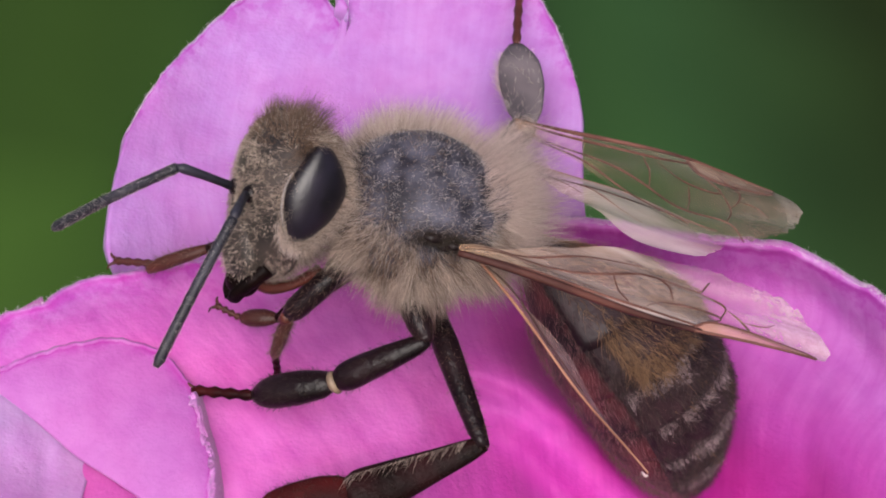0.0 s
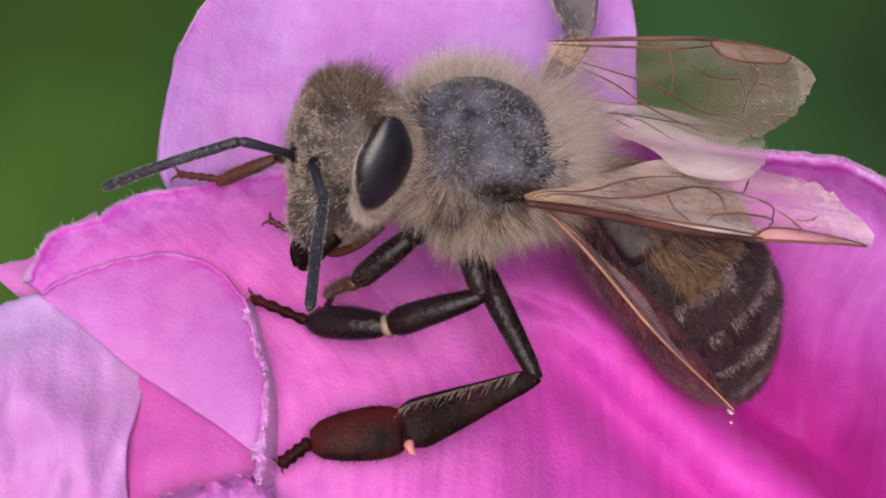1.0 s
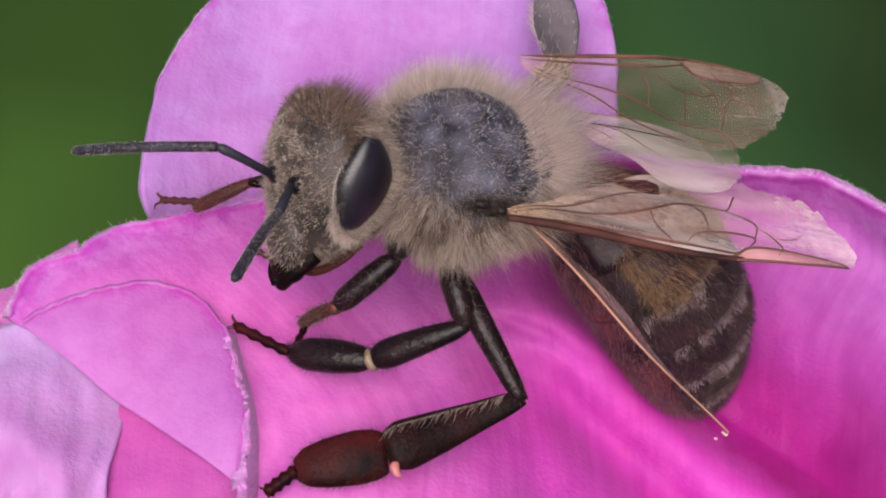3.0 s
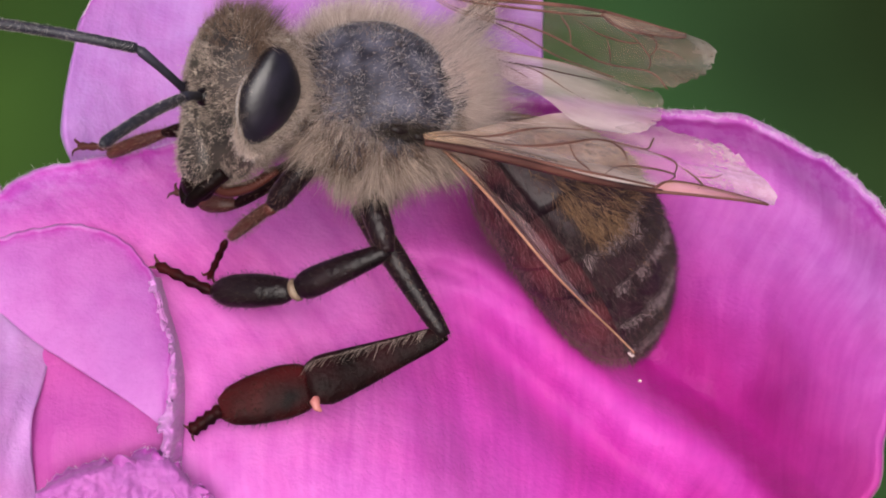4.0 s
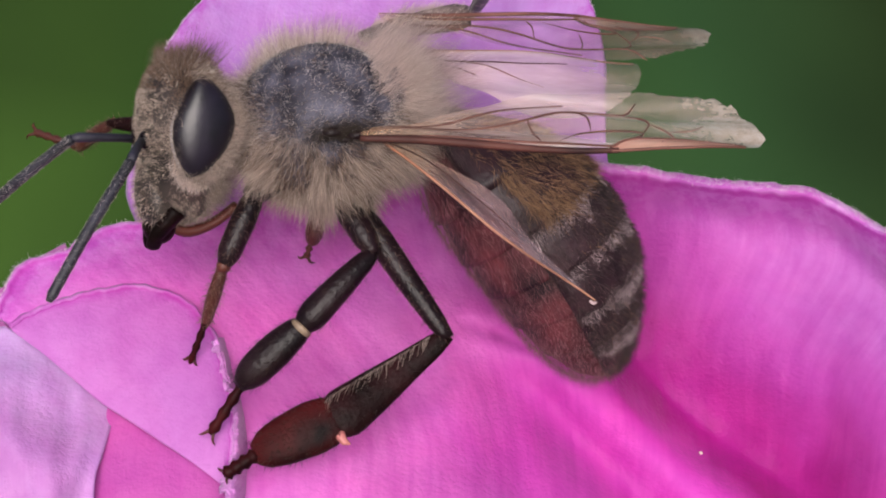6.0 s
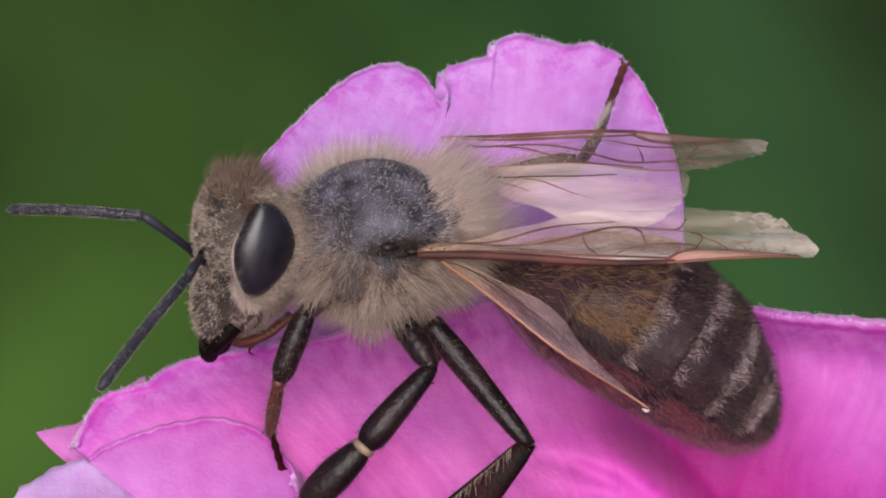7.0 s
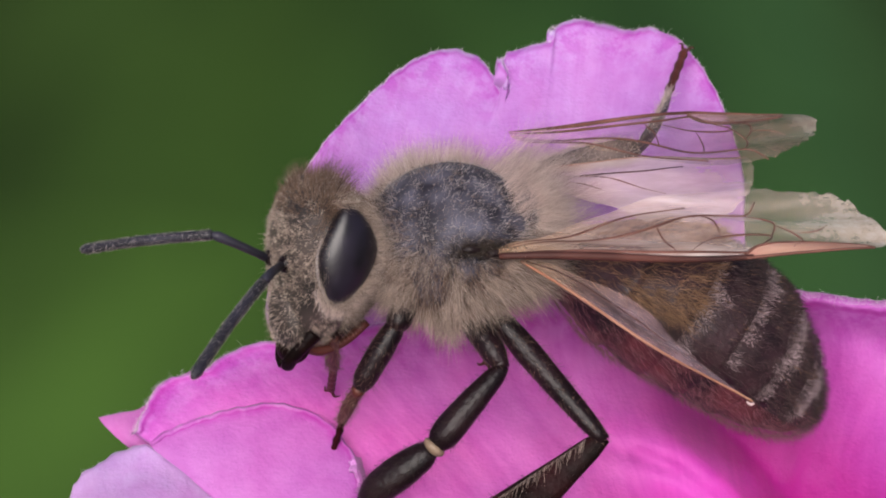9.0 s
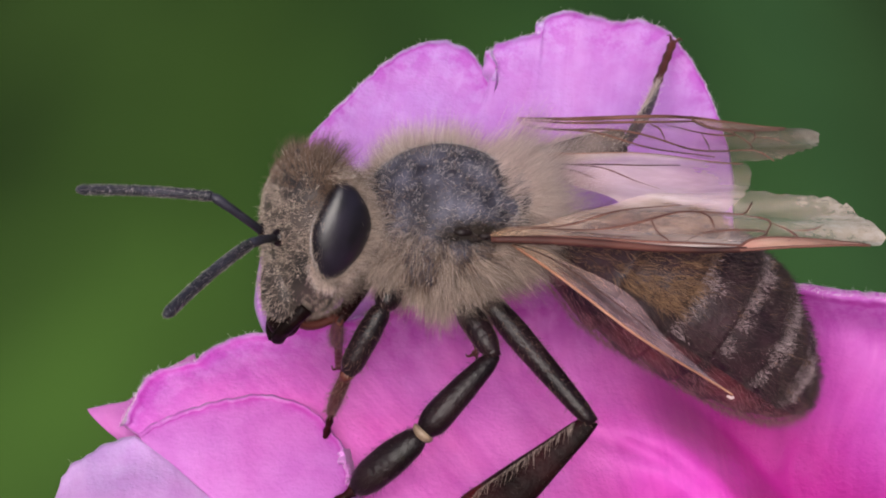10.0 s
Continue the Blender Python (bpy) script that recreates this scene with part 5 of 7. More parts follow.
        segment(s + "_front_tibia", "front_tibia", RED_BROWN, 1.55, [(-0.05, 0.1), (0.3, 0.15), (0.8, 0.16), (1.0, 0.1)], 0.8, "red-brown hairy front leg", 160, 83)
        path, r = beads(1.22, 0.1, 5, 0.7)
        LIMB[s + "_front_tarsus"] = t_ob = solid("front_tarsus", bee, RED_BROWN, tube(path, r, 10), "red-brown jointed foot")
        for nm, m2, pc in claws(1.22):
            solid(nm, t_ob, m2, pc)
        segment(s + "_middle_tibia", "middle_tibia", BROWN, 2.9, ROUND, 0.9, "dark middle leg", 80, 85)
        segment(s + "_middle_basitarsus", "middle_basitarsus", RED_BROWN, 0.88, ROUND, 0.8, "dark foot joint", 40, 87)
        path, r = beads(0.67, 0.09, 4, 0.55)
        LIMB[s + "_middle_tarsus"] = t_ob = solid("middle_tarsus", bee, RED_BROWN, tube(path, r, 10), "red-brown jointed foot")
        for nm, m2, pc in claws(0.67):
            solid(nm, t_ob, m2, pc)
        segment(s + "_hind_tibia", "hind_tibia", GREY_BROWN, 2.5, [(-0.02, 0.12), (0.2, 0.2), (0.6, 0.3), (0.95, 0.34), (1.02, 0.2)], 0.6, "grey-brown hind leg with pale hairs", 420, 89, None, FUR_PALE)
        segment(s + "_hind_basitarsus", "hind_basitarsus", SMOKE, 2.62, [(0, 0.2), (0.12, 0.4), (0.45, 0.54), (0.75, 0.5), (0.93, 0.32), (1.0, 0.14)], 0.24, "broad grey-brown hind foot joint with pale hairs", 70, 91, None, FUR_PALE)
        for key, width in (("_hind_tibia", 0.3), ("_hind_basitarsus", 0.48)):
            rg = np.random.default_rng(93)
            q = rg.uniform(0.1, 0.85, 420)
            edge = np.stack([q * 2.5, width * np.sin(np.pi * np.clip(q, 0.2, 0.8)), 0 * q + 0.05], 1)
            fur("fringe", LIMB[s + key], FUR_PALE, [strands(edge, np.tile((0.75, 0.6, 0.1), (420, 1)), rg.uniform(0.15, 0.45, 420), 0.0034, rg, 0.25)], "pale fringe along one edge")
        path, r = beads(1.8, 0.12, 4, 0.72)
        LIMB[s + "_hind_tarsus"] = t_ob = solid("hind_tarsus", bee, RED_BROWN, tube(path, r, 10), "red-brown jointed foot")
        for nm, m2, pc in claws(1.8):
            solid(nm, t_ob, m2, pc)


# ---- what moves ----
def bee_rows(rows):
    return [(r[0], FRAME @ mm_pose(*r[1:])) for r in rows]


def part_rows(rows):
    return [(r[0], mm_pose(*r[1:])) for r in rows]


def sway(rows):
    """The broad petal gives way under the bee: it turns a little about its torn seam."""
    hinge = FLOWER_INV @ at(-2.5, -4, 0)
    return [(t, Matrix.Translation(hinge) @ Matrix.Rotation(radians(-a), 4, TOWARD) @ Matrix.Translation(-hinge)) for t, a in rows]


def motions():
    walk(broad_petal, sway([(0, 1.3), (0.5, 1.4), (1, 1.3), (1.5, 0.6), (2, 0.3), (2.5, 0), (2.7, -0.2), (3.8, -0.2), (4, 0), (4.5, -0.1),
                            (5, 0.9), (5.5, 0.9), (5.7, 1.2), (6.8, 1.1), (7.5, 1.1), (8.5, 1.1), (10, 1.1)]))
    walk(bee, bee_rows([
        (0, 1.799, -0.105, 0.7, 54.4, -12.6, 169), (0.5, 1.912, -0.534, 0.7, 51.6, -18.4, 171.2),
        (1, 1.88, -0.763, 0.7, 52.7, -20.2, 171.9), (1.5, 1.935, -0.982, 0.7, 51.8, -22.3, 172.7),
        (2, 1.633, -0.862, 0.7, 53, -22.7, 173.9), (2.5, 1.719, -0.702, 0.7, 52.9, -21, 173.4),
        (2.7, 1.9, -0.397, 0.7, 48.7, -19.3, 174.6), (3.8, 1.854, -0.526, 0.7, 54.5, -21.6, 170.7),
        (4, 1.685, -0.233, 0.7, 55.6, -19.9, 171.7), (4.5, 2.432, -0.318, 0.7, 59.2, -19, 170.6),
        (5, 2.413, -1.025, 0.7, 55.1, -21.3, 169.6), (5.5, 2.092, -0.82, 0.7, 57.6, -19.1, 171.6),
        (5.7, 0.406, 0.106, 0.1, 61.9, -7.9, -176.3), (6.8, -1.239, 0.976, 0.1, 62.9, -11.7, -175.7),
        (7, -1.16, 1.024, 0.1, 62, -13.7, -179.2), (7.5, -0.658, 0.841, 0.1, 62.7, -14.6, -178.6),
        (8, -0.534, 0.657, 0.1, 59.3, -17.6, -177.5), (8.5, -0.982, 0.846, 0.1, 62.4, -12.9, -174.8),
        (9, -0.807, 0.668, 0.1, 63.2, -16.5, -177.9), (9.5, -1.156, 0.775, 0.1, 65.2, -17.4, -178.1),
        (10, -0.719, 0.878, 0.1, 62.4, -15.9, -179.1),
    ]))
    walk(LIMB['head'], part_rows([
        (0, 2.132, -0.08, 0.068, 28.5, -0.3, 14.4), (0.5, 2.159, -0.021, -0.032, 29.4, -0.7, 15),
        (1, 2.135, -0.019, -0.04, 27, 1.8, 16.6), (1.5, 2.128, 0.069, -0.164, 27.1, 6, 18.7),
        (2, 2.149, 0.08, -0.168, 25.6, 4.6, 16.6), (2.5, 2.177, -0.001, -0.079, 27.2, 0.5, 16.9),
        (2.7, 2.204, 0.064, -0.121, 27.9, -1, 17.7), (3.1, 2.187, 0.035, -0.095, 27.6, -0.7, 16.2),
        (3.4, 2.165, -0.003, -0.06, 27.3, -0.2, 14.3), (3.8, 2.148, -0.032, -0.034, 27, 0.1, 12.8),
        (4, 2.157, -0.052, -0.007, 27.8, 2.6, 8.7), (4.5, 2.056, -0.208, 0.278, 19.3, -3.8, 10.2),
        (5, 2.176, -0.13, 0.083, 21.8, -1.3, 16), (5.5, 2.085, -0.066, 0.023, 28.7, 0.8, 8.3),
        (5.7, 2.144, -0.041, 0.099, 23.6, -2.8, 10), (5.95, 2.142, -0.039, 0.096, 22.7, -2.7, 10.0),
        (6.2, 2.138, -0.034, 0.089, 20.6, -2.5, 10.0), (6.5, 2.132, -0.028, 0.081, 17.9, -2.2, 10.0),
        (6.8, 2.129, -0.025, 0.077, 16.6, -2.1, 10), (7, 2.072, 0, 0.033, 15.8, 2.9, 10.2),
        (7.5, 2.094, -0.018, 0.021, 16.2, 4.5, 13.4), (8, 2.146, -0.008, -0.017, 18.7, 0, 14.1),
        (8.5, 2.093, -0.004, 0.005, 17.6, -0.6, 11.5), (9, 2.11, -0.007, 0.003, 15.6, 0.9, 12.1),
        (9.5, 2.062, 0.007, -0.024, 16.3, 2.8, 9.4), (10, 2.08, -0.033, 0.069, 15.7, 0.1, 12.3),
    ]))
    walk(LIMB['right_scape'], part_rows([
        (0, 3.845, 0.09, -0.237, -40.3, -20.1, 16.4), (0.5, 3.872, 0.17, -0.328, -33.5, -13.4, 13.3),
        (1, 3.831, 0.205, -0.399, -36.7, -17.1, 12.6), (1.5, 3.786, 0.344, -0.645, -28.9, -18, 24.1),
        (2, 3.829, 0.291, -0.602, -26, 6, 16.3), (2.5, 3.879, 0.233, -0.402, -44.9, -26.5, 6.6),
        (2.7, 3.909, 0.329, -0.401, -38.4, -22.3, -1.3), (3.1, 3.896, 0.254, -0.384, -42.3, -24.9, -1.4),
        (3.4, 3.878, 0.155, -0.361, -47.7, -28.4, -1.3), (3.8, 3.865, 0.08, -0.344, -51.8, -31, -1),
        (4, 3.862, -0.061, -0.393, -52.8, -32.2, -5.6), (4.5, 3.797, -0.21, 0.125, -89.4, -53.9, 14.9),
        (5, 3.898, 0.054, -0.158, -40.2, -18.8, 14), (5.5, 3.8, -0.079, -0.316, -39.7, -4.5, 4.7),
        (5.7, 3.88, -0.026, -0.108, -44.8, -11.6, 22.4), (5.95, 3.878, -0.028, -0.109, -46.3, -13.9, 22.3),
        (6.2, 3.874, -0.034, -0.11, -49.8, -19.3, 22.2), (6.5, 3.869, -0.042, -0.112, -54.5, -26.2, 22.6),
        (6.8, 3.867, -0.045, -0.113, -56.8, -29.4, 23), (7, 3.788, -0.022, -0.299, -65.6, -40.9, 12.3),
        (7.5, 3.799, 0.055, -0.36, -56.5, -28.7, 20), (8, 3.871, 0.103, -0.28, -56, -32.7, 8.9),
        (8.5, 3.825, 0.026, -0.237, -50.1, -20, 16.8), (9, 3.837, 0.029, -0.271, -57.5, -29, 8.7),
        (9.5, 3.778, -0.035, -0.356, -66.7, -35.4, 14.5), (10, 3.81, 0.011, -0.181, -63, -38.5, 5.3),
    ]))
    walk(LIMB['right_flagellum'], part_rows([
        (0, 5.061, 0.448, 0.227, -46.9, 49.6, -13.1), (0.5, 5.149, 0.472, -0.015, -40.3, 53.5, -8.7),
        (1, 5.092, 0.487, -0.003, -44, 45.4, -20.5), (1.5, 4.96, 0.868, -0.229, -42.4, 48.3, -18.6),
        (2, 5.118, 0.668, -0.744, -48.8, 64.2, -16.3), (2.5, 5.08, 0.371, 0.2, -42.4, 31.3, -26.1),
        (2.7, 5.159, 0.301, 0.112, -38.9, 32.1, -27.4), (3.1, 5.121, 0.224, 0.185, -40.9, 30.4, -29.5),
        (3.4, 5.066, 0.127, 0.28, -43.3, 28.0, -32.1), (3.8, 5.022, 0.06, 0.35, -45, 26.2, -34),
        (4, 4.999, -0.172, 0.326, -40.9, 9.8, -17.4), (4.5, 4.566, -0.005, 1.214, -45.5, 4.3, -43),
        (5, 5.137, 0.362, 0.276, -48.3, 44.2, -26.3), (5.5, 5.142, 0.033, -0.21, -52.7, 46.6, -26.6),
        (5.7, 5.103, 0.478, 0.165, -57.7, 47.4, -11.9), (5.95, 5.091, 0.468, 0.218, -57.8, 44.4, -15.6),
        (6.2, 5.055, 0.447, 0.337, -57.2, 37.5, -23.5), (6.5, 4.988, 0.424, 0.484, -54.9, 28.9, -32.8),
        (6.8, 4.95, 0.415, 0.55, -53.4, 25, -37.1), (7, 4.784, 0.195, 0.585, -47.5, 11.6, -32.3),
        (7.5, 4.912, 0.46, 0.289, -53.9, 34.9, -22.3), (8, 4.993, 0.28, 0.45, -47.6, 22.6, -28.2),
        (8.5, 5.039, 0.392, 0.225, -53.9, 32.8, -22.9), (9, 5.004, 0.207, 0.384, -51.4, 19.5, -34.4),
        (9.5, 4.844, 0.241, 0.426, -53.6, 20.1, -32.8), (10, 4.862, 0.109, 0.659, -48.4, 12.1, -34.5),
    ]))
    walk(LIMB['left_scape'], part_rows([
        (0, 3.677, 0.736, 0.126, 8.4, -13.3, 73.8), (0.5, 3.696, 0.808, 0.045, 11.7, 13.5, 73.9),
        (1, 3.648, 0.857, -0.054, 27.7, -13.5, 84.9), (1.5, 3.603, 0.997, -0.302, 33.5, -9, 96.2),
        (2, 3.659, 0.955, -0.274, 20.2, -15.3, 71.1), (2.5, 3.686, 0.881, -0.054, 10, -11.6, 64.5),
        (2.7, 3.699, 0.967, -0.046, 9.8, -14.5, 65.3), (3.1, 3.704, 0.899, -0.032, 8.7, -13.7, 63.6),
        (3.4, 3.711, 0.809, -0.013, 7.3, -12.7, 61.3), (3.8, 3.716, 0.741, 0.001, 6.2, -12, 59.5),
        (4, 3.776, 0.606, -0.039, -5.1, -26, 54.8), (4.5, 3.654, 0.493, 0.375, 27.5, -33.1, 68.4),
        (5, 3.697, 0.731, 0.123, 13.1, -10, 66.5), (5.5, 3.709, 0.582, 0.05, 10.9, -7.7, 69.3),
        (5.7, 3.744, 0.657, 0.196, 0.3, -10, 81.1), (5.95, 3.743, 0.659, 0.184, -1.5, -10.2, 79.2),
        (6.2, 3.739, 0.663, 0.156, -5.7, -11.0, 74.9), (6.5, 3.735, 0.668, 0.121, -10.9, -12.5, 69.5),
        (6.8, 3.733, 0.671, 0.104, -13.3, -13.3, 67), (7, 3.669, 0.699, -0.092, 1.8, -10.2, 73.4),
        (7.5, 3.646, 0.769, -0.149, 0.4, -7.8, 71.6), (8, 3.695, 0.801, -0.036, 12.5, -7.8, 77.8),
        (8.5, 3.678, 0.735, -0.007, -2.2, -4.8, 73.1), (9, 3.687, 0.746, -0.067, -6.8, -9.6, 64.3),
        (9.5, 3.669, 0.686, -0.143, -19.2, -14, 57), (10, 3.654, 0.726, 0.025, -19.8, -17.5, 57),
    ]))
    walk(LIMB['left_flagellum'], part_rows([
        (0, 4.043, 1.999, 0.437, -1.4, 47.6, 63.8), (0.5, 4.061, 2.069, -0.271, 11.3, 5.7, 72.1),
        (1, 3.765, 2.164, 0.262, 16.5, -0.1, 75.6), (1.5, 3.459, 2.322, -0.091, 24.5, 4, 86.2),
        (2, 4.08, 2.188, 0.081, 11.7, 24.6, 70.2), (2.5, 4.255, 2.075, 0.218, 5.7, -11.9, 60.3),
        (2.7, 4.245, 2.154, 0.293, 5.4, -17, 60.1), (3.1, 4.288, 2.073, 0.289, 7.7, -14.9, 61.9),
        (3.4, 4.345, 1.964, 0.285, 10.8, -12.2, 64.4), (3.8, 4.387, 1.879, 0.282, 13.2, -10.2, 66.3),
        (4, 4.477, 1.598, 0.553, -7.3, -9.6, 50.9), (4.5, 4.07, 1.544, 1.112, -3, -17.2, 58.2),
        (5, 4.229, 1.951, 0.358, 8.8, 49.5, 67.4), (5.5, 4.182, 1.835, 0.231, -7.4, 49.3, 48.8),
        (5.7, 3.951, 1.972, 0.43, -25.5, 45.5, 43.9), (5.95, 3.992, 1.965, 0.424, -25.3, 40.6, 44.4),
        (6.2, 4.085, 1.943, 0.414, -25.1, 29.4, 45.3), (6.5, 4.196, 1.902, 0.412, -25.0, 15.0, 46.3),
        (6.8, 4.246, 1.879, 0.415, -25.1, 8.2, 46.7), (7, 4.049, 1.973, 0.146, -15.2, 19.5, 52.7),
        (7.5, 4.068, 2.038, 0.034, -4.7, 12.3, 66), (8, 3.978, 2.108, 0.147, 0.4, 19.8, 67.1),
        (8.5, 4.069, 2.023, 0.106, -12.3, 28.5, 58.7), (9, 4.264, 1.943, 0.159, -10.7, 9.5, 57.7),
        (9.5, 4.382, 1.785, 0.184, -12.4, 5.9, 56.8), (10, 4.356, 1.804, 0.43, -15.3, 1.9, 54.1),
    ]))
    walk(LIMB['left_forewing'], part_rows([
        (0, -0.333, 2.159, 0.727, -9.1, 1.8, 173.2), (0.5, -0.291, 2.132, 0.738, -6.4, 0.5, 174.2),
        (1, -0.279, 2.131, 0.731, -7.7, -1.9, 178.3), (1.5, -0.265, 2.12, 0.733, -8.6, -3.7, 178.6),
        (2, -0.266, 2.125, 0.727, -7, -4.9, 179.1), (2.5, -0.276, 2.13, 0.729, -9, -2.8, 177.3),
        (2.7, -0.286, 2.117, 0.751, -8.9, 0.4, 176.2), (3.1, -0.281, 2.123, 0.741, -7.5, -0.0, 176.4),
        (3.4, -0.276, 2.13, 0.727, -5.8, -0.6, 176.6), (3.8, -0.271, 2.136, 0.717, -4.4, -1.1, 176.8),
        (4, -0.285, 2.148, 0.712, -6.4, -1.1, 175), (4.5, -0.282, 2.161, 0.691, 3, 11.4, 175.7),
        (5, -0.266, 2.135, 0.716, -2.8, 4.4, 176.2), (5.5, -0.284, 2.152, 0.707, -0.8, 2.7, 174.3),
        (5.7, -0.45, 1.85, 0.5, -1.9, 1.3, 170.8), (5.95, -0.45, 1.85, 0.5, -2.0, 1.0, 170.8),
        (6.2, -0.45, 1.85, 0.5, -2.2, 0.4, 170.7), (6.5, -0.45, 1.85, 0.5, -2.4, -0.3, 170.6),
        (6.8, -0.45, 1.85, 0.5, -2.5, -0.7, 170.5), (7, -0.45, 1.85, 0.5, -3.5, -4.2, 170.2),
        (7.5, -0.45, 1.85, 0.5, -0.9, -2.2, 171.4), (8, -0.45, 1.85, 0.5, -1.9, -3.7, 170.4),
        (8.5, -0.45, 1.85, 0.5, 1.2, -1.1, 171.5), (9, -0.45, 1.85, 0.5, 3.7, -3.4, 172.4),
        (9.5, -0.45, 1.85, 0.5, 3.8, -6.3, 169.8), (10, -0.45, 1.85, 0.5, -1.1, -3.1, 170.8),
    ]))
    walk(LIMB['right_forewing'], part_rows([
        (0, -1.71, -1.495, 1.715, 7.5, 170.5, 8.8), (0.5, -1.193, -1.76, 1.736, 9.6, 173.9, 6.8),
        (1, -1.345, -1.788, 1.895, 31.5, 176.3, 12.9), (1.5, -1.071, -1.938, 1.853, 31.0, 178.9, 13.4),
        (2, -1.23, -1.888, 1.934, 26.8, 178.8, 14.4), (2.5, -1.275, -1.818, 1.886, 24.6, 176.4, 13.0),
        (2.7, -1.26, -1.738, 1.701, 20.0, 172.3, 12.9), (3.1, -1.185, -1.8, 1.764, 16.5, 173.4, 11.2),
        (3.4, -1.084, -1.881, 1.847, 11.8, 175.1, 9.1), (3.8, -1.009, -1.943, 1.91, 8.4, 176.4, 7.6),
        (4, -1.19, -1.73, 1.763, 7.7, 175.4, 8.4), (4.5, -1.51, -1.446, 1.746, -1.1, 162.8, 17.1),
        (5, -1.188, -1.768, 1.711, 3.0, 170.6, 10.5), (5.5, -0.982, -1.771, 1.733, 1.0, 171.5, 7.0),
        (5.7, -1.356, -1.464, 1.748, 1.1, 170.6, 6.9), (5.95, -1.387, -1.458, 1.737, 0.8, 171.0, 6.8),
        (6.2, -1.457, -1.445, 1.711, 0.2, 172.0, 6.5), (6.5, -1.546, -1.428, 1.679, -0.6, 173.3, 6.1),
        (6.8, -1.589, -1.42, 1.663, -1.0, 173.9, 5.9), (7, -1.543, -1.438, 1.651, -2.9, 177.5, 5.8),
        (7.5, -1.513, -1.48, 1.704, 1.2, 175.1, 10.0), (8, -1.447, -1.561, 1.758, 3.2, 175.8, 9.5),
        (8.5, -1.415, -1.406, 1.756, 9.1, 172.2, 15.5), (9, -1.501, -1.533, 1.777, 6.0, 178.4, 10.2),
        (9.5, -1.533, -1.525, 1.868, 4.2, -179.8, 7.8), (10, -1.743, -1.44, 1.737, 0.4, 174.0, 10.3),
    ]))
    walk(LIMB['right_hindwing'], part_rows([
        (0, -1.6, -1.2, 1.05, 169.4, 13.8, -170), (0.5, -1.6, -1.2, 1.05, 172, 11.6, -170.9),
        (1, -1.6, -1.2, 1.05, 173.7, 9.3, -168.6), (1.5, -1.6, -1.2, 1.05, 173.3, 8.3, -166),
        (2, -1.6, -1.2, 1.05, 175.2, 6.6, -165.7), (2.5, -1.6, -1.2, 1.05, 174.7, 9.1, -167.6),
        (2.7, -1.6, -1.2, 1.05, 170.9, 14.8, -169.2), (3.1, -1.6, -1.2, 1.05, -8.0, 167.0, 11.0),
        (3.4, -1.6, -1.2, 1.05, -6.6, 169.5, 11.2), (3.8, -1.6, -1.2, 1.05, 174.5, 8.7, -168.7),
        (4, -1.6, -1.2, 1.05, 176.3, 9.5, -170.4), (4.5, -1.6, -1.2, 1.05, 169.5, 13.5, -167.4),
        (5, -1.6, -1.2, 1.05, 165, 9.6, -170.3), (5.5, -1.6, -1.2, 1.05, 168.8, 10.5, -167.3),
        (5.7, -1.6, -1.2, 1.05, -171.1, 12.6, -167), (5.95, -1.6, -1.2, 1.05, 9.1, 167.8, 13.2),
        (6.2, -1.6, -1.2, 1.05, 9.6, 168.8, 13.5), (6.5, -1.6, -1.2, 1.05, 10.3, 170.1, 13.9),
        (6.8, -1.6, -1.2, 1.05, -169.4, 9.3, -165.9), (7, -1.6, -1.2, 1.05, -172.1, 5.5, -167),
        (7.5, -1.6, -1.2, 1.05, -170.9, 7.9, -165.3), (8, -1.6, -1.2, 1.05, -174, 6.9, -168.8),
        (8.5, -1.6, -1.2, 1.05, -169, 8.6, -163.9), (9, -1.6, -1.2, 1.05, -170.2, 3.5, -166),
        (9.5, -1.6, -1.2, 1.05, -168.6, 0.9, -167.8), (10, -1.6, -1.2, 1.05, -171.8, 6.9, -168.3),
    ]))
    walk(LIMB['left_hindwing'], part_rows([
        (0, -0.95, 1.75, 0.3, -26.1, 3.1, 117.2), (0.5, -0.95, 1.75, 0.3, -24, -2.5, 109.3),
        (1, -0.95, 1.75, 0.3, -21.7, -0.6, 113.9), (1.5, -0.95, 1.75, 0.3, -12.7, -13.8, 98.2),
        (2, -0.95, 1.75, 0.3, -19, -1.7, 115), (2.5, -0.95, 1.75, 0.3, -21.3, 1, 116.7),
        (2.7, -0.95, 1.75, 0.3, -25, 16.3, 135.1), (3.1, -0.95, 1.75, 0.3, -23.7, 8.5, 125.4),
        (3.4, -0.95, 1.75, 0.3, -19.9, -1.4, 112.4), (3.8, -0.95, 1.75, 0.3, -15.6, -8.1, 102.1),
        (4, -0.95, 1.75, 0.3, -21.3, 4.9, 117.5), (4.5, -0.95, 1.75, 0.3, -24.8, 5.9, 103.7),
        (5, -0.95, 1.75, 0.3, -11.8, -13.1, 89.3), (5.5, -0.95, 1.75, 0.3, -10.2, -11.5, 94.2),
        (5.7, -0.95, 1.75, 0.3, -10.7, 13.1, 124.3), (5.95, -0.95, 1.75, 0.3, -10.2, 12.5, 123.6),
        (6.2, -0.95, 1.75, 0.3, -9.1, 11.3, 121.9), (6.5, -0.95, 1.75, 0.3, -7.5, 9.7, 119.8),
        (6.8, -0.95, 1.75, 0.3, -6.8, 9, 118.8), (7, -0.95, 1.75, 0.3, -4.2, 5.8, 119.3),
        (7.5, -0.95, 1.75, 0.3, -4.3, 8.5, 121.6), (8, -0.95, 1.75, 0.3, -4.5, 6.7, 123.9),
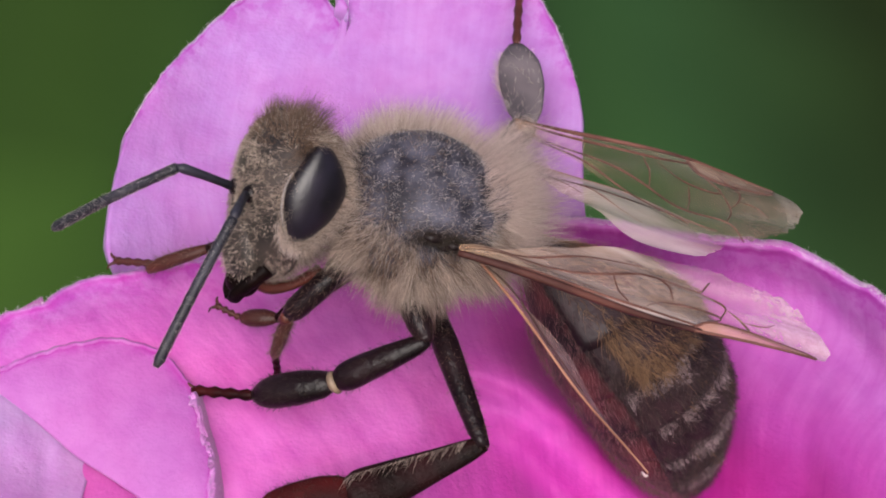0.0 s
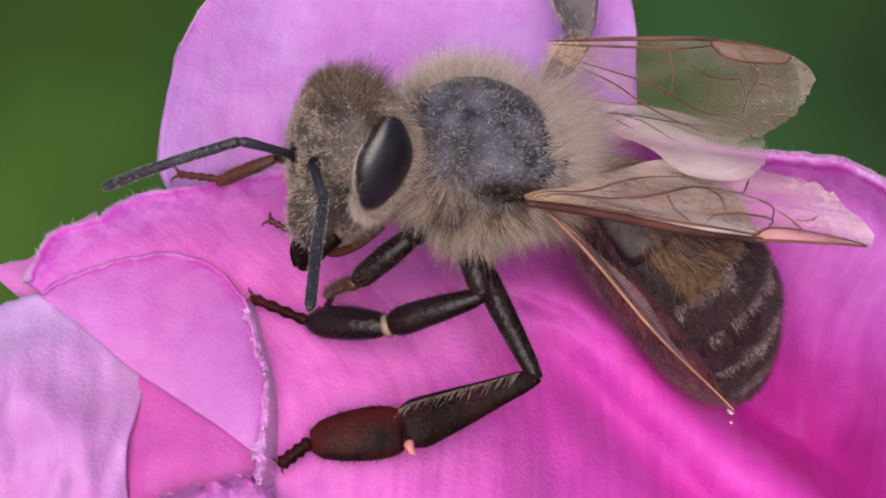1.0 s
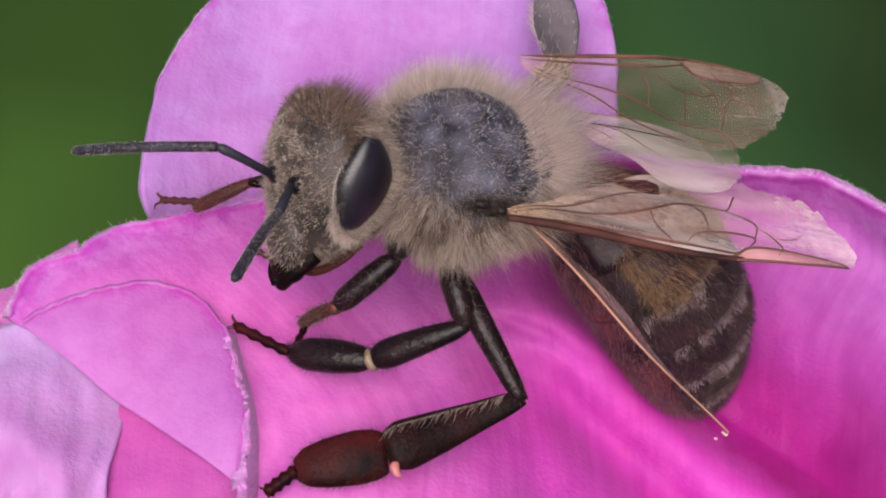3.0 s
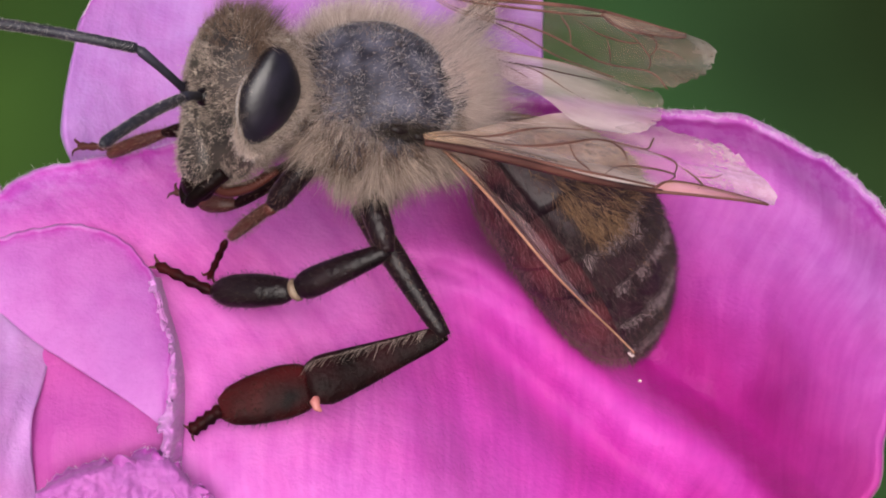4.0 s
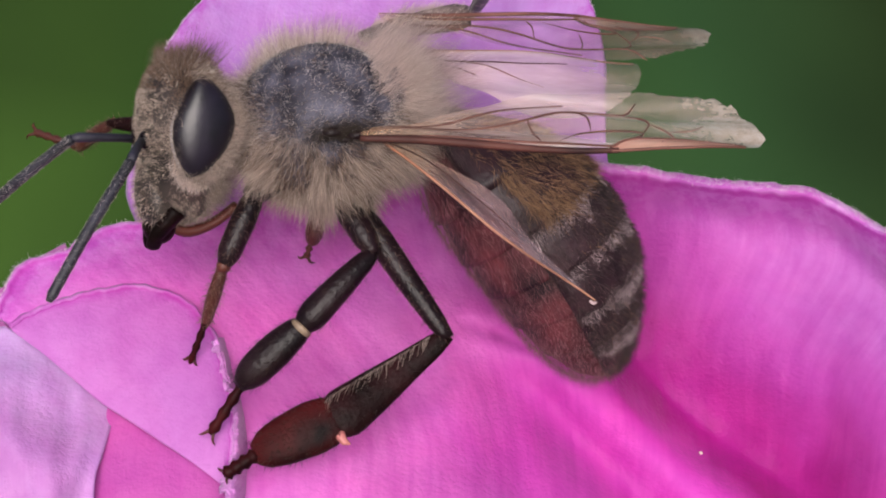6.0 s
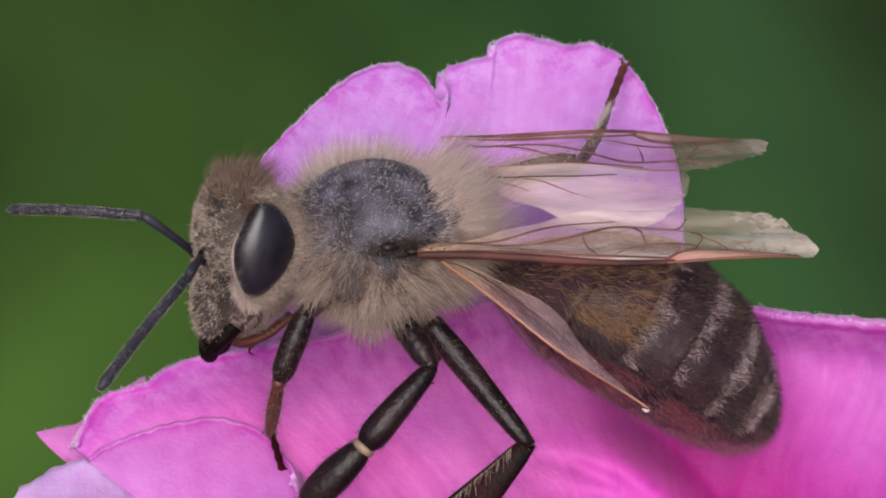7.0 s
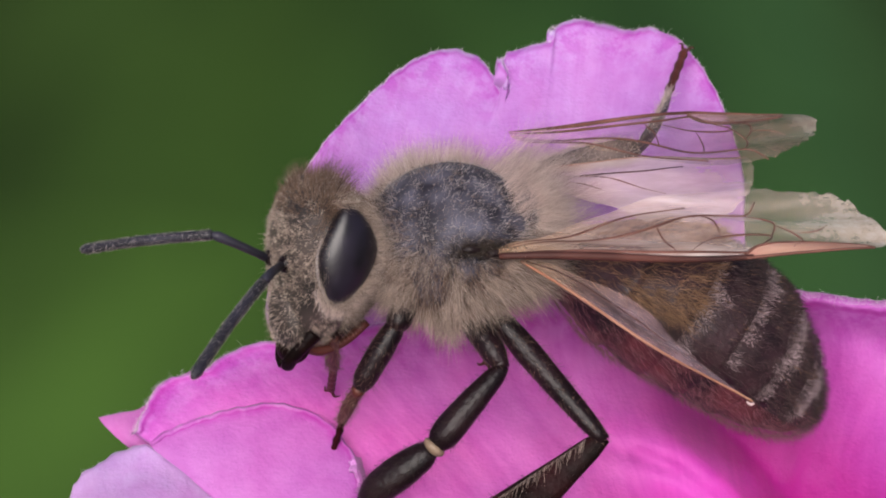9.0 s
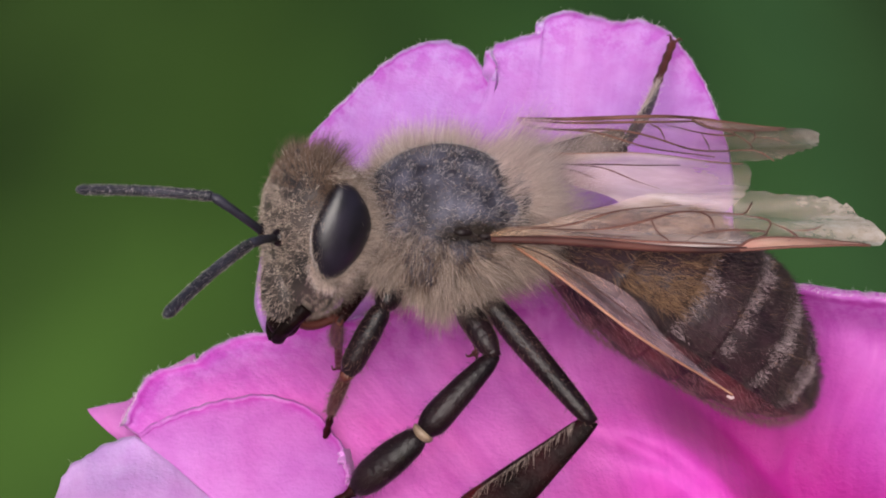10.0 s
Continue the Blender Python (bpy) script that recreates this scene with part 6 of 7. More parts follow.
        (8.5, -0.95, 1.75, 0.3, -4.1, 7.5, 123.4), (9, -0.95, 1.75, 0.3, -1.7, 7.4, 122.8),
        (9.5, -0.95, 1.75, 0.3, 0.7, 7.2, 121.4), (10, -0.95, 1.75, 0.3, -3.4, 7.3, 120.7),
    ]))
    walk(LIMB['abdomen'], part_rows([
        (0, -3.268, 0.264, -0.752, -18, 41.7, 163.9), (0.5, -3.078, 0.294, -0.525, -18, 38.5, 158),
        (1, -2.857, 0.191, -0.306, -18, 36.9, 159.3), (1.5, -2.665, 0.125, -0.139, -18, 35.2, 158.3),
        (2, -2.686, 0.132, -0.165, -18, 36.2, 158.6), (2.5, -2.788, 0.173, -0.268, -18, 38, 158.5),
        (2.7, -2.741, 0.192, -0.281, -18, 41.2, 153.8), (3.1, -2.715, 0.166, -0.24, -17.9, 40.0, 155.9),
        (3.4, -2.681, 0.133, -0.185, -17.9, 38.3, 158.7), (3.8, -2.655, 0.107, -0.144, -18, 37.1, 160.7),
        (4, -3.009, 0.238, -0.49, -25, 40.1, 160.1), (4.5, -2.36, 0.161, -0.468, -43, 49.5, 160.7),
        (5, -2.364, 0.007, 0.078, -54, 55.1, 153.6), (5.5, -2.487, 0.071, -0.206, -62, 63.2, 152.7),
        (5.7, -2.416, 0.046, -0.519, -45, 55.9, 144.7), (5.95, -2.515, 0.082, -0.572, -39.4, 52.9, 148.2),
        (6.2, -2.742, 0.166, -0.693, -28.9, 45.6, 153.8), (6.5, -3.033, 0.272, -0.848, -18.3, 35.5, 157.6),
        (6.8, -3.171, 0.323, -0.921, -14, 30.6, 158.5), (7, -3.221, 0.347, -0.86, -14, 26.1, 158.3),
        (7.5, -3.038, 0.311, -0.827, -14, 29.5, 155.7), (8, -2.724, 0.179, -0.632, -14, 29.2, 154.5),
        (8.5, -2.717, 0.148, -0.691, -14, 36.4, 158.1), (9, -2.694, 0.132, -0.6, -14, 28.5, 159),
        (9.5, -3.208, 0.369, -0.842, -14, 25.4, 156.7), (10, -2.74, 0.145, -0.617, -14, 27.6, 159.6),
    ]))
    walk(LIMB['left_front_femur'], part_rows([
        (0, 1, 0.7, -0.9, -28.3, 33.1, 18.4), (0.5, 1, 0.7, -0.9, 3.3, 49.2, 61.9),
        (1, 1, 0.7, -0.9, 13, 47.4, 75.4), (1.5, 1, 0.7, -0.9, 22.8, 46.4, 88.1),
        (2, 1, 0.7, -0.9, 22.4, 45.7, 87.7), (2.5, 1, 0.7, -0.9, 14.5, 46.9, 77.3),
        (2.7, 1, 0.7, -0.9, 15.4, 49.5, 80.3), (3.1, 1.0, 0.7, -0.9, 14.2, 48.0, 77.5),
        (3.4, 1.0, 0.7, -0.9, 12.7, 46.0, 74.1), (3.8, 1, 0.7, -0.9, 11.8, 44.5, 71.6),
        (4, 1, 0.7, -0.9, -161, -74.3, 44.7), (4.5, 1, 0.7, -0.9, -20.1, 40.6, 31.5),
        (5, 1, 0.7, -0.9, 27.9, 31.3, 97.9), (5.5, 1, 0.7, -0.9, -11.3, 43.6, 43),
        (5.7, 1, 0.7, -0.9, -41, 19.4, 14), (5.95, 1.0, 0.7, -0.9, -41.1, 19.2, 13.6),
        (6.2, 1.0, 0.7, -0.9, -41.3, 18.8, 12.6), (6.5, 1.0, 0.7, -0.9, -41.6, 18.3, 11.3),
        (6.8, 1, 0.7, -0.9, -41.7, 18.1, 10.7), (7, 1, 0.7, -0.9, -34.3, 28.6, 21),
        (7.5, 1, 0.7, -0.9, -10.2, 46.8, 57.3), (8, 1, 0.7, -0.9, -17.9, 41.5, 40.4),
        (8.5, 1, 0.7, -0.9, -34.6, 32.3, 23.4), (9, 1, 0.7, -0.9, -14, 44.1, 50.2),
        (9.5, 1, 0.7, -0.9, -16.6, 42.5, 46.8), (10, 1, 0.7, -0.9, -20, 44.3, 41.5),
    ]))
    walk(LIMB['left_front_tibia'], part_rows([
        (0, 1.318, 0.806, -1.119, -32.4, 57.6, 16.7), (0.5, 1.166, 1.012, -1.31, -26.5, 56, 15.7),
        (1, 1.097, 1.073, -1.32, -29.1, 55.7, 10.9), (1.5, 1.02, 1.28, -1.51, -31.1, 52.5, 3.4),
        (2, 1.022, 1.241, -1.455, -30, 58.7, 8.8), (2.5, 1.089, 1.097, -1.335, -24.6, 58.2, 18.3),
        (2.7, 1.09, 1.226, -1.526, -21.7, 48.8, 18), (3.1, 1.105, 1.174, -1.44, -23.8, 52.0, 16.2),
        (3.4, 1.114, 1.099, -1.331, -27.2, 56.1, 13.2), (3.8, 1.113, 1.04, -1.252, -30.2, 59.1, 10.5),
        (4, 1.029, 0.729, -0.755, -26.3, 63.9, 21.2), (4.5, 1.444, 0.972, -1.347, -55.4, 48.5, -26.7),
        (5, 0.959, 0.995, -1.081, -34.8, 57.3, 3.9), (5.5, 1.312, 0.991, -1.307, -28.7, 49.8, 17.1),
        (5.7, 1.49, 0.822, -1.078, -25.4, 47.4, 44.2), (5.95, 1.508, 0.822, -1.082, -25.8, 49.1, 43.2),
        (6.2, 1.55, 0.823, -1.092, -27.0, 52.8, 40.8), (6.5, 1.603, 0.821, -1.104, -29.1, 57.6, 37.1),
        (6.8, 1.629, 0.819, -1.109, -30.4, 59.8, 35.1), (7, 1.476, 0.882, -1.178, -23.4, 62.5, 40.8),
        (7.5, 1.222, 1.046, -1.337, -38.7, 56, 17.4), (8, 1.319, 0.971, -1.27, -30.8, 56.4, 22.5),
        (8.5, 1.493, 0.914, -1.24, -30.5, 63.3, 34.4), (9, 1.276, 1.032, -1.318, -40, 60.1, 15.4),
        (9.5, 1.315, 1.036, -1.323, -43.4, 64.2, 12.9), (10, 1.371, 1.028, -1.383, -34.9, 61.6, 22.6),
    ]))
    walk(LIMB['left_front_basitarsus'], part_rows([
        (0, 2.102, 1.042, -2.408, -159.4, 78.9, -98.4), (0.5, 1.957, 1.234, -2.53, -88.4, 65.4, -66.1),
        (1, 1.933, 1.235, -2.569, -83.9, 57.2, -76.2), (1.5, 1.872, 1.331, -2.625, -69.8, 51.6, -70.5),
        (2, 1.713, 1.347, -2.604, -60.2, 41.2, -76.4), (2.5, 1.838, 1.345, -2.604, -71.3, 52.5, -67.6),
        (2.7, 2.074, 1.545, -2.709, -73.1, 61.6, -60.3), (3.1, 2.03, 1.442, -2.673, -75.2, 60.2, -62.6),
        (3.4, 1.959, 1.297, -2.621, -77.6, 58.4, -65.5), (3.8, 1.895, 1.184, -2.58, -79.3, 56.9, -67.4),
        (4, 1.663, 0.975, -2.146, -72.1, 65.4, -40.9), (4.5, 2.25, 0.566, -2.365, -179.4, 51.7, -119.8),
        (5, 1.78, 1.051, -2.364, -63.4, 40.9, -77.3), (5.5, 2.41, 1.329, -2.668, -66.6, 61.9, -34),
        (5.7, 2.294, 1.604, -2.297, -65.3, 70.6, -1.3), (5.95, 2.297, 1.564, -2.33, -69.5, 72.5, -4.9),
        (6.2, 2.3, 1.471, -2.399, -82.9, 76.4, -16.8), (6.5, 2.298, 1.348, -2.476, -112.3, 79.7, -44.5),
        (6.8, 2.295, 1.288, -2.508, -130.6, 80, -61.9), (7, 2.043, 1.371, -2.616, -137.8, 79.8, -72.8),
        (7.5, 2.234, 1.362, -2.91, -100, 55.4, -69.6), (8, 2.229, 1.349, -2.754, -95, 60.2, -64.7),
        (8.5, 2.043, 1.29, -2.563, -102.6, 62.7, -57.5), (9, 1.998, 1.23, -2.619, -110.8, 62, -70.3),
        (9.5, 1.964, 1.185, -2.699, -137.9, 71.4, -81.4), (10, 2.075, 1.321, -2.791, -122, 66.8, -74.1),
    ]))
    walk(LIMB['left_front_tarsus'], part_rows([
        (0, 2.063, 0.78, -3.754, 135.3, 61.2, -129.6), (0.5, 2.161, 0.774, -3.629, -142, 71.4, -101.1),
        (1, 2.077, 0.648, -3.509, -166.1, 68.8, -117.7), (1.5, 2.107, 0.667, -3.515, -135, 61.1, -112.2),
        (2, 1.907, 0.546, -3.326, -141.5, 77, -98.6), (2.5, 2.102, 0.702, -3.508, -113.9, 76.8, -74),
        (2.7, 2.33, 1.094, -3.67, -116.1, 82.8, -70.5), (3.1, 2.288, 0.941, -3.66, 45.5, 96.1, 93.9),
        (3.4, 2.219, 0.728, -3.64, 14.6, 95.8, 66.8), (3.8, 2.155, 0.56, -3.62, 173.2, 83.5, -131.8),
        (4, 2.171, 0.535, -3.612, -79.4, 87.1, -24.9), (4.5, 1.872, -0.093, -3.328, 109.8, 59.3, -154.8),
        (5, 1.966, 0.224, -3.098, -101.3, 84, -53.1), (5.5, 2.953, 0.963, -3.895, -48.8, 67, -5.5),
        (5.7, 2.721, 1.595, -3.506, -54.5, 58.8, 3.4), (5.95, 2.685, 1.532, -3.561, -54.1, 65.2, 8.9),
        (6.2, 2.595, 1.382, -3.673, -40.4, 79.2, 34.0), (6.5, 2.469, 1.179, -3.792, -109.9, 101.8, -21.2),
        (6.8, 2.406, 1.08, -3.837, 79.7, 69.7, 175.3), (7, 2.112, 1.148, -3.916, 81.7, 73.1, 170.1),
        (7.5, 2.444, 0.797, -3.786, -163.6, 83.2, -94.1), (8, 2.461, 0.857, -3.705, -172.3, 84.8, -106.5),
        (8.5, 2.335, 0.831, -3.614, -112.5, 79.4, -47.3), (9, 2.183, 0.714, -3.651, -104.9, 76.1, -48.6),
        (9.5, 2.029, 0.758, -3.986, -141.2, 67.9, -86.4), (10, 2.202, 0.871, -3.88, -121.6, 78.1, -62.4),
    ]))
    walk(LIMB['left_middle_femur'], part_rows([
        (0, 0.028, 0.681, -1.351, 29.4, 18.8, 115), (0.5, -0.017, 0.797, -1.388, 30.9, 19.3, 111.2),
        (1, -0.053, 0.782, -1.36, 29.7, 23, 105), (1.5, -0.021, 0.788, -1.396, 30.5, 22.2, 103.4),
        (2, -0.09, 0.914, -1.436, 31.4, 24.2, 105.1), (2.5, -0.084, 0.913, -1.442, 29.3, 25.7, 103.7),
        (2.7, -0.071, 1.127, -1.578, 27.4, 25.1, 105.6), (3.1, -0.064, 1.074, -1.55, 28.5, 25.9, 105.0),
        (3.4, -0.056, 1.003, -1.514, 29.9, 26.9, 104.2), (3.8, -0.049, 0.95, -1.486, 30.9, 27.7, 103.6),
        (4, -0.136, 0.943, -1.464, 31.4, 25.9, 107.6), (4.5, 0.138, 0.932, -1.585, 20.9, 38.7, 90.1),
        (5, 0.071, 0.793, -1.443, 29.5, 27.6, 100.5), (5.5, -0.227, 0.595, -1.06, 43.7, -5.5, 132.3),
        (5.7, -0.202, 0.812, -1.35, 23, 31.2, 113.6), (5.95, -0.22, 0.816, -1.351, 23.6, 30.9, 113.8),
        (6.2, -0.261, 0.825, -1.352, 25.0, 30.1, 114.2), (6.5, -0.314, 0.837, -1.354, 26.7, 29.1, 114.7),
        (6.8, -0.339, 0.842, -1.355, 27.5, 28.6, 114.9), (7, -0.391, 0.888, -1.362, 31.1, 26, 116.9),
        (7.5, -0.242, 0.83, -1.358, 27.1, 30.3, 109.3), (8, -0.281, 0.905, -1.403, 28.4, 27.4, 108.9),
        (8.5, -0.283, 0.836, -1.37, 25, 30.3, 110), (9, -0.238, 0.829, -1.301, 31.8, 27.6, 113.8),
        (9.5, -0.363, 0.924, -1.387, 33.3, 29, 113.8), (10, -0.282, 0.903, -1.385, 31, 28.4, 113.7),
    ]))
    walk(LIMB['left_middle_tibia'], part_rows([
        (0, -0.539, 1.899, -1.809, -40.4, 46.1, -2.4), (0.5, -0.501, 2.047, -1.857, -38, 42.6, -10.1),
        (1, -0.393, 2.044, -1.914, -41, 43.9, -14.9), (1.5, -0.326, 2.067, -1.933, -39.4, 44.4, -14.7),
        (2, -0.428, 2.164, -2.018, -42.4, 42.8, -19.6), (2.5, -0.388, 2.156, -2.058, -40.6, 44.9, -13.7),
        (2.7, -0.416, 2.365, -2.181, -34.3, 42.3, -8.6), (3.1, -0.394, 2.307, -2.171, -36.8, 44.0, -10.5),
        (3.4, -0.366, 2.23, -2.157, -40.4, 46.1, -13.4), (3.8, -0.345, 2.171, -2.147, -43.3, 47.6, -15.7),
        (4, -0.522, 2.16, -2.085, -45.2, 48, -15), (4.5, 0.136, 2.04, -2.472, -50.6, 43.9, -20.9),
        (5, -0.159, 2.03, -2.1, -44.6, 42.6, -19.6), (5.5, -1.177, 1.641, -0.925, -33.8, 52.4, 9.6),
        (5.7, -0.689, 1.925, -2.086, -35.3, 31.5, 26.8), (5.95, -0.712, 1.931, -2.079, -35.7, 33.2, 25.6),
        (6.2, -0.766, 1.946, -2.064, -36.9, 36.9, 22.8), (6.5, -0.833, 1.964, -2.044, -38.9, 41.6, 18.7),
        (6.8, -0.865, 1.973, -2.034, -40, 43.8, 16.6), (7, -0.968, 2.027, -1.984, -35.7, 46.5, 19.6),
        (7.5, -0.648, 1.987, -2.074, -39.4, 46.4, 13.6), (8, -0.689, 2.098, -2.056, -33.5, 41.8, 15.2),
        (8.5, -0.702, 1.988, -2.087, -40.8, 44.4, 13.9), (9, -0.745, 1.981, -1.959, -37.9, 47.1, 14.8),
        (9.5, -0.864, 2.06, -2.075, -40.8, 48.5, 11.9), (10, -0.783, 2.047, -2.061, -36.9, 45.7, 15.6),
    ]))
    walk(LIMB['left_middle_basitarsus'], part_rows([
        (0, 0.968, 1.837, -3.374, -45.2, 38, -19.3), (0.5, 1.092, 1.763, -3.346, -42.5, 33, -28.1),
        (1, 1.106, 1.644, -3.409, -44.6, 31.3, -34), (1.5, 1.246, 1.655, -3.526, -44, 28.9, -37.6),
        (2, 1.07, 1.631, -3.492, -45.1, 28.4, -38.4), (2.5, 1.099, 1.794, -3.583, -44.2, 28.5, -35),
        (2.7, 1.167, 2.125, -3.637, -38.9, 27.4, -32), (3.1, 1.13, 2.024, -3.666, -41.2, 29.0, -32.6),
        (3.4, 1.079, 1.887, -3.7, -44.4, 31.1, -33.6), (3.8, 1.039, 1.783, -3.721, -46.9, 32.7, -34.5),
        (4, 0.911, 1.775, -3.733, -48.1, 32.6, -34.4), (4.5, 1.602, 1.479, -3.984, -52.2, 33.1, -34.6),
        (5, 1.301, 1.512, -3.526, -47.2, 31.3, -34.4), (5.5, -0.04, 1.833, -2.422, -44.2, 49.5, -8.6),
        (5.7, 0.857, 2.705, -3.148, -42.4, 36.7, 13.1), (5.95, 0.822, 2.666, -3.191, -43.0, 38.2, 12.0),
        (6.2, 0.737, 2.575, -3.286, -44.5, 41.7, 9.4), (6.5, 0.613, 2.454, -3.398, -46.9, 46.1, 5.7),
        (6.8, 0.549, 2.395, -3.447, -48.3, 48.1, 3.7), (7, 0.41, 2.519, -3.525, -45.9, 49.6, 3.7),
        (7.5, 0.722, 2.319, -3.554, -49.4, 45.6, -4.3), (8, 0.779, 2.497, -3.414, -43.4, 40.2, -3.8),
        (8.5, 0.719, 2.339, -3.52, -49.7, 42.7, -3.6), (9, 0.704, 2.364, -3.575, -49.8, 42.5, -7.5),
        (9.5, 0.511, 2.351, -3.663, -52.3, 45.6, -8.3), (10, 0.696, 2.459, -3.637, -47.4, 45.8, -2.6),
    ]))
    walk(LIMB['left_middle_tarsus'], part_rows([
        (0, 2.337, 1.356, -4.508, -41.6, 22.6, -20.6), (0.5, 2.469, 1.028, -4.361, -40, 18.4, -30.8),
        (1, 2.396, 0.774, -4.355, -40.9, 10.2, -37.1), (1.5, 2.511, 0.682, -4.405, -40.4, 4.1, -44.2),
        (2, 2.352, 0.616, -4.375, -41, 2.7, -46.9), (2.5, 2.432, 0.859, -4.468, -40.6, 5, -43.7),
        (2.7, 2.564, 1.254, -4.491, -36.7, 8.3, -40.1), (3.1, 2.501, 1.147, -4.569, -38.5, 8.0, -40.8),
        (3.4, 2.411, 1.002, -4.666, -41.0, 7.6, -41.7), (3.8, 2.34, 0.891, -4.734, -42.8, 7.2, -42.3),
        (4, 2.204, 0.89, -4.737, -43.1, 7.4, -41), (4.5, 2.89, 0.59, -5.005, -45.7, 5.4, -41.3),
        (5, 2.631, 0.6, -4.509, -43.4, 7.1, -42), (5.5, 1.134, 1.655, -3.815, -43.8, 47.1, -9),
        (5.7, 2.072, 2.987, -4.078, -36.2, 52.9, 28.5), (5.95, 2.04, 2.925, -4.172, -38.6, 51.6, 24.0),
        (6.2, 1.952, 2.777, -4.384, -43.0, 48.2, 14.6), (6.5, 1.811, 2.573, -4.648, -47.2, 43.2, 3.9),
        (6.8, 1.732, 2.472, -4.768, -48.6, 40.7, -0.7), (7, 1.501, 2.588, -4.811, -45.6, 46, 2.5),
        (7.5, 1.916, 2.229, -4.777, -48.5, 36.2, -7.4), (8, 2.14, 2.406, -4.566, -42.8, 41.7, -1.9),
        (8.5, 2.003, 2.259, -4.707, -49.1, 32.9, -8.3), (9, 1.892, 2.207, -4.672, -48.3, 41.8, -5),
        (9.5, 1.686, 2.18, -4.874, -51.3, 43.6, -7.2), (10, 1.876, 2.406, -4.85, -46.7, 43.9, -2.1),
    ]))
    walk(LIMB['left_hind_femur'], part_rows([
        (0, -0.985, 0.406, -2.194, 27.3, 18.0, 110.7), (0.5, -0.494, 0.798, -1.775, 34.3, 23.4, 118.2),
        (1, -0.452, 0.487, -1.924, 34.3, 18.9, 114.8), (1.5, -0.439, 0.595, -1.752, 35.6, 22.5, 114.0),
        (2, -0.31, 0.579, -1.805, 37.3, 20.6, 117.5), (2.5, -0.295, 0.735, -1.787, 37.1, 22.9, 119.5),
        (2.7, -0.213, 0.999, -1.796, 34.5, 23.7, 120.2), (3.1, -0.228, 0.94, -1.78, 36.2, 24.0, 120.7),
        (3.4, -0.248, 0.863, -1.76, 38.4, 24.3, 121.3), (3.8, -0.263, 0.804, -1.744, 40.1, 24.5, 121.8),
        (4, -0.217, 0.913, -1.987, 40.3, 22.5, 125.2), (4.5, 0.246, 0.792, -1.87, 42.0, 31.8, 123.7),
        (5, 0.298, 0.935, -1.756, 44.2, 29.0, 126.3), (5.5, -0.357, 0.673, -1.831, 36.5, 28.8, 116.5),
        (5.7, -0.498, 0.955, -1.633, 31.3, 38.7, 126.0), (5.95, -0.57, 0.989, -1.623, 32.1, 38.7, 126.6),
        (6.2, -0.736, 1.068, -1.601, 33.8, 38.5, 128.1), (6.5, -0.948, 1.168, -1.573, 36.0, 38.3, 130.0),
        (6.8, -1.048, 1.216, -1.56, 37.1, 38.2, 130.9), (7, -1.097, 1.201, -1.449, 39.9, 34.0, 132.9),
        (7.5, -0.85, 1.023, -1.398, 39.6, 34.3, 130.6), (8, -0.846, 1.12, -1.453, 38.7, 31.8, 128.2),
        (8.5, -0.828, 1.159, -1.315, 39.2, 37.0, 133.8), (9, -0.893, 1.169, -1.341, 42.7, 34.5, 133.2),
        (9.5, -0.851, 1.337, -1.303, 47.4, 34.9, 138.8), (10, -0.885, 1.124, -1.361, 41.7, 33.0, 133.1),
    ]))
    walk(LIMB['left_hind_tibia'], part_rows([
        (0, -2.046, 3.208, -3.166, -29.4, 28.1, 16.2), (0.5, -1.859, 3.346, -3.026, -26.9, 24.7, 10.7),
        (1, -1.703, 3.192, -2.943, -27, 27.1, 10.8), (1.5, -1.622, 3.255, -2.955, -27.9, 25.3, 5.8),
        (2, -1.671, 3.194, -2.914, -28.7, 27, 6.1), (2.5, -1.723, 3.262, -3.011, -28.4, 25.7, 8),
        (2.7, -1.665, 3.491, -3.062, -24, 23.4, 11.3), (3.1, -1.697, 3.416, -3.059, -25.3, 25.2, 10.7),
        (3.4, -1.74, 3.317, -3.053, -27.1, 27.5, 9.8), (3.8, -1.772, 3.242, -3.048, -28.5, 29.3, 9.1),
        (4, -1.893, 3.292, -3.192, -31.1, 28.2, 7.8), (4.5, -1.24, 3.02, -3.528, -35.5, 28.9, 5.8),
        (5, -1.333, 3.155, -3.285, -30.7, 26.7, 6.3), (5.5, -1.589, 3.144, -3.347, -35.3, 25.3, 3.4),
        (5.7, -1.945, 2.944, -3.6, -39.2, 23.5, 18.4), (5.95, -2.04, 2.963, -3.589, -38.8, 24.8, 18.9),
        (6.2, -2.258, 3.007, -3.562, -38.0, 27.8, 20.1), (6.5, -2.536, 3.062, -3.526, -36.7, 31.7, 21.8),
        (6.8, -2.668, 3.088, -3.508, -36, 33.5, 22.7), (7, -2.875, 3.113, -3.212, -31.5, 36.9, 25.7),
        (7.5, -2.542, 2.999, -3.174, -34.9, 35.4, 19.9), (8, -2.501, 3.223, -3.115, -32.7, 30.9, 16.1),
        (8.5, -2.569, 2.975, -3.211, -36.4, 36.8, 20.4), (9, -2.672, 3.061, -3.123, -36.8, 33.2, 15.3),
        (9.5, -2.796, 3.038, -3.105, -37.4, 37.7, 16.1), (10, -2.689, 3.053, -3.078, -34.9, 34.7, 17.8),
    ]))
    walk(LIMB['left_hind_basitarsus'], part_rows([
        (0, 0.414, 3.92, -4.534, -36, 24.7, 0.1), (0.5, 0.708, 3.832, -4.228, -32.7, 24.3, -2.7),
        (1, 0.907, 3.692, -4.303, -34.4, 23, -5.6), (1.5, 1.117, 3.536, -4.254, -34.2, 22.5, -8.5),
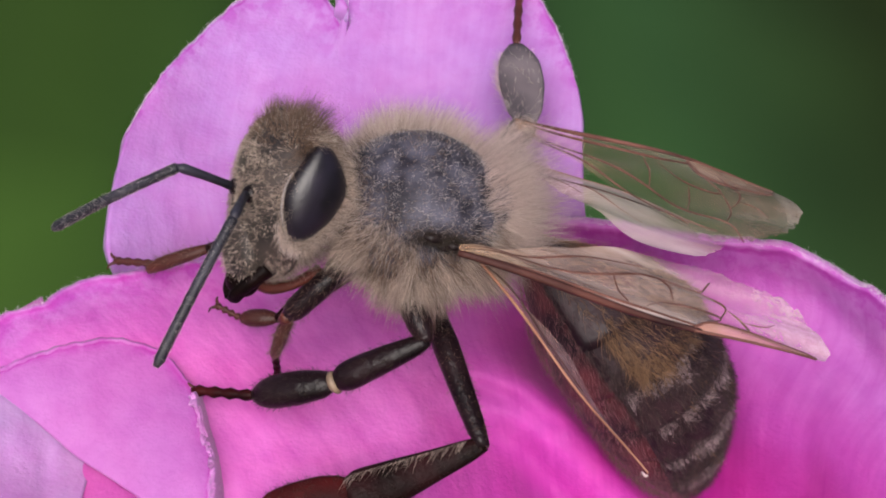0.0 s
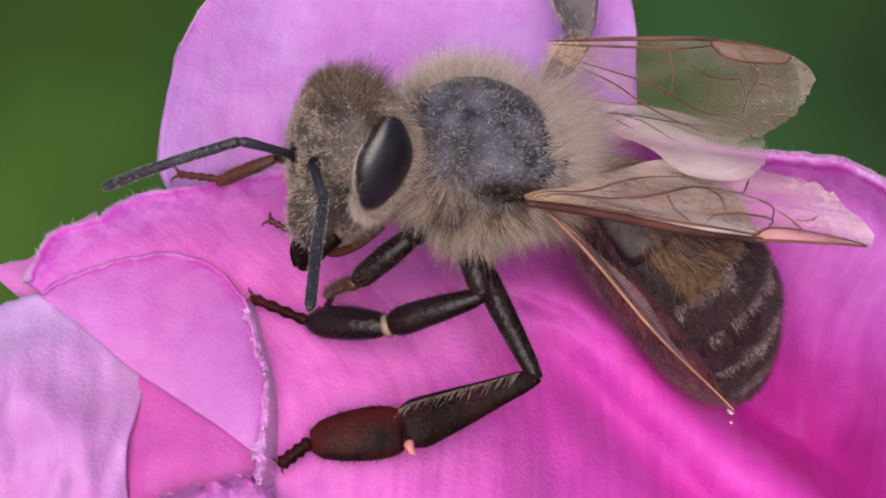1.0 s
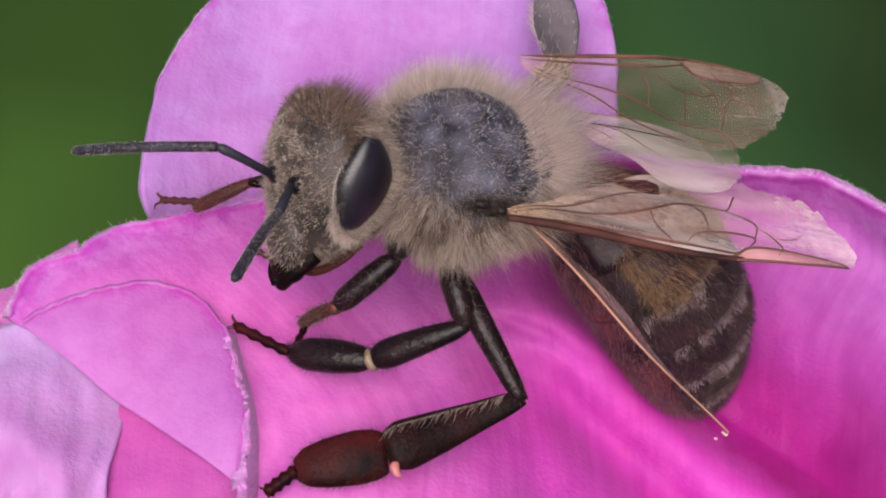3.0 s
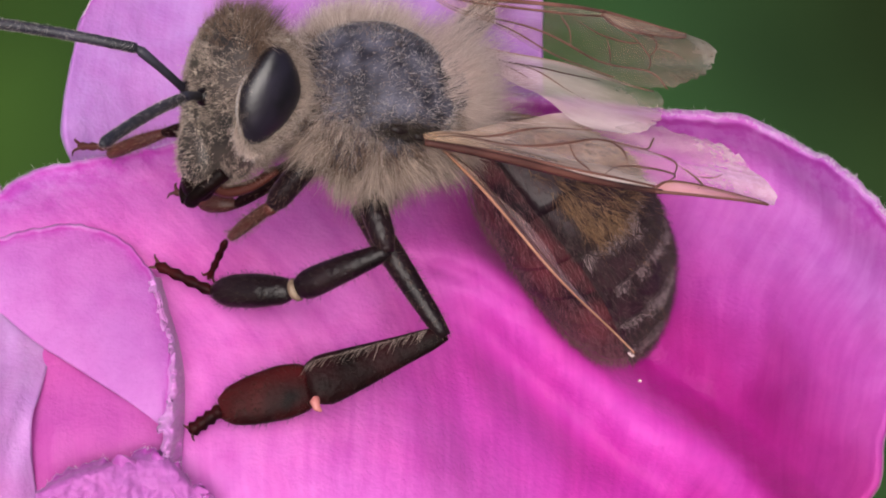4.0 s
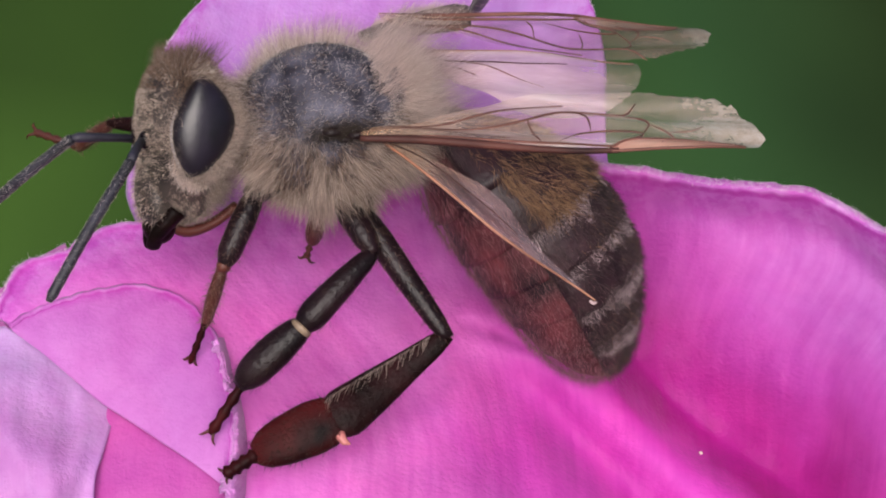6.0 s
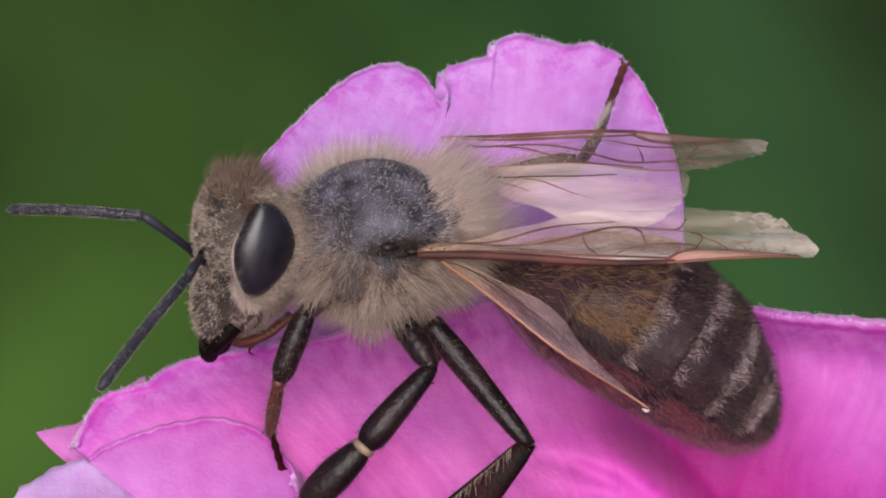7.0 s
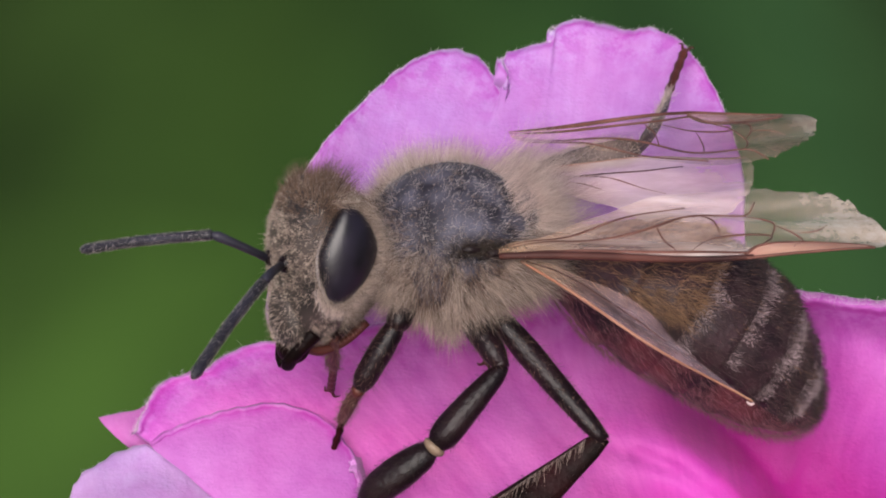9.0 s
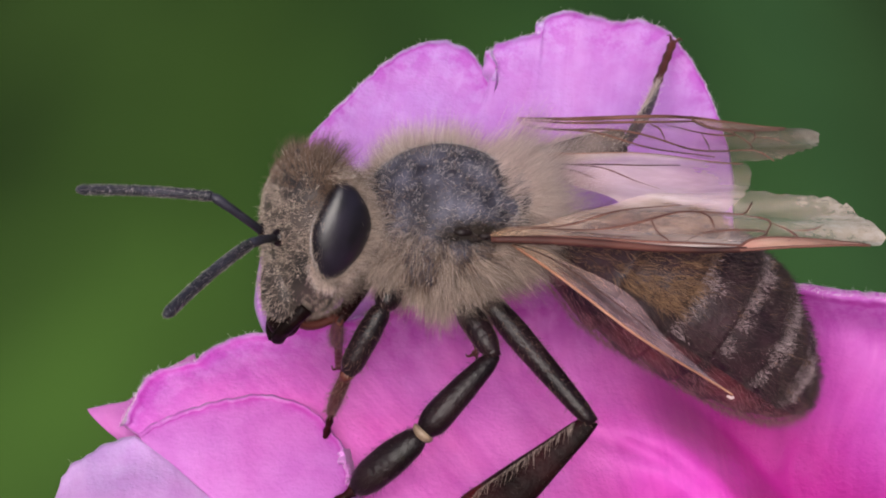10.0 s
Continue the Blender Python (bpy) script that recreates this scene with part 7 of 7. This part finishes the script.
        (2, 0.956, 3.476, -4.259, -35.6, 23.5, -9.3), (2.5, 0.943, 3.639, -4.308, -34.6, 23.6, -6),
        (2.7, 1.054, 4.035, -4.263, -29.6, 22.8, -1.9), (3.1, 0.992, 3.925, -4.347, -31.2, 24.4, -2.6),
        (3.4, 0.907, 3.775, -4.455, -33.4, 26.5, -3.6), (3.8, 0.839, 3.659, -4.533, -35.1, 28.1, -4.5),
        (4, 0.683, 3.646, -4.586, -36.3, 30, -3), (4.5, 1.457, 3.296, -5.024, -39.6, 33.1, -2.4),
        (5, 1.345, 3.452, -4.638, -37.5, 22.8, -8.6), (5.5, 1.053, 3.303, -4.598, -41, 22.5, -10.8),
        (5.7, 0.512, 3.76, -4.725, -44.4, 16.3, 2.5), (5.95, 0.347, 3.779, -4.755, -44.3, 19.1, 3.5),
        (6.2, -0.033, 3.821, -4.813, -43.9, 25.4, 5.9), (6.5, -0.52, 3.869, -4.866, -42.9, 33.5, 9.3),
        (6.8, -0.751, 3.889, -4.882, -42.2, 37.3, 11.1), (7, -1.104, 3.964, -4.687, -39, 40.8, 12.9),
        (7.5, -0.534, 3.727, -4.69, -42.2, 36.4, 6.2), (8, -0.281, 3.862, -4.5, -37.7, 34.4, 6.2),
        (8.5, -0.701, 3.67, -4.701, -45.5, 31.2, 0.3), (9, -0.776, 3.581, -4.407, -43, 38.6, 4.1),
        (9.5, -1.085, 3.531, -4.48, -45.8, 41.2, 1.9), (10, -0.822, 3.654, -4.434, -40.7, 41.8, 8.2),
    ]))
    walk(LIMB['left_hind_tarsus'], part_rows([
        (0, 2.139, 3.923, -5.328, -29.7, 49.1, 18.5), (0.5, 2.432, 3.751, -5.008, -23.9, 47.6, 18.1),
        (1, 2.602, 3.526, -5.026, -24.5, 48.6, 16.8), (1.5, 2.732, 3.295, -4.932, -27.3, 45.8, 8.3),
        (2, 2.582, 3.208, -4.976, -29.7, 46.7, 6), (2.5, 2.614, 3.463, -5.043, -22.8, 51.2, 19.7),
        (2.7, 2.724, 3.981, -4.966, -20.9, 45, 18.8), (3.1, 2.635, 3.851, -5.093, -22.8, 46.6, 16.9),
        (3.4, 2.511, 3.674, -5.257, -25.5, 48.6, 14.3), (3.8, 2.413, 3.536, -5.375, -27.7, 50.1, 12.1),
        (4, 2.254, 3.564, -5.494, -31.6, 49.9, 9.4), (4.5, 2.898, 3.234, -5.963, -38.9, 49.4, 2.7),
        (5, 2.948, 3.21, -5.32, -30.4, 48.2, 8.3), (5.5, 2.346, 3.057, -5.143, -38.3, 43.9, -0.3),
        (5.7, 2.3, 3.837, -5.249, -45.1, 28.8, 3.9), (5.95, 2.064, 3.884, -5.351, -45.2, 30.1, 4.0),
        (6.2, 1.512, 3.98, -5.551, -45.3, 33.0, 4.3), (6.5, 0.788, 4.082, -5.744, -45.4, 36.8, 4.6),
        (6.8, 0.442, 4.122, -5.809, -45.5, 38.6, 4.8), (7, 0.027, 4.224, -5.688, -42.8, 42.3, 6.4),
        (7.5, 0.708, 3.861, -5.609, -44.2, 42.6, 4.2), (8, 0.861, 3.987, -5.287, -40.1, 39.8, 2.6),
        (8.5, 0.581, 3.678, -5.479, -47.5, 34.9, -3.2), (9, 0.463, 3.671, -5.399, -45.5, 43.2, 0.9),
        (9.5, 0.139, 3.572, -5.554, -48.8, 44.2, -2.5), (10, 0.347, 3.823, -5.489, -44.4, 42, 1.6),
    ]))
    walk(LIMB['right_front_femur'], part_rows([
        (0, 1.358, -0.811, -1.288, -44.3, 37.6, -17.2), (0.5, 1.128, -0.776, -1.1, -43.4, 33.8, -30.6),
        (1, 1.082, -0.762, -1.06, -45, 30.2, -36.8), (1.5, 1.069, -0.763, -1.045, -44.1, 25.9, -42.4),
        (2, 1.08, -0.777, -1.051, -45.1, 24.7, -43.7), (2.5, 1.12, -0.792, -1.085, -45, 29.4, -37.4),
        (2.7, 1.218, -0.828, -1.17, -40.2, 33.9, -30.3), (3.1, 1.206, -0.828, -1.162, -42.4, 33.8, -31.9),
        (3.4, 1.19, -0.828, -1.153, -45.3, 33.6, -34.1), (3.8, 1.178, -0.828, -1.145, -47.5, 33.4, -35.7),
        (4, 1.206, -0.825, -1.181, -48.6, 36.8, -31.3), (4.5, 1.122, -0.787, -1.084, -51.1, 29.4, -35.7),
        (5, 1.065, -0.757, -1.042, -47.3, 26.2, -41.2), (5.5, 1.17, -0.829, -1.103, -48.5, 25.8, -37.2),
        (5.7, 1.768, -1.341, -0.898, -39.8, -5.8, -39.8), (5.95, 1.612, -1.315, -0.877, -40.4, -1.0, -29.1),
        (6.2, 1.257, -1.257, -0.828, -38.2, 9.9, -4.4), (6.5, 0.8, -1.182, -0.766, -28.8, 20.7, 29.6),
        (6.8, 0.584, -1.146, -0.736, -22.1, 23.4, 47), (7, 0.105, -1.438, -0.521, -24, 22.4, 39.5),
        (7.5, 0.755, -0.916, -0.879, -23, 20.4, 41.4), (8, 0.703, -1.014, -0.854, -15, 18.7, 46.7),
        (8.5, 0.681, -1.012, -0.869, -23.9, 16.4, 44.3), (9, 0.549, -1.149, -0.788, -19.7, 18.5, 44.9),
        (9.5, 0.586, -1.189, -0.725, -15.8, 23.3, 49.7), (10, 0.545, -1.286, -0.702, -13.6, 21.9, 52.1),
    ]))
    walk(LIMB['right_front_tibia'], part_rows([
        (0, 3.628, -1.516, -3.118, -45.9, 44.6, -15.1), (0.5, 3.274, -2.043, -2.771, -45.6, 52.5, -19),
        (1, 3.159, -2.313, -2.571, -45.6, 49.9, -20.4), (1.5, 3.063, -2.58, -2.356, -50.6, 55.7, -27.9),
        (2, 3.051, -2.658, -2.307, -51.3, 55, -27.6), (2.5, 3.196, -2.381, -2.558, -50.3, 55.9, -24),
        (2.7, 3.368, -2.086, -2.842, -42.5, 51.7, -20), (3.1, 3.322, -2.148, -2.831, -46.2, 53.6, -22.8),
        (3.4, 3.26, -2.23, -2.812, -51.7, 55.8, -27.1), (3.8, 3.213, -2.291, -2.795, -56.2, 57.4, -30.8),
        (4, 3.258, -2.073, -2.979, -55.9, 49.5, -34.5), (4.5, 3.243, -2.313, -2.559, -49.5, 45.6, -17.7),
        (5, 3.092, -2.529, -2.365, -46.3, 49.7, -18.7), (5.5, 3.321, -2.463, -2.409, -67.8, 56.9, -41.7),
        (5.7, 4.06, -3.253, -0.592, -65.4, 40.7, -43.2), (5.95, 4.233, -2.774, -0.824, -65.2, 40.0, -47.7),
        (6.2, 4.203, -1.484, -1.342, -64.6, 38.5, -57.8), (6.5, 3.24, 0.205, -1.824, -63.4, 36.8, -70.5),
        (6.8, 2.462, 0.866, -1.928, -62.7, 36, -76.4), (7, 2.244, 0.326, -1.666, -69.8, 40.5, -91.4),
        (7.5, 2.864, 0.945, -1.924, 156.1, 51.5, -113.8), (8, 2.653, 1.053, -1.816, -116.7, 50.9, -100.6),
        (8.5, 2.74, 0.999, -1.716, -144.4, 47.6, -101), (9, 2.565, 0.859, -1.738, -156.3, 51.5, -105.4),
        (9.5, 2.367, 0.914, -1.91, -152.5, 44.5, -108.4), (10, 2.253, 0.913, -1.819, -131.2, 47.4, -104),
    ]))
    walk(LIMB['right_front_tarsus'], part_rows([
        (0, 4.44, -1.736, -3.947, -43.9, 26.5, -28), (0.5, 3.949, -2.275, -3.7, -41.8, 30, -28.5),
        (1, 3.976, -2.617, -3.605, -44.3, 27.3, -37.8), (1.5, 3.629, -2.88, -3.296, -43.1, 33.3, -30.2),
        (2, 3.673, -2.983, -3.309, -46, 31.9, -37.7), (2.5, 3.789, -2.645, -3.517, -44.5, 27.7, -37.5),
        (2.7, 4.059, -2.337, -3.772, -40.3, 29.9, -35.4), (3.1, 3.956, -2.415, -3.761, -42.1, 30.5, -34.7),
        (3.4, 3.819, -2.516, -3.739, -44.5, 31.3, -33.8), (3.8, 3.718, -2.592, -3.715, -46.3, 31.9, -33.1),
        (4, 3.818, -2.457, -3.774, -47.7, 29.9, -36.3), (4.5, 4.385, -2.678, -3.782, -50.2, 28.4, -33.2),
        (5, 4.07, -2.86, -3.58, -45.9, 26, -35), (5.5, 3.699, -2.799, -3.186, -47.7, 23.7, -36.2),
        (5.7, 4.887, -4.031, -1.571, -40.9, -17.4, -32.7), (5.95, 5.005, -3.623, -1.789, -43.4, -8.0, -36.5),
        (6.2, 4.828, -2.477, -2.277, -51.4, 12.8, -46.8), (6.5, 3.642, -0.928, -2.722, -70.0, 35.8, -67.6),
        (6.8, 2.747, -0.314, -2.81, -84.4, 43.6, -82.8), (7, 2.217, -0.815, -2.64, -90.7, 45, -91.8),
        (7.5, 2.489, 0.091, -3.097, -151, 73.4, -88.2), (8, 2.479, 0.123, -2.979, 150.6, 50.4, -117.2),
        (8.5, 2.546, 0.007, -2.823, -147.9, 61.6, -90.5), (9, 2.317, -0.042, -2.913, -147, 54.4, -100.6),
        (9.5, 2.031, -0.1, -2.962, -167.2, 55.4, -106.9), (10, 2.007, -0.072, -2.925, -173.5, 54.5, -108.9),
    ]))
    walk(LIMB['right_hind_tibia'], part_rows([
        (0, -1.96, -2.401, -0.613, 4.1, -8.4, -119.4), (0.5, -2.143, -2.453, -0.507, -0.1, -10.6, -123.1),
        (1, -2.259, -2.543, -0.336, -0.3, -14.2, -124.3), (1.5, -2.332, -2.6, -0.253, -2.1, -15.6, -125),
        (2, -2.535, -2.517, -0.199, 2.2, -16.4, -130.2), (2.5, -2.4, -2.473, -0.326, 2.3, -14.3, -128.3),
        (2.7, -2.206, -2.273, -0.682, 1.5, -6.3, -127.5), (3.1, -2.226, -2.315, -0.577, 1.2, -8.9, -127.2),
        (3.4, -2.252, -2.372, -0.436, 0.8, -12.3, -126.9), (3.8, -2.272, -2.414, -0.331, 0.5, -14.9, -126.6),
        (4, -2.306, -2.3, -0.421, 5.2, -13.1, -129.2), (4.5, -1.882, -2.318, -0.4, -1.1, -15.2, -118.6),
        (5, -1.985, -2.686, -0.194, -6.8, -17.7, -116.4), (5.5, -2.123, -2.593, -0.169, 0.1, -18.4, -120.7),
        (5.7, -1.177, -4.567, 0.05, 46.6, -13.7, 167.9), (5.95, -1.417, -4.46, -0.032, 46.8, -13.8, 167.4),
        (6.2, -1.967, -4.215, -0.219, 47.2, -14.1, 166.2), (6.5, -2.672, -3.901, -0.458, 47.8, -14.4, 164.6),
        (6.8, -3.006, -3.752, -0.572, 48.1, -14.6, 163.9), (7, -2.982, -3.723, -0.526, 47.5, -18.9, 163.8),
        (7.5, -2.567, -3.877, -0.361, 48.3, -18.5, 162.5), (8, -2.674, -3.84, -0.394, 45.5, -20.1, 160.3),
        (8.5, -2.861, -3.793, -0.492, 47.7, -14.5, 162.5), (9, -2.854, -3.827, -0.129, 49.2, -18.6, 160.2),
        (9.5, -3.23, -3.649, -0.033, 51.3, -18.5, 158.8), (10, -2.693, -3.804, -0.366, 48.3, -19.7, 161.6),
    ]))
    walk(LIMB['right_hind_basitarsus'], part_rows([
        (0, -3.176, -4.555, -0.25, -17.4, -12.1, -89), (0.5, -3.486, -4.511, -0.046, -19.3, -10.2, -94.4),
        (1, -3.625, -4.545, 0.277, -19.8, -11.6, -96.1), (1.5, -3.715, -4.572, 0.418, -20.7, -11.2, -98),
        (2, -4.083, -4.348, 0.508, -19.7, -12.7, -99.1), (2.5, -3.901, -4.375, 0.29, -19.1, -12.3, -97.7),
        (2.7, -3.718, -4.244, -0.408, -17.6, -8.2, -97.4), (3.1, -3.72, -4.281, -0.19, -18.7, -9.7, -97.1),
        (3.4, -3.718, -4.325, 0.098, -20.2, -11.6, -96.6), (3.8, -3.712, -4.353, 0.314, -21.4, -13.1, -96.2),
        (4, -3.846, -4.187, 0.144, -19.4, -14.4, -95.8), (4.5, -3.036, -4.436, 0.256, -19.5, -17.5, -94.6),
        (5, -3.043, -4.82, 0.566, -22, -13.4, -95.2), (5.5, -3.334, -4.633, 0.619, -18.9, -16.1, -95.3),
        (5.7, -3.551, -4.056, 0.643, 108.4, -9.1, -119.7), (5.95, -3.786, -3.927, 0.566, 108.3, -9.3, -120.2),
        (6.2, -4.321, -3.634, 0.391, 108.2, -9.8, -121.3), (6.5, -5.006, -3.257, 0.165, 108.1, -10.4, -122.6),
        (6.8, -5.33, -3.079, 0.058, 108.0, -10.7, -123.3), (7, -5.253, -3.062, 0.282, 103.7, -11.4, -122.7),
        (7.5, -4.828, -3.164, 0.433, 104.2, -12.1, -123.8), (8, -4.884, -3.048, 0.464, 102.0, -9.9, -126.6),
        (8.5, -5.169, -3.066, 0.133, 108.0, -10.3, -124.7), (9, -5.083, -3.024, 0.67, 104.4, -12.8, -125.9),
        (9.5, -5.441, -2.791, 0.759, 105.1, -14.8, -126.8), (10, -4.926, -3.062, 0.476, 103.1, -12.3, -124.5),
    ]))
    walk(LIMB['right_hind_tarsus'], part_rows([
        (0, -3.131, -7.138, 0.302, -12.6, -15.8, -95.8), (0.5, -3.685, -7.089, 0.419, -14.8, -14.1, -101.1),
        (1, -3.898, -7.102, 0.805, -15.1, -15.6, -102.7), (1.5, -4.072, -7.119, 0.926, -16, -15.3, -104.6),
        (2, -4.488, -6.874, 1.084, -14.9, -16.7, -105.8), (2.5, -4.244, -6.917, 0.847, -14.3, -16.2, -104.4),
        (2.7, -4.052, -6.82, -0.034, -13.3, -12, -104.1), (3.1, -4.039, -6.849, 0.251, -14.3, -13.6, -103.7),
        (3.4, -4.014, -6.879, 0.628, -15.6, -15.7, -103.2), (3.8, -3.989, -6.895, 0.909, -16.6, -17.3, -102.8),
        (4, -4.105, -6.72, 0.797, -14.4, -18.3, -102.6), (4.5, -3.237, -6.94, 1.048, -14.1, -21.5, -101.5),
        (5, -3.275, -7.363, 1.175, -17.2, -17.7, -101.8), (5.5, -3.569, -7.15, 1.35, -13.7, -20, -102.2),
        (5.7, -4.833, -6.303, 1.056, 14.2, -16.4, -117), (5.95, -5.085, -6.162, 0.989, 14.1, -16.6, -117.5),
        (6.2, -5.66, -5.841, 0.835, 14.0, -17.1, -118.6), (6.5, -6.395, -5.427, 0.638, 13.8, -17.8, -119.9),
        (6.8, -6.742, -5.231, 0.544, 13.7, -18.1, -120.6), (7, -6.64, -5.223, 0.801, 9.2, -18.7, -119.4),
        (7.5, -6.254, -5.292, 0.981, 9.8, -19.4, -120.6), (8, -6.421, -5.121, 0.915, 7.6, -17.3, -123.1),
        (8.5, -6.637, -5.184, 0.603, 13.8, -17.8, -122.1), (9, -6.58, -5.094, 1.252, 9.9, -20.2, -122.7),
        (9.5, -6.957, -4.821, 1.426, 10.5, -22.2, -123.6), (10, -6.375, -5.171, 1.035, 8.6, -19.7, -121.1),
    ]))
    walk(LIMB['right_middle_tibia'], part_rows([
        (0, 0.119, -0.563, -1.457, -34.8, 49.2, 9.5), (0.5, 0.022, -0.6, -1.329, -33.9, 46.8, -0.1),
        (1, -0.086, -0.602, -1.214, -37.6, 44.8, -7.7), (1.5, -0.122, -0.595, -1.179, -38.1, 42.7, -12.8),
        (2, -0.282, -0.556, -1.008, -40.3, 45.6, -13.7), (2.5, -0.17, -0.589, -1.126, -38.4, 46.2, -8.7),
        (2.7, 0.077, -0.592, -1.388, -29.7, 46.7, 2.6), (3.1, 0.035, -0.596, -1.344, -32.3, 47.7, 0.1),
        (3.4, -0.022, -0.6, -1.286, -35.9, 49.0, -3.5), (3.8, -0.064, -0.604, -1.242, -38.7, 49.8, -6.3),
        (4, -0.053, -0.602, -1.26, -39, 52.4, -2), (4.5, 0.355, -0.697, -1.487, -43.8, 31.7, -12),
        (5, 0.189, -0.672, -1.445, -41.2, 39.4, -13.9), (5.5, 0.037, -0.633, -1.317, -44.4, 39.6, -13.8),
        (5.7, -0.681, 0.623, 0.639, -98, 53.6, -64.6), (5.95, -0.51, 0.438, 0.475, -106.6, 64.9, -62.7),
        (6.2, -0.118, 0.015, 0.1, -42.6, 94.9, 24.0), (6.5, 0.384, -0.528, -0.381, -116.4, 126.3, -20.0),
        (6.8, 0.622, -0.785, -0.609, 53.4, 38.4, 165.6), (7, 0.607, -0.807, -0.679, 52.6, 35.3, 163.7),
        (7.5, 0.883, -0.835, -0.259, 58.1, 43, 166.6), (8, 1.003, -0.931, -0.22, 54.8, 40.4, 163.3),
        (8.5, 0.786, -0.822, -0.406, 54.8, 41, 165.9), (9, 1.015, -0.816, -0.443, 56.2, 33.7, 169.1),
        (9.5, 0.794, -0.793, -0.708, 55.9, 28.3, 167.8), (10, 0.849, -0.86, -0.368, 56.8, 40.2, 164.7),
    ]))
    walk(LIMB['right_middle_basitarsus'], part_rows([
        (0, 1.987, -0.251, -3.653, -45.3, 31.5, -27.2), (0.5, 2.008, -0.605, -3.442, -44, 34.1, -32.4),
        (1, 1.954, -0.879, -3.257, -45.9, 34, -35.5), (1.5, 1.957, -1.068, -3.144, -45.9, 35, -37.6),
        (2, 1.688, -1.036, -3.081, -47, 33.6, -39.4), (2.5, 1.814, -0.894, -3.219, -46.2, 33.1, -37.2),
        (2.7, 2.066, -0.503, -3.497, -40.7, 33.3, -33), (3.1, 1.986, -0.594, -3.489, -43.0, 33.8, -34.4),
        (3.4, 1.878, -0.716, -3.474, -46.2, 34.4, -36.3), (3.8, 1.795, -0.808, -3.458, -48.6, 34.8, -37.8),
        (4, 1.717, -0.662, -3.557, -48.8, 32.5, -37.1), (4.5, 2.769, -1.209, -3.009, 64.6, 78.8, 134.3),
        (5, 2.365, -1.209, -3.285, -49.4, 35.2, -37.5), (5.5, 2.206, -1.165, -3.167, -50.5, 31.3, -37.5),
        (5.7, 0.057, -0.93, -1.697, -92.3, 78.3, -23.3), (5.95, 0.053, -0.653, -2.153, -93.6, 78.4, -25.1),
        (6.2, -0.346, -0.086, -2.79, -96.7, 78.5, -29.2), (6.5, -1.23, 0.059, -2.718, -100.7, 78.6, -34.5),
        (6.8, -1.579, -0.22, -2.411, -102.6, 78.6, -37.1), (7, -1.666, -0.142, -2.354, -109.5, 82.8, -44.2),
        (7.5, -1.182, -0.342, -2.235, -115.1, 82, -50.8), (8, -1.112, -0.296, -2.099, -92.2, 84.7, -31.1),
        (8.5, -1.337, -0.29, -2.308, -100.4, 78.6, -36.4), (9, -1.354, -0.358, -2.051, -121.8, 81.4, -59.5),
        (9.5, -1.703, -0.255, -2.082, -133, 79.3, -71.4), (10, -1.286, -0.275, -2.241, -120.1, 82.9, -56.7),
    ]))
    walk(LIMB['right_middle_tarsus'], part_rows([
        (0, 2.671, -0.602, -4.123, -40.2, 7.2, -36.9), (0.5, 2.638, -1.004, -3.947, -39.6, 10, -42.7),
        (1, 2.563, -1.313, -3.762, -41, 9.7, -44.9), (1.5, 2.543, -1.52, -3.662, -41.1, 10.7, -47.1),
        (2, 2.271, -1.515, -3.582, -41.8, 9.2, -48.3), (2.5, 2.417, -1.351, -3.713, -41.1, 8.8, -46.5),
        (2.7, 2.694, -0.912, -3.99, -36.9, 9.7, -44.7), (3.1, 2.603, -1.017, -3.99, -38.8, 9.9, -45.1),
        (3.4, 2.479, -1.157, -3.985, -41.3, 10.1, -45.7), (3.8, 2.383, -1.264, -3.976, -43.2, 10.2, -46.1),
        (4, 2.327, -1.123, -4.043, -43, 7.9, -45.2), (4.5, 2.682, -1.12, -3.641, 15.3, 74.6, 78.9),
        (5, 2.954, -1.66, -3.808, -43.9, 10.5, -45.4), (5.5, 2.822, -1.638, -3.638, -44.2, 6.5, -44.9),
        (5.7, 0.168, -0.978, -2.28, -74.4, 74.4, -8.3), (5.95, 0.162, -0.705, -2.736, -75.2, 74.5, -9.6),
        (6.2, -0.242, -0.144, -3.375, -77.3, 74.8, -12.7), (6.5, -1.133, -0.009, -3.304, -80.0, 75.2, -16.7),
        (6.8, -1.485, -0.292, -2.998, -81.3, 75.3, -18.7), (7, -1.612, -0.194, -2.947, -78.6, 79.6, -16.3),
        (7.5, -1.129, -0.406, -2.83, -84, 79.2, -22.7), (8, -1.066, -0.325, -2.692, -64.3, 80.5, -6.3),
        (8.5, -1.242, -0.36, -2.895, -79.7, 75.2, -18.6), (9, -1.308, -0.435, -2.647, -89.9, 79.2, -30.6),
        (9.5, -1.667, -0.361, -2.679, -103, 78.3, -44.4), (10, -1.246, -0.336, -2.837, -84.5, 80.4, -24.1),
    ]))


motions()
